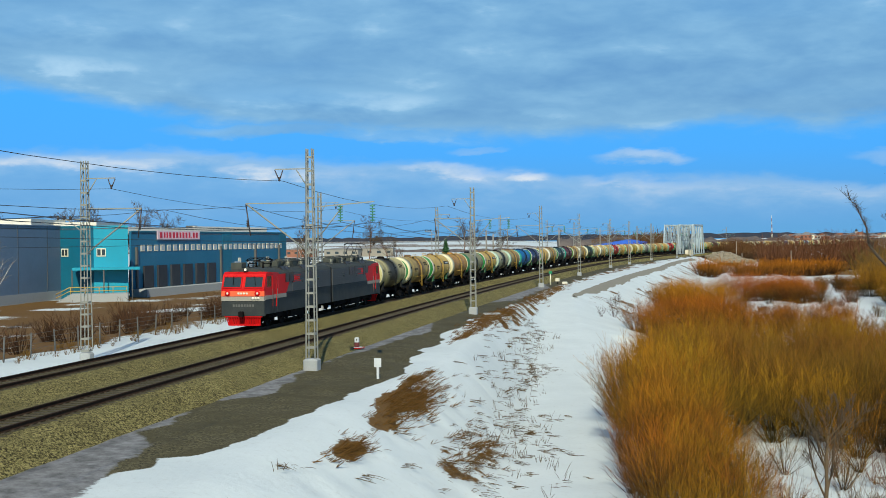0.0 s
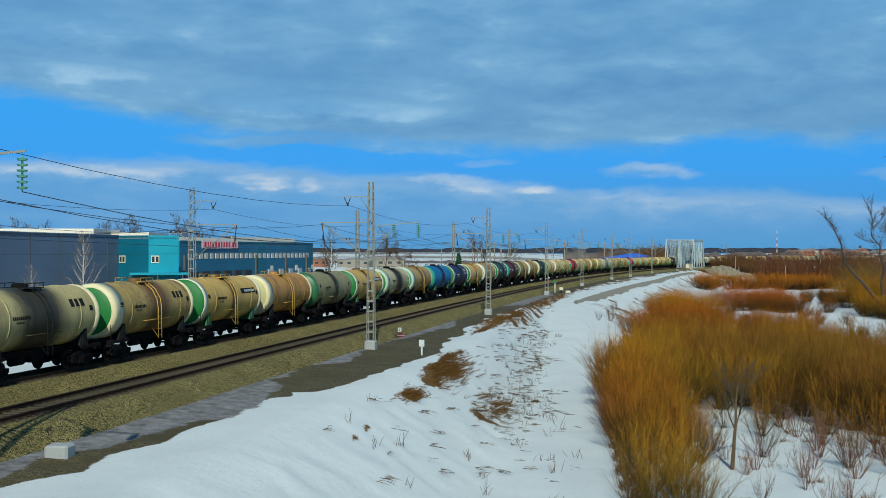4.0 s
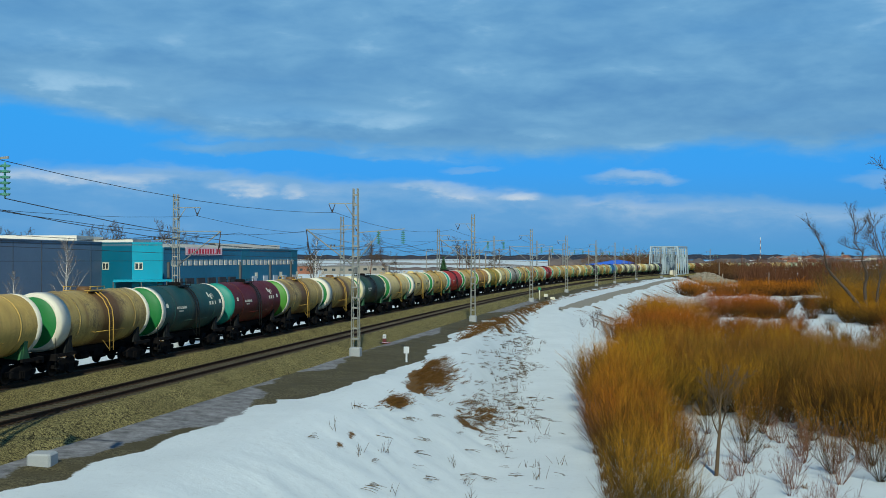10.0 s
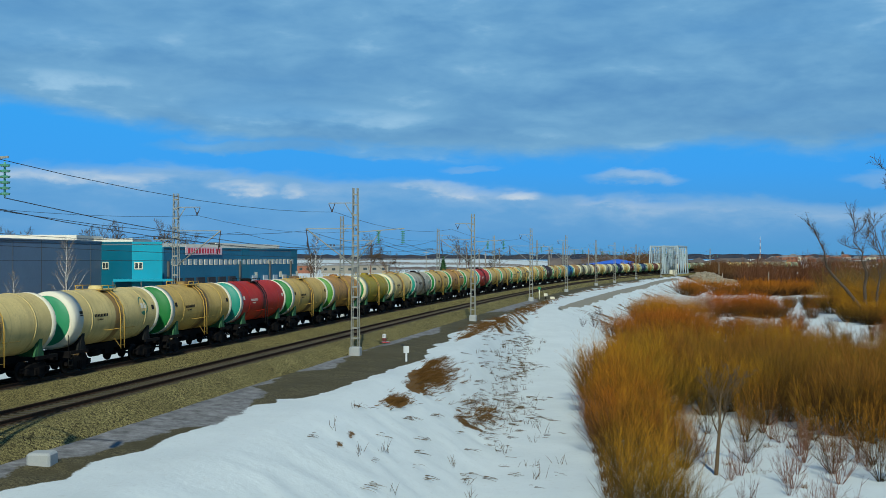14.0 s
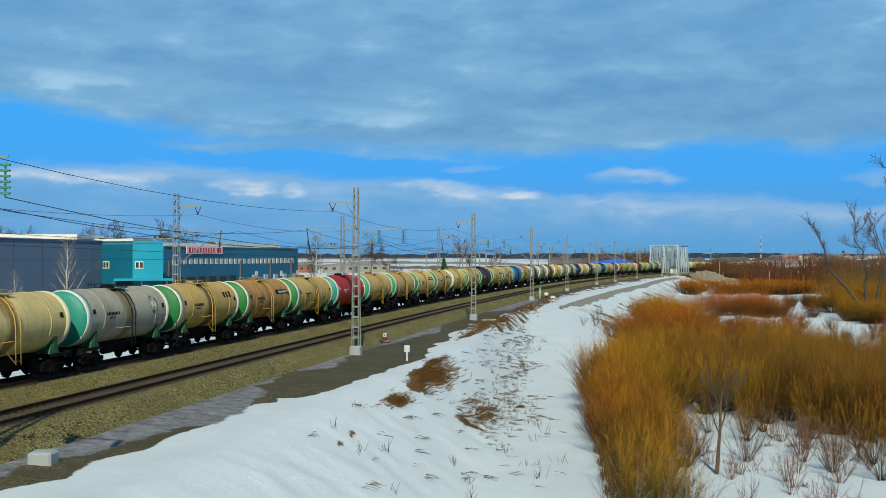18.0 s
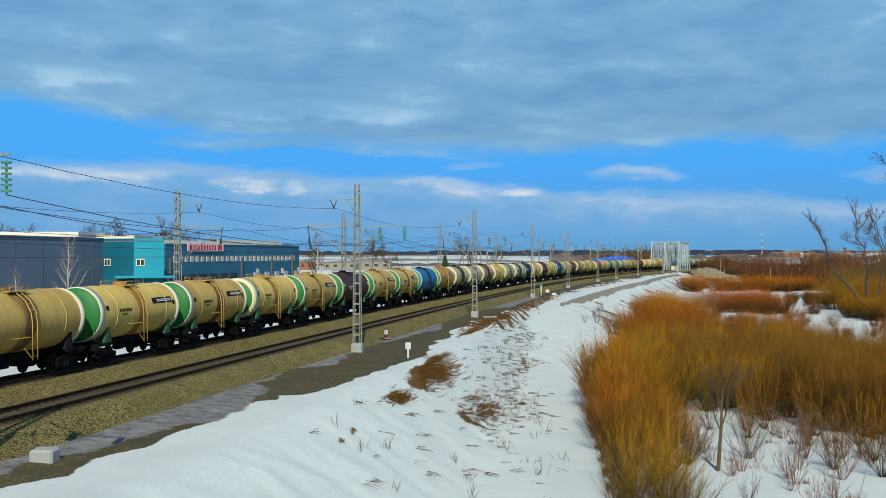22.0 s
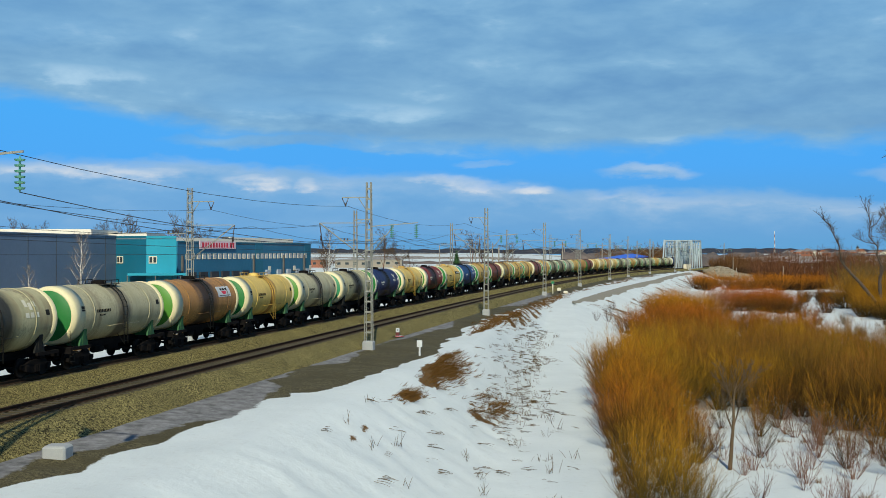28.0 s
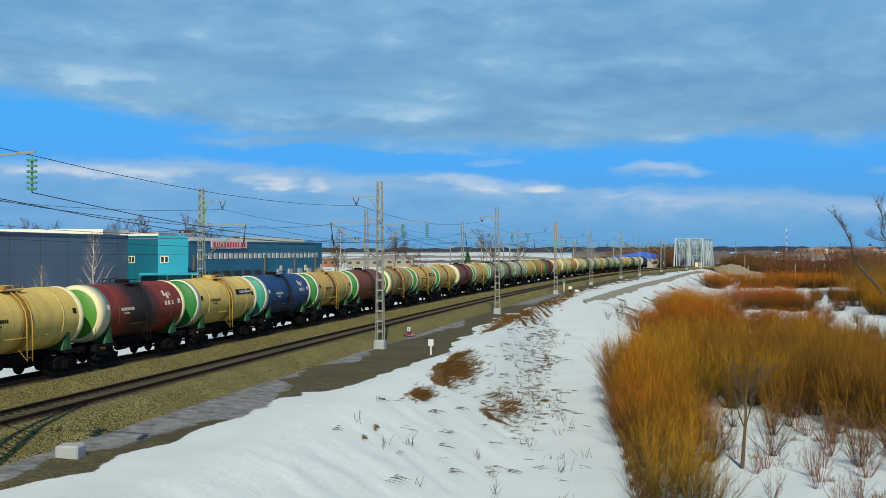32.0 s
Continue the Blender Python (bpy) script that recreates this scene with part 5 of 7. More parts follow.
def build_engine():
    t = thing("electric_locomotive", "red and grey twin-section electric freight locomotive", "locomotive")
    H = ENGINE_L / 2
    half = 1.55
    for k, (x0, x1, sign) in enumerate(((-H + 0.35, -0.25, -1), (0.25, H - 0.35, 1))):
        nose, tail = (x0, x1) if sign < 0 else (x1, x0)
        q = -sign           # from the nose towards the tail
        # lower flank, upper flank, roof
        m = Mesh()
        m.box(((nose + q * 0.25 + tail) / 2, 0, 1.68), (abs(tail - nose) - 0.25, 2 * half, 1.36), bevel=0.04)
        low = part("lower_body", m, MAT["dgrey"], t, "dark grey lower flank")
        m = Mesh()
        m.box(((nose + q * 0.55 + tail) / 2, 0, 3.05), (abs(tail - nose) - 0.55, 2 * half, 1.38))
        part("upper_body", m, MAT["lgrey"], t, "light grey ribbed upper flank")
        for z in [1.95 + 0.15 * i for i in range(12)]:
            for y in (-half - 0.006, half + 0.006):
                part("rib", Mesh().box(((nose + q * (5.9 if z > 2.3 else 4.2) + tail) / 2, y, z), (abs(tail - nose) - (6.1 if z > 2.3 else 4.4), 0.05, 0.05)), MAT["lgrey"] if z > 2.36 else MAT["dgrey"], t)
        m = Mesh()
        arc = [(-half - 0.02, 3.72), (-half + 0.12, 3.92), (-half + 0.5, 4.1), (0, 4.2), (half - 0.5, 4.1), (half - 0.12, 3.92), (half + 0.02, 3.72)]
        m.prism(arc, min(nose + q * 0.75, tail), max(nose + q * 0.75, tail), "x")
        part("roof", m, MAT["roofgrey"], t, "sooty grey roof")
        # the cab: red shell with a raked face
        m = Mesh()
        prof = [(nose + q * 0.02, 2.28), (nose + q * 0.0, 2.75), (nose + q * 0.42, 3.78), (nose + q * 0.75, 3.93), (nose + q * 3.0, 3.80), (nose + q * 3.0, 2.28)]
        m.prism(prof, -half - 0.012, half + 0.012, "y")
        cab = part("cab", m, MAT["red"], t, "bright red cab with a raked windscreen")
        # red field on the flank, cut off aslant
        for y in (-half - 0.012, half + 0.012):
            m = Mesh()
            m.prism([(nose + q * 2.9, 2.30), (nose + q * 4.6, 2.30), (nose + q * 6.0, 3.70), (nose + q * 2.9, 3.70)], y - 0.012, y + 0.012, "y")
            part("flank_panel", m, MAT["red"], t, "red slanted flank panel")
        part("face_band", Mesh().box((nose + q * 0.02, 0, 2.44), (0.14, 2 * half + 0.05, 0.36), bevel=0.03), MAT["orange"], t, "orange-red band")
        part("face_stripe", Mesh().box((nose + q * 0.10, 0, 2.10), (0.26, 2 * half + 0.04, 0.32), bevel=0.03), MAT["beige"], t, "light grey stripe")
        part("face_plate", Mesh().box((nose + q * 0.16, 0, 1.42), (0.36, 2 * half + 0.03, 1.04), bevel=0.05), MAT["dgrey"], t, "dark grey lower face")
        bars = Mesh()
        for i in range(8):
            bars.box((nose - q * 0.025, -0.75 + i * 0.2, 1.62), (0.02, 0.13, 0.17))
        part("number_mark", bars, MAT["lgrey"], t)
        bars = Mesh()
        for i in range(4):
            bars.box((nose - q * 0.06, -0.32 + i * 0.2, 2.46), (0.02, 0.15, 0.13))
        part("emblem_mark", bars, MAT["white"], t)
        # cowcatcher
        m = Mesh()
        m.box((nose + q * 0.12, 0, 0.86), (0.22, 2.7, 0.10), bevel=0.03)
        m.box((nose + q * 0.30, 0, 0.26), (0.16, 2.3, 0.10), bevel=0.03)
        for i in range(15):
            y = -1.2 + i * 0.17
            m.beam((nose + q * 0.05, y * 1.05, 0.86), (nose + q * 0.24, y * 0.95, 0.24), 0.07, 0.03)
        m.prism([(nose + q * 0.14, 0.90), (nose + q * 0.34, 0.90), (nose + q * 0.42, 0.22), (nose + q * 0.30, 0.22)], -1.15, 1.15, "y")
        part("plough", m, MAT["red"], t, "red slatted rail guard")
        for i in range(9):
            part("plough_slot", Mesh().beam((nose + q * 0.10, -0.72 + i * 0.18, 0.72), (nose + q * 0.25, -0.70 + i * 0.175, 0.36), 0.075, 0.02), MAT["black"], t)
        part("horn_box", Mesh().box((nose + q * 1.5, 0.85, 4.30), (1.0, 0.8, 0.52), bevel=0.05), MAT["gear"], t)
        for x in (6.1, 8.4, 12.4):
            for y in (-half - 0.012, half + 0.012):
                part("porthole", Mesh().lathe([(y - 0.012, 0.0), (y - 0.012, 0.19), (y + 0.012, 0.19), (y + 0.012, 0.0)], 14, "y", (nose + q * x, 0, 3.12)), MAT["glass"], t)
        m = Mesh()
        for y in (-0.8, 0.8):
            m.tube([(nose + q * 4.6, y * 1.2, 4.0), (nose + q * 4.6, y * 1.2, 4.55), (tail - q * 0.5, y * 1.2, 4.55)], 0.035, 6)
        part("roof_pipe", m, MAT["roofgrey"], t)
        c = new("coupler", WM["coupler"])
        c.parent = t
        c.matrix_basis = pose(nose + q * 0.05, 0, 1.04, 0, 0, 0 if sign > 0 else 180)
        # windscreens on the rake
        dirx = Vector((q * 0.42, 0, 1.03)).normalized()
        for y in (-0.78, 0.78):
            base = Vector((nose + q * 0.02, y, 2.86))
            fr = Mesh()
            a = base + dirx * 0.0
            w, hgt, out = 0.66, 0.80, Vector((-q * 0.93, 0, 0.36)) * 0.02
            p = [a + Vector((0, -w, 0)), a + Vector((0, w, 0)), a + Vector((0, w, 0)) + dirx * hgt, a + Vector((0, -w, 0)) + dirx * hgt]
            for i in range(4):
                fr.beam(p[i] + out, p[(i + 1) % 4] + out, 0.07, 0.07)
            win = part("windscreen", fr, MAT["red"], t, "windscreen in a red frame")
            g = Mesh().add([v + out * 0.6 for v in p], [(0, 1, 2, 3)])
            part("pane", g, MAT["glass"], win)
            wp = Mesh().tube([p[2] * 0.5 + p[3] * 0.5 + out * 2.5, p[0] * 0.6 + p[1] * 0.4 + out * 2.5 + dirx * 0.15], 0.02, 5)
            part("wiper", wp, MAT["black"], win)
        # lamps
        for y in (-1.08, 1.08):
            m = Mesh().lathe([(nose - q * 0.10, 0.0), (nose - q * 0.10, 0.19), (nose + q * 0.1, 0.22)], 14, "x", (0, y, 2.46))
            lamp = part("marker_lamp", m, MAT["red"], t, "round lamp housing")
            m = Mesh().lathe([(nose - q * 0.115, 0.0), (nose - q * 0.115, 0.075), (nose - q * 0.09, 0.085)], 14, "x", (0, y, 2.46))
            part("lens", m, MAT["lamp"], lamp)
        m = Mesh()
        for i in range(3):
            m.lathe([(nose - q * 0.10, 0.0), (nose - q * 0.10, 0.085), (nose + q * 0.1, 0.085)], 10, "x", (0, -0.75 - i * 0.2, 2.12))
        part("buffer_lamp", m, MAT["lamp"], t)
        m = Mesh().lathe([(nose + q * 0.55, 0.0), (nose + q * 0.52, 0.14), (nose + q * 0.95, 0.18)], 16, "x", (0, 0, 4.08))
        spot = part("headlamp", m, MAT["roofgrey"], t, "small round headlamp over the windscreens")
        part("lens", Mesh().lathe([(nose + q * 0.51, 0.0), (nose + q * 0.51, 0.085), (nose + q * 0.53, 0.09)], 16, "x", (0, 0, 4.08)), MAT["lit"] if sign < 0 else MAT["lamp"], spot)
        # side windows, grilles and doors
        for y in (-half - 0.02, half + 0.02):
            wd = Mesh()
            for x in (nose + q * 1.0,):
                wd.box((x, y, 3.25), (0.75, 0.03, 0.72), bevel=0.0)
            part("cab_side_window", wd, MAT["glass"], t)
            d = Mesh()
            for dx in (-0.36, 0.36):
                d.box((nose + q * 2.1 + dx, y, 2.55), (0.05, 0.04, 2.2))
            d.box((nose + q * 2.1, y, 3.63), (0.74, 0.04, 0.05))
            part("cab_door", d, MAT["red"], t)
            hr = Mesh()
            for dx in (-0.5, 0.5):
                hr.tube([(nose + q * 2.1 + dx, y * 1.03, 1.1), (nose + q * 2.1 + dx, y * 1.03, 2.7)], 0.02, 5)
            part("grab_rail", hr, MAT["lgrey"], t)
            part("flank_stripe", Mesh().box((nose + q * 2.4, y * 0.998, 2.15), (4.4, 0.03, 0.28)), MAT["beige"], t, "beige stripe under the red field")
            for x, wdt in ((5.3, 1.7), (9.9, 1.7)):
                g = Mesh().box((nose + q * x, y, 3.40), (wdt, 0.035, 0.66))
                w1 = y * 0.72
                g.add([(nose + q * x - wdt / 2, y * 1.01, 3.70), (nose + q * x + wdt / 2, y * 1.01, 3.70), (nose + q * x + wdt / 2, w1, 4.20), (nose + q * x - wdt / 2, w1, 4.20), (nose + q * x - wdt / 2, w1, 3.7), (nose + q * x + wdt / 2, w1, 3.7)], [(0, 1, 2, 3), (0, 3, 4), (1, 5, 2), (2, 5, 4, 3), (0, 4, 5, 1)])
                grille = part("window_block", g, MAT["brown_glass"], t, "tall dark brown glazed grille")
                for ix in (-1, 0, 1):
                    part("glazing_bar", Mesh().tube([(nose + q * x + ix * wdt * 0.5, y * 1.012, 3.06), (nose + q * x + ix * wdt * 0.5, y * 1.02, 3.72), (nose + q * x + ix * wdt * 0.5, w1 * 1.02, 4.22)], 0.022, 4), MAT["dgrey"], grille)
                for ix in (-1, 1):
                    for iz in (-1, 1):
                        part("pane", Mesh().box((nose + q * x + ix * wdt * 0.25, y * 1.012, 3.40 + iz * 0.165), (wdt * 0.40, 0.02, 0.26)), MAT["brown_glass"], grille)
            em = Mesh()
            for i in range(4):
                em.box((nose + q * 6.6 + i * 0.32, y, 3.28), (0.22, 0.03, 0.26))
            em.box((nose + q * 7.05, y, 3.50), (1.7, 0.03, 0.05))
            em.box((nose + q * 7.05, y, 3.06), (1.7, 0.03, 0.05))
            part("emblem_mark", em, MAT["red"], t)
        # roof gear
        r = random.Random(7 + k)
        for i in range(9):
            x = nose + q * (5.2 + i * 1.05)
            if i % 3 == 1:
                m = Mesh().tube([(x - 0.45, -0.5, 4.45), (x + 0.45, -0.5, 4.45)], 0.28, 12)
                m.box((x, -0.5, 4.2), (0.5, 0.3, 0.2))
                part("roof_cylinder", m, MAT["gear"], t)
            elif i % 3 == 0:
                m = Mesh().box((x, r.uniform(-0.3, 0.3), 4.36), (0.8, 1.5, 0.45), bevel=0.06)
                part("roof_box", m, MAT["gear"], t)
            else:
                for y in (-0.8, 0.8):
                    part("roof_insulator", Mesh().lathe([(4.05, 0.1), (4.2, 0.13), (4.25, 0.06), (4.32, 0.13), (4.38, 0.06), (4.46, 0.12), (4.6, 0.05)], 10, "z", (x, y, 0)), MAT["cream_ins"], t)
        m = Mesh()
        for y in (-0.9, 0.9):
            m.tube([(nose + q * 5.0, y, 4.66), (tail - q * 0.3, y, 4.66)], 0.03, 6)
        part("roof_busbar", m, MAT["roofgrey"], t)
        m = Mesh()
        for y in (-1.38, 1.38):
            m.tube([(nose + q * 1.2, y, 4.25), (tail, y, 4.25)], 0.018, 5)
            for i in range(9):
                x = nose + q * (1.2 + i * 1.75)
                m.tube([(x, y, 3.9), (x, y, 4.25)], 0.015, 5)
        part("roof_rail", m, MAT["roofgrey"], t)
        # pantograph over the tail end of each section
        px = nose + q * 3.4
        up_z = 5.78 if sign > 0 else 4.85
        m = Mesh()
        for y in (-0.55, 0.55):
            m.beam((px - 0.9, y, 4.45), (px + 0.9, y, 4.45), 0.06)
            for x in (px - 0.8, px + 0.8):
                m.lathe([(4.1, 0.06), (4.2, 0.10), (4.3, 0.06), (4.45, 0.06)], 8, "z", (x, y, 0))
        pan = part("pantograph", m, MAT["black"], t, "diamond pantograph on its base frame")
        mid = 4.5 + (up_z - 4.5) * 0.52
        reach = 1.25 if sign > 0 else 1.5
        for s2 in (-1, 1):
            m = Mesh()
            for y in (-0.5, 0.5):
                m.tube([(px + s2 * 0.5, y, 4.5), (px + s2 * reach, y * 0.9, mid)], 0.028, 6)
                m.tube([(px + s2 * reach, y * 0.9, mid), (px, y * 0.6, up_z)], 0.024, 6)
            m.tube([(px + s2 * reach, -0.45, mid), (px + s2 * reach, 0.45, mid)], 0.024, 6)
            part("pantograph_arm", m, MAT["black"], pan)
        m = Mesh().tube([(px, -0.95, up_z - 0.12), (px, -0.7, up_z), (px, 0.7, up_z), (px, 0.95, up_z - 0.12)], 0.035, 6)
        part("collector_bow", m, MAT["black"], pan)
        # underframe gear and bogies
        m = Mesh()
        m.box(((nose + tail) / 2, 0, 0.75), (3.2, 2.6, 0.62), bevel=0.06)
        m.box(((nose + tail) / 2 + q * 5.9, 0, 0.8), (1.0, 2.4, 0.4), bevel=0.05)
        part("battery_box", m, MAT["black"], t)
        for bx in (nose + q * 4.1, nose + q * 11.6):
            m = Mesh()
            for y in (-1.12, 1.12):
                m.box((0, y, 0.78), (4.6, 0.2, 0.30), bevel=0.04)
                for x in (-1.5, 1.5):
                    m.box((x, y * 1.05, 0.62), (0.42, 0.26, 0.42), bevel=0.05)
                    for dx in (-0.55, 0.55):
                        m.lathe([(0.62, 0.10), (0.95, 0.10)], 8, "z", (x + dx, y * 1.04, 0))
            m.box((0, 0, 0.82), (0.6, 2.2, 0.4), bevel=0.05)
            b = part("bogie", m, MAT["black"], t, at=pose(bx, 0, 0))
            for x in (-1.5, 1.5):
                ws = new("wheelset", ENGINE_WHEEL)
                ws.parent = b
                ws.matrix_basis = pose(x, 0, 0.625)
                BIG_WHEELS[0 if x < 0 else 1].append(ws)
    part("gangway_bellows", Mesh().box((0, 0, 2.4), (0.52, 3.02, 2.9), bevel=0.06), MAT["black"], t)
    return t


def engine_wheel():
    m = Mesh().lathe([(-1.0, 0.09), (1.0, 0.09)], 10, "y")
    for y in (-0.79, 0.79):
        g = 1 if y > 0 else -1
        m.lathe([(y - g * 0.03, 0.09), (y - g * 0.06, 0.55), (y - g * 0.065, 0.62), (y, 0.625), (y + g * 0.07, 0.61), (y + g * 0.07, 0.53), (y + g * 0.02, 0.48), (y + g * 0.03, 0.2), (y + g * 0.1, 0.16), (y + g * 0.1, 0.0)], 22, "y")
        for k in range(5):
            a = k * math.tau / 5
            m.box((0.35 * math.cos(a), y + g * 0.05, 0.35 * math.sin(a)), (0.1, 0.012, 0.1))
    me = m.data("wheelset")
    me.materials.append(MAT["wheel"])
    return me


BIG_WHEELS = ([], [])
ENGINE_WHEEL = engine_wheel()
ENGINE = build_engine()


# ---------------------------------------------------------------- the depot behind the line
def wall_between(parent, name, a, b, z0, z1, mat, thick=0.3, label=""):
    """An upright wall slab from a to b (plan points); its outer face looks to the right of the way from a to b."""
    a, b = Vector((*a, 0)), Vector((*b, 0))
    d = (b - a).normalized()
    n = Vector((d.y, -d.x, 0))
    m = Mesh()
    q = d.to_track_quat("X", "Z").to_matrix()
    m.box((a + b) / 2 - n * thick / 2 + Vector((0, 0, (z0 + z1) / 2)), ((b - a).length, thick, z1 - z0), q)
    return part(name, m, mat, parent, label)


class Facade:
    """Places boxes on a wall: u along it, z up, o out of it."""

    def __init__(self, a, b):
        self.a = Vector((*a, 0))
        d = Vector((*b, 0)) - self.a
        self.len, self.d = d.length, d.normalized()
        self.n = Vector((self.d.y, -self.d.x, 0))
        self.q = self.d.to_track_quat("X", "Z").to_matrix()

    def box(self, m, u, z, w, h, o=0.0, t=0.06):
        m.box(self.a + self.d * u + self.n * (o + t / 2) + Vector((0, 0, z)), (w, t, h), self.q)
        return m


def build_depot():
    g = thing("warehouse", "long warehouse clad in grey, teal and slate-blue panels", "warehouse")
    z0 = -2.4
    P = [(-66.0, 95.0), (-54.0, 181.0), (-48.4, 178.2), (-44.0, 179.6), (-45.4, 186.2), (-30.6, 241.0)]
    top = 8.5
    wall_between(g, "grey_wall", P[0], P[1], z0, top, MAT["grey_panel"])
    wall_between(g, "teal_wall", P[1], P[2], z0, top, MAT["teal_dark"], label="dark teal wall")
    wall_between(g, "teal_wall", P[2], P[3], z0, top, MAT["teal_light"], label="light teal wall")
    wall_between(g, "blue_wall", P[4], P[5], z0, 7.75, MAT["blue_panel"], label="slate-blue wall")
    wall_between(g, "end_wall", P[5], (-60, 249), z0, 7.75, MAT["teal_dark"])
    m = Mesh().prism([(P[0][0] - 40, P[0][1]), P[0], P[1], P[2], P[3], (P[3][0] - 40, P[3][1] + 8)], top - 0.5, top - 0.35, "z")
    part("flat_roof", m, MAT["grey_roof"], g)
    m = Mesh().prism([P[4], P[5], (-62, 249), (-74, 194)], 7.3, 7.45, "z")
    part("flat_roof", m, MAT["grey_roof"], g)
    # cladding joints on the long grey wall
    F = Facade(P[0], P[1])
    for i in range(11):
        part("panel_joint", F.box(Mesh(), 4 + i * 7.9, (z0 + top) / 2, 0.12, top - z0 - 0.1, 0, 0.03), MAT["lgrey"], g)
    part("coping", F.box(Mesh(), F.len / 2, top + 0.03, F.len, 0.14, 0.0, 0.12), MAT["grey_panel"], g)
    part("plinth", F.box(Mesh(), F.len / 2, z0 + 0.9, F.len, 1.8, 0.0, 0.08), MAT["concrete"], g, "pale plinth")
    # cream parapets of the halls behind
    m = Mesh().box((-70, 185, 8.4), (26, 14, 2.3))
    part("roof_hall", m, MAT["parapet"], g, "cream roof block")
    m = Mesh().box((-56.2, 193, 8.2), (11, 12, 1.9))
    part("roof_hall", m, MAT["parapet"], g, "cream roof block")
    for (x0, y0), (x1, y1), h in (((-47.6, 192), (-42.0, 212), 8.45), ((-42.0, 212.4), (-34.2, 240), 8.75)):
        wall_between(g, "roof_hall", (x0, y0), (x1, y1), 7.2, h, MAT["parapet"], label="cream roof block")
    # windows of the teal corner
    for F2, u in ((Facade(P[1], P[2]), 0.9), (Facade(P[2], P[3]), 1.0)):
        fr = part("window", F2.box(Mesh(), u, 4.75, 1.25, 1.15, 0.0, 0.10), MAT["white"], g, "small white-framed window")
        for du in (-0.3, 0.3):
            part("pane", F2.box(Mesh(), u + du, 4.75, 0.44, 0.85, 0.10, 0.02), MAT["glass"], fr)
    # canopy at the corner entrance
    m = Mesh().box((-46.6, 178.2, 2.5), (9.0, 3.6, 0.35), Matrix.Rotation(0.25, 3, "Z"))
    can = part("canopy", m, MAT["teal_light"], g, "teal entrance canopy")
    for x, y in ((-50.6, 175.6), (-46.5, 176.5), (-42.8, 177.3)):
        part("post", Mesh().tube([(x, y, z0), (x, y, 2.4)], 0.09, 8), MAT["lgrey"], can)
    # the long wing: sign, strip of small windows, dock doors, downpipes
    F3 = Facade(P[4], P[5])
    part("coping", F3.box(Mesh(), F3.len / 2, 7.70, F3.len, 0.22, 0.0, 0.1), MAT["teal_dark"], g)
    for i, (u0, u1) in enumerate(((29.5, 33.0), (53.5, F3.len))):
        part("teal_panel", F3.box(Mesh(), (u0 + u1) / 2, (z0 + 7.75) / 2, u1 - u0, 7.7 - z0, 0.0, 0.04), MAT["teal_dark"], g)
    sign = part("sign_board", F3.box(Mesh(), 14.0, 7.2, 13.6, 1.35, 0.12, 0.12), MAT["sign_pink"], g, "pale sign board with red lettering bars")
    u = 7.8
    for w in (1.0, 0.65, 0.6, 0.9, 0.9, 0.9, 0.75, 0.8, 0.8, 0.8, 0.25, 0.8, 0.85):
        part("lettering_bar", F3.box(Mesh(), u + w / 2, 7.2 if w > 0.3 else 6.85, w * 0.72, 0.85 if w > 0.3 else 0.2, 0.24, 0.03), MAT["sign_red"], sign)
        u += w + 0.2
    i = 0
    u = 3.2
    while u < F3.len - 1.5:
        wn = part("window", F3.box(Mesh(), u, 5.25, 1.15, 0.95, 0.0, 0.08), MAT["white"], g, "small pale strip window")
        part("pane", F3.box(Mesh(), u, 5.25, 0.8, 0.65, 0.08, 0.02), MAT["dockgrey"], wn)
        u += 1.95
    for u in (4.5, 8.6, 12.7, 16.8, 20.9, 25.0):
        d = part("dock_door", F3.box(Mesh(), u, 0.95, 2.6, 3.3, 0.0, 0.35), MAT["dock"], g, "dark loading dock shelter")
    for u in (35.0, 40.2, 45.0, 49.6, 54.8):
        part("dock_door", F3.box(Mesh(), u, 0.9, 1.8, 3.4, 0.0, 0.25), MAT["dockgrey"], g, "pale loading door")
    for u in (1.3, 28.6, 42.4, 53.0):
        part("downpipe", F3.box(Mesh(), u, (z0 + 5.4) / 2, 0.35, 5.4 - z0, 0.0, 0.3), MAT["lgrey"], g)
    for u in (36, 48, 56.5):
        wn = part("window", F3.box(Mesh(), u, 2.7, 1.1, 1.1, 0.0, 0.08), MAT["white"], g)
    part("loading_platform", F3.box(Mesh(), F3.len / 2, -1.6, F3.len, 1.7, 0.0, 2.5), MAT["concrete"], g, "concrete loading platform")
    for x, y in ((-57, 190), (-43, 215)):
        part("roof_unit", Mesh().box((x, y, 8.4), (1.8, 1.6, 1.0), bevel=0.1), MAT["lgrey"], g)


build_depot()


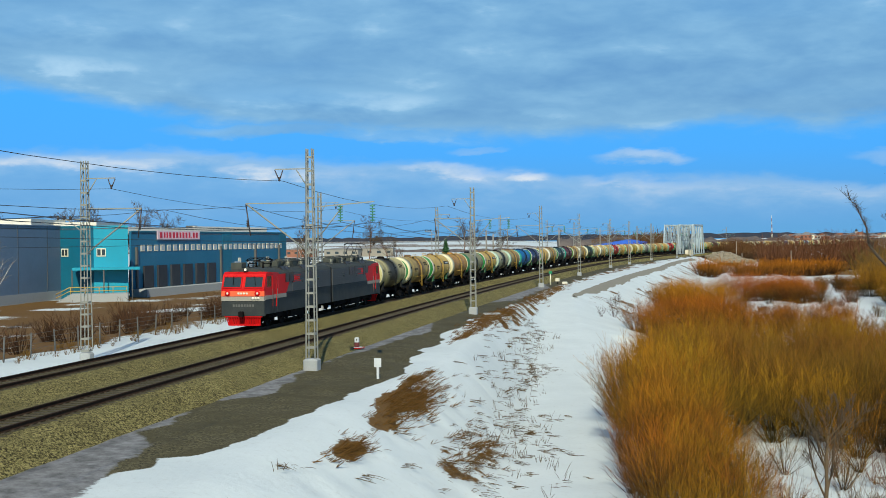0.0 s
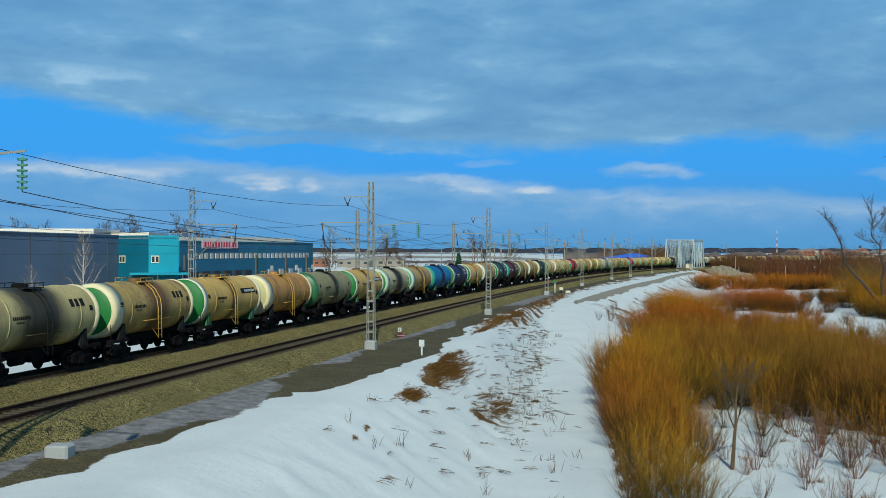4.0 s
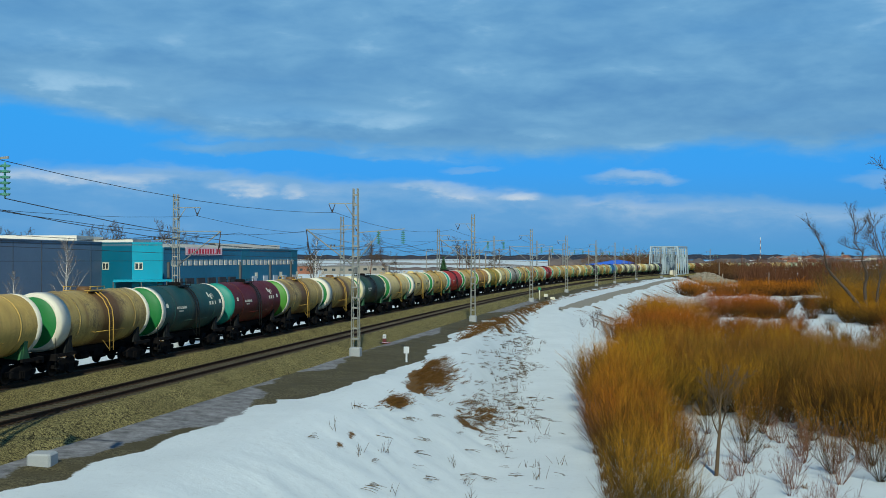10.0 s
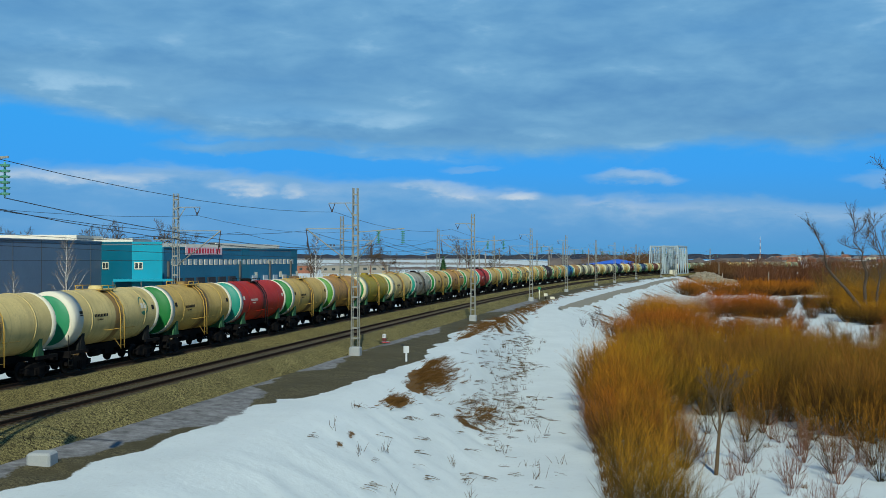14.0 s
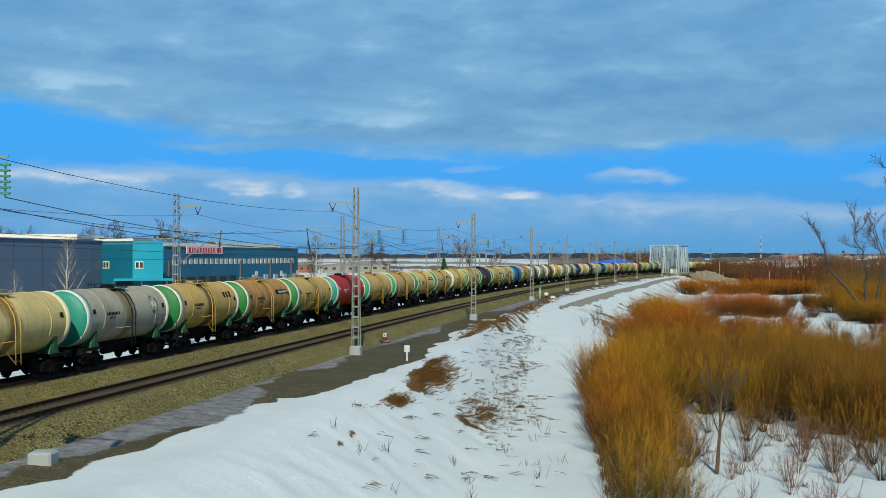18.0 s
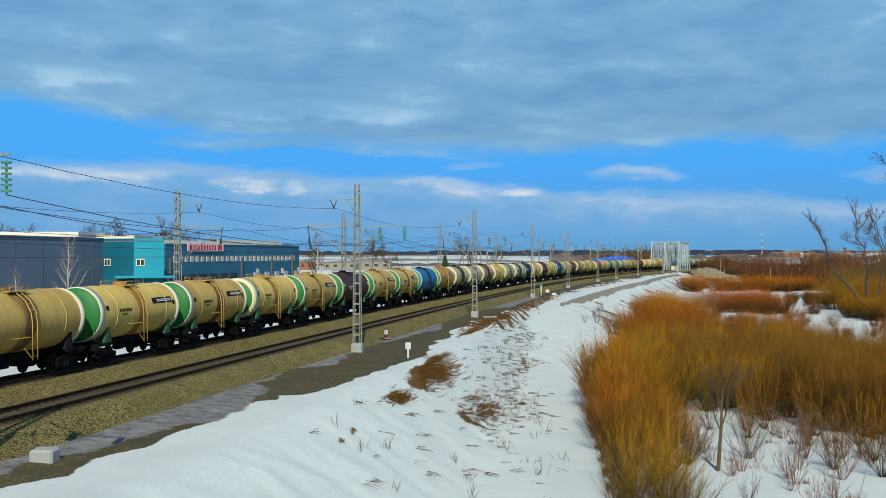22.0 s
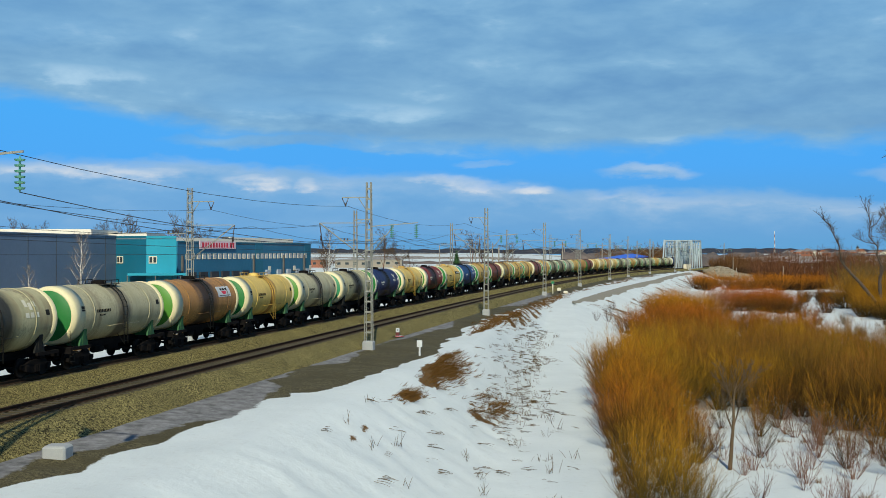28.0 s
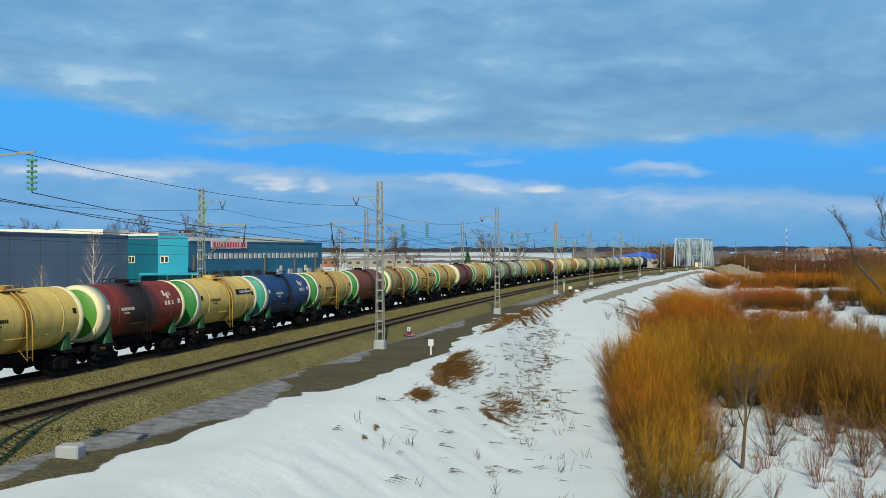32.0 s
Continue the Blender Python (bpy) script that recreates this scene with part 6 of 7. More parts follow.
# ---------------------------------------------------------------- the river bridge
def build_bridge(d0):
    t = thing("truss_bridge", "pale grey riveted steel through-truss railway bridge", "bridge", "truss bridges", rail_pose(427, d0))
    n, bay, w, h = 5, 5.4, 2.75, 11.4
    L = n * bay
    for y in (-w, w):
        part("bottom_chord", Mesh().beam((0, y, -0.5), (L, y, -0.5), 0.5, 0.9), MAT["bridge"], t)
        part("top_chord", Mesh().beam((bay * 0.6, y, h), (L - bay * 0.6, y, h), 0.5, 0.55), MAT["bridge"], t)
        for x0, x1 in ((0, bay * 0.6), (L, L - bay * 0.6)):
            part("end_post", Mesh().beam((x0, y, -0.2), (x1, y, h), 0.5, 0.5), MAT["bridge"], t)
        for i in range(1, n):
            part("upright", Mesh().beam((i * bay, y, -0.2), (i * bay, y, h), 0.42, 0.42), MAT["bridge"], t)
            a, b = (i * bay, (i + 1) * bay if i < n / 2 else (i - 1) * bay)
            if 0 < b < L:
                part("diagonal", Mesh().beam((a, y, h), (b, y, -0.2), 0.34, 0.34), MAT["bridge"], t)
    for i in range(n + 1):
        x = min(max(i * bay, bay * 0.6), L - bay * 0.6)
        part("top_strut", Mesh().beam((x, -w, h), (x, w, h), 0.3, 0.3), MAT["bridge"], t)
        m = Mesh()
        m.beam((x, -w, h - 0.1), (x, 0, h - 1.9), 0.16)
        m.beam((x, w, h - 0.1), (x, 0, h - 1.9), 0.16)
        m.beam((x, -w, h - 2.0), (x, w, h - 2.0), 0.22)
        part("sway_frame", m, MAT["bridge"], t)
        if i < n:
            x2 = min(max((i + 1) * bay, bay * 0.6), L - bay * 0.6)
            m = Mesh().beam((x, -w, h), (x2, w, h), 0.16)
            m.beam((x, w, h), (x2, -w, h), 0.16)
            part("lateral", m, MAT["bridge"], t)
    m = Mesh().box((L / 2, 0, -0.75), (L, 5.6, 0.35))
    part("deck", m, MAT["dark_frame"], t)
    for x in (-0.8, L + 0.8):
        part("pier", Mesh().box((x, 0, -3.4), (2.4, 6.6, 5.2), bevel=0.2), MAT["concrete"], t, "concrete bridge pier")
    return t


build_bridge(0.0)
build_bridge(5.75)

# ---------------------------------------------------------------- vegetation
def shrub_mesh(seed, height, spread, n, twigs, thick=1.0, open_foot=0.16, low=0.42):
    """Stems that fan out of one foot and branch into upright twigs above."""
    rng = random.Random(seed)
    m = Mesh()
    for _ in range(n):
        a, q = rng.uniform(0, math.tau), math.sqrt(rng.random())
        b = Vector((math.cos(a), math.sin(a), 0))
        h = height * (rng.uniform(0.55, 1.0) if rng.random() < 0.8 else rng.uniform(0.9, 1.2)) * (1 - 0.32 * q * q)
        foot = b * q * spread * open_foot
        tip = b * spread * q * rng.uniform(0.75, 1.35) + Vector((rng.uniform(-.45, .45), rng.uniform(-.45, .45), h))
        knee = foot.lerp(tip, 0.45) + b * q * 0.10 * spread + Vector((rng.uniform(-.12, .12), rng.uniform(-.12, .12), 0))
        pts = [foot, knee, tip]
        r0, r1 = 0.024 * thick * rng.uniform(0.7, 1.3), 0.006 * thick
        m.tube(pts, [r0, (r0 + r1) * 0.5, r1], 3, False)
        for _ in range(twigs):
            f = low + (0.97 - low) * rng.random()
            p = foot.lerp(knee, f / 0.5) if f < 0.5 else knee.lerp(tip, (f - 0.5) / 0.5)
            way = (tip - knee).normalized() * rng.uniform(0.6, 1.2) + Vector((rng.uniform(-1, 1), rng.uniform(-1, 1), rng.uniform(-0.2, 0.6))) * 0.85
            e = p + way.normalized() * height * rng.uniform(0.10, 0.26)
            m.tube([p, e], [0.0085 * thick, 0.0045 * thick], 3, False)
    me = bpy.data.meshes.new("willow_shrub")
    me.from_pydata(m.v, [], m.f)
    return me


def tree_mesh(seed, height, trunk, levels=4, spread=0.55, droop=0.0, fork=3, sides=6, lean=0.0, split=1, twig=0.0011):
    """A bare tree: trunk, limbs and twigs, each thinner than what carries it."""
    rng = random.Random(seed)
    wood, twigs = Mesh(), Mesh()

    def grow(p, d, length, r, level):
        n = 5 if level < 2 else 3
        pts, q = [p], p
        for i in range(n):
            d = (d + Vector((rng.uniform(-1, 1), rng.uniform(-1, 1), rng.uniform(-0.5, 0.9) - droop * level * 0.25)) * 0.16).normalized()
            q = q + d * length / n
            pts.append(q)
        (wood if level < split else twigs).tube(pts, [r * (1 - 0.62 * i / n) for i in range(n + 1)], sides if level == 0 else (5 if level == 1 else 3), False)
        if level >= levels:
            return
        count = fork + (5 if level == 0 else 2)
        for i in range(count):
            f = rng.uniform(0.30 if level == 0 else 0.2, 0.98)
            k = min(int(f * n), n - 1)
            start = pts[k].lerp(pts[k + 1], f * n - k)
            a = rng.uniform(0, math.tau)
            out = d.orthogonal().normalized()
            out = (Matrix.Rotation(a, 3, d) @ out)
            nd = (d * (1 - spread) + out * spread + Vector((0, 0, 0.15))).normalized()
            grow(start, nd, length * rng.uniform(0.38, 0.62) * (1.15 - 0.4 * f), max(r * (1 - 0.62 * f) * 0.5, twig), level + 1)
    grow(Vector((0, 0, 0)), Vector((lean, 0, 1)).normalized(), height * 0.85, trunk, 0)
    out = []
    for nm, m in (("trunk", wood), ("crown", twigs)):
        me = bpy.data.meshes.new(nm)
        me.from_pydata(m.v, [], m.f)
        me.polygons.foreach_set("use_smooth", [True] * len(me.polygons))
        out.append(me)
    return out


def birch_mesh(seed):
    """A slim birch: one straight stem, limbs rising aslant, fine hanging twigs."""
    rng = random.Random(seed)
    wood, twigs = Mesh(), Mesh()
    stem = [Vector((rng.uniform(-.008, .008), rng.uniform(-.008, .008), i / 8)) for i in range(9)]
    wood.tube(stem, [0.011 * (1 - 0.11 * i) for i in range(9)], 6, False)
    for i in range(22):
        f = 0.22 + 0.74 * i / 22
        b = stem[int(f * 8)].lerp(stem[int(f * 8) + 1], f * 8 % 1)
        a = i * 2.4 + rng.uniform(-.4, .4)
        L = (0.36 * (1 - f) + 0.06) * rng.uniform(0.7, 1.15)
        way = Vector((math.cos(a) * 0.55, math.sin(a) * 0.55, 0.84))
        e = b + way * L
        m1 = b.lerp(e, 0.5) + Vector((0, 0, -0.02))
        wood.tube([b, m1, e], [0.0045 * (1.2 - f), 0.0032 * (1.2 - f), 0.0012], 4, False)
        for _ in range(9):
            g = rng.uniform(0.2, 1.0)
            p = b.lerp(e, g)
            w2 = (way + Vector((rng.uniform(-1, 1), rng.uniform(-1, 1), rng.uniform(-0.3, 0.7))) * 0.7).normalized()
            q = p + w2 * L * rng.uniform(0.18, 0.42)
            twigs.tube([p, q], [0.0013, 0.0006], 3, False)
            for _ in range(3):
                c = p.lerp(q, rng.uniform(0.3, 1))
                twigs.tube([c, c + (w2 + Vector((rng.uniform(-1, 1), rng.uniform(-1, 1), rng.uniform(-0.8, 0.4))) * 0.8).normalized() * 0.045], [0.0008, 0.0005], 3, False)
    out = []
    for nm, m in (("trunk", wood), ("crown", twigs)):
        me = bpy.data.meshes.new(nm)
        me.from_pydata(m.v, [], m.f)
        out.append(me)
    return out


def plant(name, me, mat, p, turn, size, label, category, group):
    ob = new(name, me)
    if not me.materials:
        me.materials.append(mat)
    ob.matrix_basis = pose(p[0], p[1], p[2], 0, 0, turn) @ Matrix.Scale(size, 4)
    ob.material_slots[0].link = "OBJECT"
    ob.material_slots[0].material = mat
    return tagged(ob, label, category, group)


def z_here(x, y):
    s, d = line_coords(np.array([[float(x)]]), np.array([[float(y)]]))
    return ground_at(float(s[0, 0]), float(d[0, 0])), float(s[0, 0]), float(d[0, 0])


def scatter(rng, x0, x1, y0, y1, count, gap, test):
    out = []
    tries = 0
    while len(out) < count and tries < count * 40:
        tries += 1
        x, y = rng.uniform(x0, x1), rng.uniform(y0, y1)
        if not test(x, y):
            continue
        if any((x - a) ** 2 + (y - b) ** 2 < gap * gap for a, b in out):
            continue
        out.append((x, y))
    return out


def right_of_strip(x, y, by=0.8):
    z, s, d = z_here(x, y)
    return d > float(at_table(s, EDGE)) + by


def joined_shrubs(name, label, seed, places, height, spread, stems, mat, thick=1.6, twigs=3):
    """Far scrub that nobody could count: many clumps of stems in one mesh."""
    rng = random.Random(seed)
    m = Mesh()
    foot = [z_here(x, y)[0] for x, y, _ in places]
    base = sum(foot) / len(foot)
    for (x, y, k), z in zip(places, foot):
        z -= base
        for _ in range(stems):
            a, q = rng.uniform(0, math.tau), math.sqrt(rng.random())
            b = Vector((math.cos(a) * q, math.sin(a) * q, 0))
            p = Vector((x, y, z - 0.1)) + b * spread * 0.4 * k
            h = height * k * rng.uniform(0.6, 1.05) * (1 - 0.3 * q * q)
            tip = p + b * spread * k + Vector((0, 0, h))
            mid = p.lerp(tip, 0.5) + Vector((rng.uniform(-1, 1), rng.uniform(-1, 1), 0)) * 0.12 * h
            m.tube([p, mid, tip], [0.030 * thick, 0.020 * thick, 0.008 * thick], 3, False)
            for _ in range(twigs):
                f = rng.uniform(0.35, 0.9)
                c = p.lerp(tip, f)
                e = c + Vector((rng.uniform(-1, 1), rng.uniform(-1, 1), rng.uniform(0.3, 1.1))) * 0.22 * h
                m.tube([c, e], [0.012 * thick, 0.006 * thick], 3, False)
    me = bpy.data.meshes.new(name)
    me.from_pydata(m.v, [], m.f)
    ob = part(name, me, MAT[mat], at=pose(0, 0, base))
    tagged(ob, label, "scrub", kind="stuff")


def build_thicket():
    rng = random.Random(21)
    big = [shrub_mesh(100 + i, 4.5, 2.35, 74, 19, 0.70) for i in range(5)]
    near = [shrub_mesh(120 + i, 3.8, 1.9, 64, 18, 0.56) for i in range(3)]
    sparse = [shrub_mesh(130 + i, 4.2, 2.3, 30, 17, 0.62, 0.08, 0.26) for i in range(4)]
    bare = [shrub_mesh(140 + i, 2.4, 0.9, 13, 9, 0.75, 0.2, 0.25) for i in range(4)]
    label = {"willow_brown": "dense leafless willow shrub with stems coloured dark for shade", "willow_olive": "dense leafless willow shrub with olive-brown stems", "willow_orange": "dense leafless willow shrub with orange-brown stems", "willow_red": "leafless willow shrub with red-orange stems"}

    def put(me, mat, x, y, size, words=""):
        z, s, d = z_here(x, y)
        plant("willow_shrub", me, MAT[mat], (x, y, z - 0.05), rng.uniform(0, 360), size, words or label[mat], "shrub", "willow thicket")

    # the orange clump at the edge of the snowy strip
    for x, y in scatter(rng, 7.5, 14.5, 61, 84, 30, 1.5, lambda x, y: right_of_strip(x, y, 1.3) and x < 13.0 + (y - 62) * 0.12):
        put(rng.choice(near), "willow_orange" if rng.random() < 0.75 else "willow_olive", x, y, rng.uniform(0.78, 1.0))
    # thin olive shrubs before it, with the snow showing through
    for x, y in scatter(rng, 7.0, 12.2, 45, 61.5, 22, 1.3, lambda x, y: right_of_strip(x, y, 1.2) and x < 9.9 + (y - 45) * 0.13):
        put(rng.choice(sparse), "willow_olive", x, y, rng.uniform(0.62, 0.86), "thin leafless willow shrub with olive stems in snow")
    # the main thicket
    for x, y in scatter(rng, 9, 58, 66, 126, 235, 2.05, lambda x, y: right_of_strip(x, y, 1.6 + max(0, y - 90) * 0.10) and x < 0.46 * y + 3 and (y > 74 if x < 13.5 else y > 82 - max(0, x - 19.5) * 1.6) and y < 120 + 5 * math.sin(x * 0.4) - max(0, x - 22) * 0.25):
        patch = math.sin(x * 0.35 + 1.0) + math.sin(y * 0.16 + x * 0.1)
        # shrubs towards the right take the copy that is darkened to stand for shade
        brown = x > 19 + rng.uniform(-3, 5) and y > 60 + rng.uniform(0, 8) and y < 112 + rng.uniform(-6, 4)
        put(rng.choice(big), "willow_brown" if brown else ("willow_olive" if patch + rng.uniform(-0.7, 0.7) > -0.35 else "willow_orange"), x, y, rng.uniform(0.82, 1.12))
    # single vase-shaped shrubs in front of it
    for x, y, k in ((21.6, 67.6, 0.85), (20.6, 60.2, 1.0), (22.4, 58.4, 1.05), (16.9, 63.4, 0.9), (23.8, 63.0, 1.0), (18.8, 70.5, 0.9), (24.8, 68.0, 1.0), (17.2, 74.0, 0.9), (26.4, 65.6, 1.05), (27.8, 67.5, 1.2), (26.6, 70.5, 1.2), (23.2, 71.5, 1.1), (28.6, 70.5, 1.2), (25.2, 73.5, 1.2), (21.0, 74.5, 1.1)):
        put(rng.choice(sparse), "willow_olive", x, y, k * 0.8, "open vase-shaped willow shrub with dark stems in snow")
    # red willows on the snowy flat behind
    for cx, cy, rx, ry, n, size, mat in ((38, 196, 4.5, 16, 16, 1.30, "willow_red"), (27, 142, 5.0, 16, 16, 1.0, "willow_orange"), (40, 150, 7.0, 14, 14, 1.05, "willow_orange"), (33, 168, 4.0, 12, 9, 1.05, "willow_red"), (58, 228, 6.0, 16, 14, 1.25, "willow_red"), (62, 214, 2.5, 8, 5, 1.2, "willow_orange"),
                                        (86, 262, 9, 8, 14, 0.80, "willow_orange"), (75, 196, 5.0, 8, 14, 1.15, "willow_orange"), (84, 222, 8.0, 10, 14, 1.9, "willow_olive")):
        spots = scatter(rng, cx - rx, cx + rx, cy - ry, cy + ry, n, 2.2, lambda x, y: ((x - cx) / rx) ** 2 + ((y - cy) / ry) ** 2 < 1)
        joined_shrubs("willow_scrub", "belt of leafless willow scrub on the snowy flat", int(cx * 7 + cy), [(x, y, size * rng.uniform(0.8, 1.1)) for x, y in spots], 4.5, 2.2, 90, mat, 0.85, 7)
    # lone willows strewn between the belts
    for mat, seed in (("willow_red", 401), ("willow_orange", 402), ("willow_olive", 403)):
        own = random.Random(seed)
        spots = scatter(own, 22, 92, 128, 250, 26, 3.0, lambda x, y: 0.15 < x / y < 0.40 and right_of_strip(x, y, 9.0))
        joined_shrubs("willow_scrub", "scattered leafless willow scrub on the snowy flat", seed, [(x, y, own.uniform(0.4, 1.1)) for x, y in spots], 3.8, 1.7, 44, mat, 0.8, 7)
    for x, y in scatter(rng, 12, 30, 47.5, 74, 40, 1.2, lambda x, y: x > 13.2 and x < 0.40 * y + 2):
        z, s, d = z_here(x, y)
        plant("bare_shrub", rng.choice(bare), MAT["bark_red"], (x, y, z - 0.03), rng.uniform(0, 360), rng.uniform(0.4, 1.1), "sparse leafless shrub standing in snow", "shrub", "sparse shrubs")
    # reeds and thin stems on the bank under the road
    for x, y in scatter(rng, 12, 34, 110, 190, 26, 2.4, lambda x, y: right_of_strip(x, y, 3.0) and not right_of_strip(x, y, 12.0)):
        z, s, d = z_here(x, y)
        plant("bare_shrub", rng.choice(bare), MAT["scrub"], (x, y, z - 0.03), rng.uniform(0, 360), rng.uniform(0.45, 0.95), "thin dry stems on the snowy bank", "shrub", "sparse shrubs")
    # thin twigs leaning over the strip beside the thicket
    for x, y in scatter(rng, 8, 24, 66, 112, 34, 1.3, lambda x, y: right_of_strip(x, y, 0.3) and not right_of_strip(x, y, 2.4)):
        z, s, d = z_here(x, y)
        plant("bare_shrub", rng.choice(bare), MAT["bark_red"], (x, y, z - 0.03), rng.uniform(0, 360), rng.uniform(0.6, 1.25), "thin leafless shrub at the thicket's edge", "shrub", "sparse shrubs")


def reed_border():
    """Dry reeds along the thicket's foot and tufts of dead grass in the clearing."""
    rng = random.Random(64)
    m = Mesh()
    for _ in range(2000):
        s = rng.uniform(-16, 22)
        d = float(at_table(s, EDGE)) + 0.55 + abs(rng.gauss(0, 0.42)) + 0.25 * math.sin(s * 1.7)
        p, a = on_line(s, d)
        z = ground_at(s, d)
        b = Vector((p.x, p.y, z - 0.03))
        e = b + Vector((rng.uniform(-.22, .22), rng.uniform(-.22, .22), rng.uniform(0.15, 0.85)))
        m.tube([b, b.lerp(e, 0.6) + Vector((rng.uniform(-.04, .04), 0, 0)), e], [0.011, 0.009, 0.004], 3, False)
    for _ in range(24):
        x, y = rng.uniform(12.5, 26), rng.uniform(48, 74)
        z = z_here(x, y)[0]
        r = rng.uniform(0.15, 0.55)
        for _ in range(int(60 * r) + 14):
            b = Vector((x + rng.gauss(0, r * 0.6), y + rng.gauss(0, r * 0.6), z - 0.02))
            e = b + Vector((rng.uniform(-.18, .18), rng.uniform(-.18, .18), rng.uniform(0.08, 0.34)))
            m.tube([b, e], [0.012, 0.005], 3, False)
    me = bpy.data.meshes.new("dry_reeds")
    me.from_pydata(m.v, [], m.f)
    tagged(part("dry_reeds", me, MAT["reed"]), "dry brown reeds and grass tufts by the thicket", "reeds", kind="stuff")


build_thicket()
reed_border()


def far_scrub():
    rng = random.Random(77)
    def area(x0, x1, y0, y1, n, test=lambda x, y: True):
        out = []
        while len(out) < n:
            x, y = rng.uniform(x0, x1), rng.uniform(y0, y1)
            if test(x, y):
                out.append((x, y, rng.uniform(0.7, 1.2)))
        return out
    joined_shrubs("red_hedge", "long low belt of bare dark red scrub", 1, area(62, 150, 350, 395, 70, lambda x, y: 0.205 < x / y < 0.33), 5.2, 3.6, 42, "willow_red", 2.6)
    joined_shrubs("brown_wood", "bare dark brown wood on low ground", 2, area(110, 260, 400, 520, 110, lambda x, y: 0.265 < x / y < 0.47), 12.5, 5.0, 34, "scrub", 5.0)
    joined_shrubs("brown_wood", "bare olive-brown wood on low ground", 3, area(82, 180, 250, 340, 46, lambda x, y: 0.335 < x / y < 0.47), 10.5, 4.2, 44, "scrub_olive", 3.6)
    joined_shrubs("brown_wood", "bare reddish wood behind the bridge", 4, area(84, 180, 560, 760, 60, lambda x, y: 0.04 < x / y < 0.2), 12, 6.0, 30, "scrub", 6.0)
    joined_shrubs("trackside_scrub", "bare brown scrub between the fence and the warehouse", 5, [(on_line(s, d)[0].x, on_line(s, d)[0].y, k) for s, d, k in [(rng.uniform(10, 150), rng.uniform(-26, -11.5), rng.uniform(0.4, 1.0)) for _ in range(62)]], 3.2, 1.7, 34, "scrub", 1.1)
    joined_shrubs("trackside_scrub", "bare brown scrub beyond the warehouse", 6, [(on_line(s, d)[0].x, on_line(s, d)[0].y, k) for s, d, k in [(rng.uniform(170, 420), rng.uniform(-40, -14), rng.uniform(0.6, 1.3)) for _ in range(110)]], 4.2, 2.6, 26, "scrub", 2.4)
    joined_shrubs("trackside_scrub", "bare olive scrub beside the line past the bridge", 8, [(on_line(s, d)[0].x, on_line(s, d)[0].y, k) for s, d, k in [(rng.uniform(450, 560), rng.uniform(9, 22), rng.uniform(0.8, 1.3)) for _ in range(60)]], 6.5, 3.2, 30, "scrub", 3.6)
    joined_shrubs("roadside_weeds", "dry stalks and reeds along the fence", 7, [(on_line(s, d)[0].x, on_line(s, d)[0].y, k) for s, d, k in [(rng.uniform(-10, 90), rng.uniform(-11.5, -8.0), rng.uniform(0.5, 1.1)) for _ in range(240)]], 0.9, 0.35, 9, "dry_grass", 0.45)


far_scrub()


def slope_weeds():
    """Dead stalks lying and standing on the snowy slope."""
    rng = random.Random(91)
    m = Mesh()
    n = 0
    while n < 540:
        s, f = rng.uniform(-14, 78), rng.random()
        c, ft = float(at_table(s, CREST)), float(at_table(s, FOOT))
        d = c + (ft - c) * (0.05 + 1.5 * f)
        ring = math.exp(-(((s - 13.5) / 5.5) ** 2 + ((d - 19.7) / 1.0) ** 2))
        band = (smooth01(-4, 18, s) * 0.30 * smooth01(0.1, 0.5, f) + 0.06) * (1 - 0.8 * smooth01(0.55, 1.0, f))
        if rng.random() > max(ring, band):
            continue
        n += 1
        p, a = on_line(s, d)
        z = ground_at(s, d) + 0.01
        fall = Vector((math.cos(a), -math.sin(a), -0.35))
        up = rng.random() < 0.22
        k = rng.uniform(0.5, 1.0)
        for _ in range(rng.randint(3, 9)):
            b = Vector((p.x + rng.gauss(0, .16), p.y + rng.gauss(0, .30), z))
            L = rng.uniform(0.25, 0.85) * k
            if up:
                way = Vector((rng.uniform(-.5, .5), rng.uniform(-.5, .5), rng.uniform(0.5, 1.0))).normalized()
            else:
                way = (fall + Vector((rng.uniform(-.25, .25), rng.uniform(-.25, .25), rng.uniform(0.08, 0.28)))).normalized()
            e = b + way * L
            m.tube([b, b.lerp(e, 0.6) + Vector((0, 0, 0.03)), e], [0.013, 0.010, 0.005], 3, False)
    me = bpy.data.meshes.new("slope_weeds")
    me.from_pydata(m.v, [], m.f)
    tagged(part("slope_weeds", me, MAT["weed"]), "dead brown weed stalks on the snowy slope", "weeds", kind="stuff")
    # thick dead grass on the bare patches
    m = Mesh()
    for cs, cd, rs, rd, k in ((14.0, 16.7, 6.5, 0.95, 330), (1.7, 16.85, 2.6, 0.5, 90), (13.5, 19.7, 6.0, 1.0, 110), (18.0, 15.95, 3.0, 0.4, 70), (64, 13.2, 16, 1.3, 520), (110, 12.6, 30, 0.9, 420), (46, 13.9, 8, 0.5, 120)):
        for _ in range(k):
            s, d = rng.gauss(cs, rs * 0.5), rng.gauss(cd, rd * 0.5)
            p, a = on_line(s, d)
            z = ground_at(s, d)
            for _ in range(4):
                b = Vector((p.x + rng.uniform(-.15, .15), p.y + rng.uniform(-.15, .15), z))
                e = b + Vector((math.cos(a) * 0.3 + rng.uniform(-.2, .2), -math.sin(a) * 0.3 + rng.uniform(-.2, .2), rng.uniform(0.05, 0.28)))
                m.tube([b, e], [0.014, 0.006], 3, False)
    me = bpy.data.meshes.new("dead_grass")
    me.from_pydata(m.v, [], m.f)
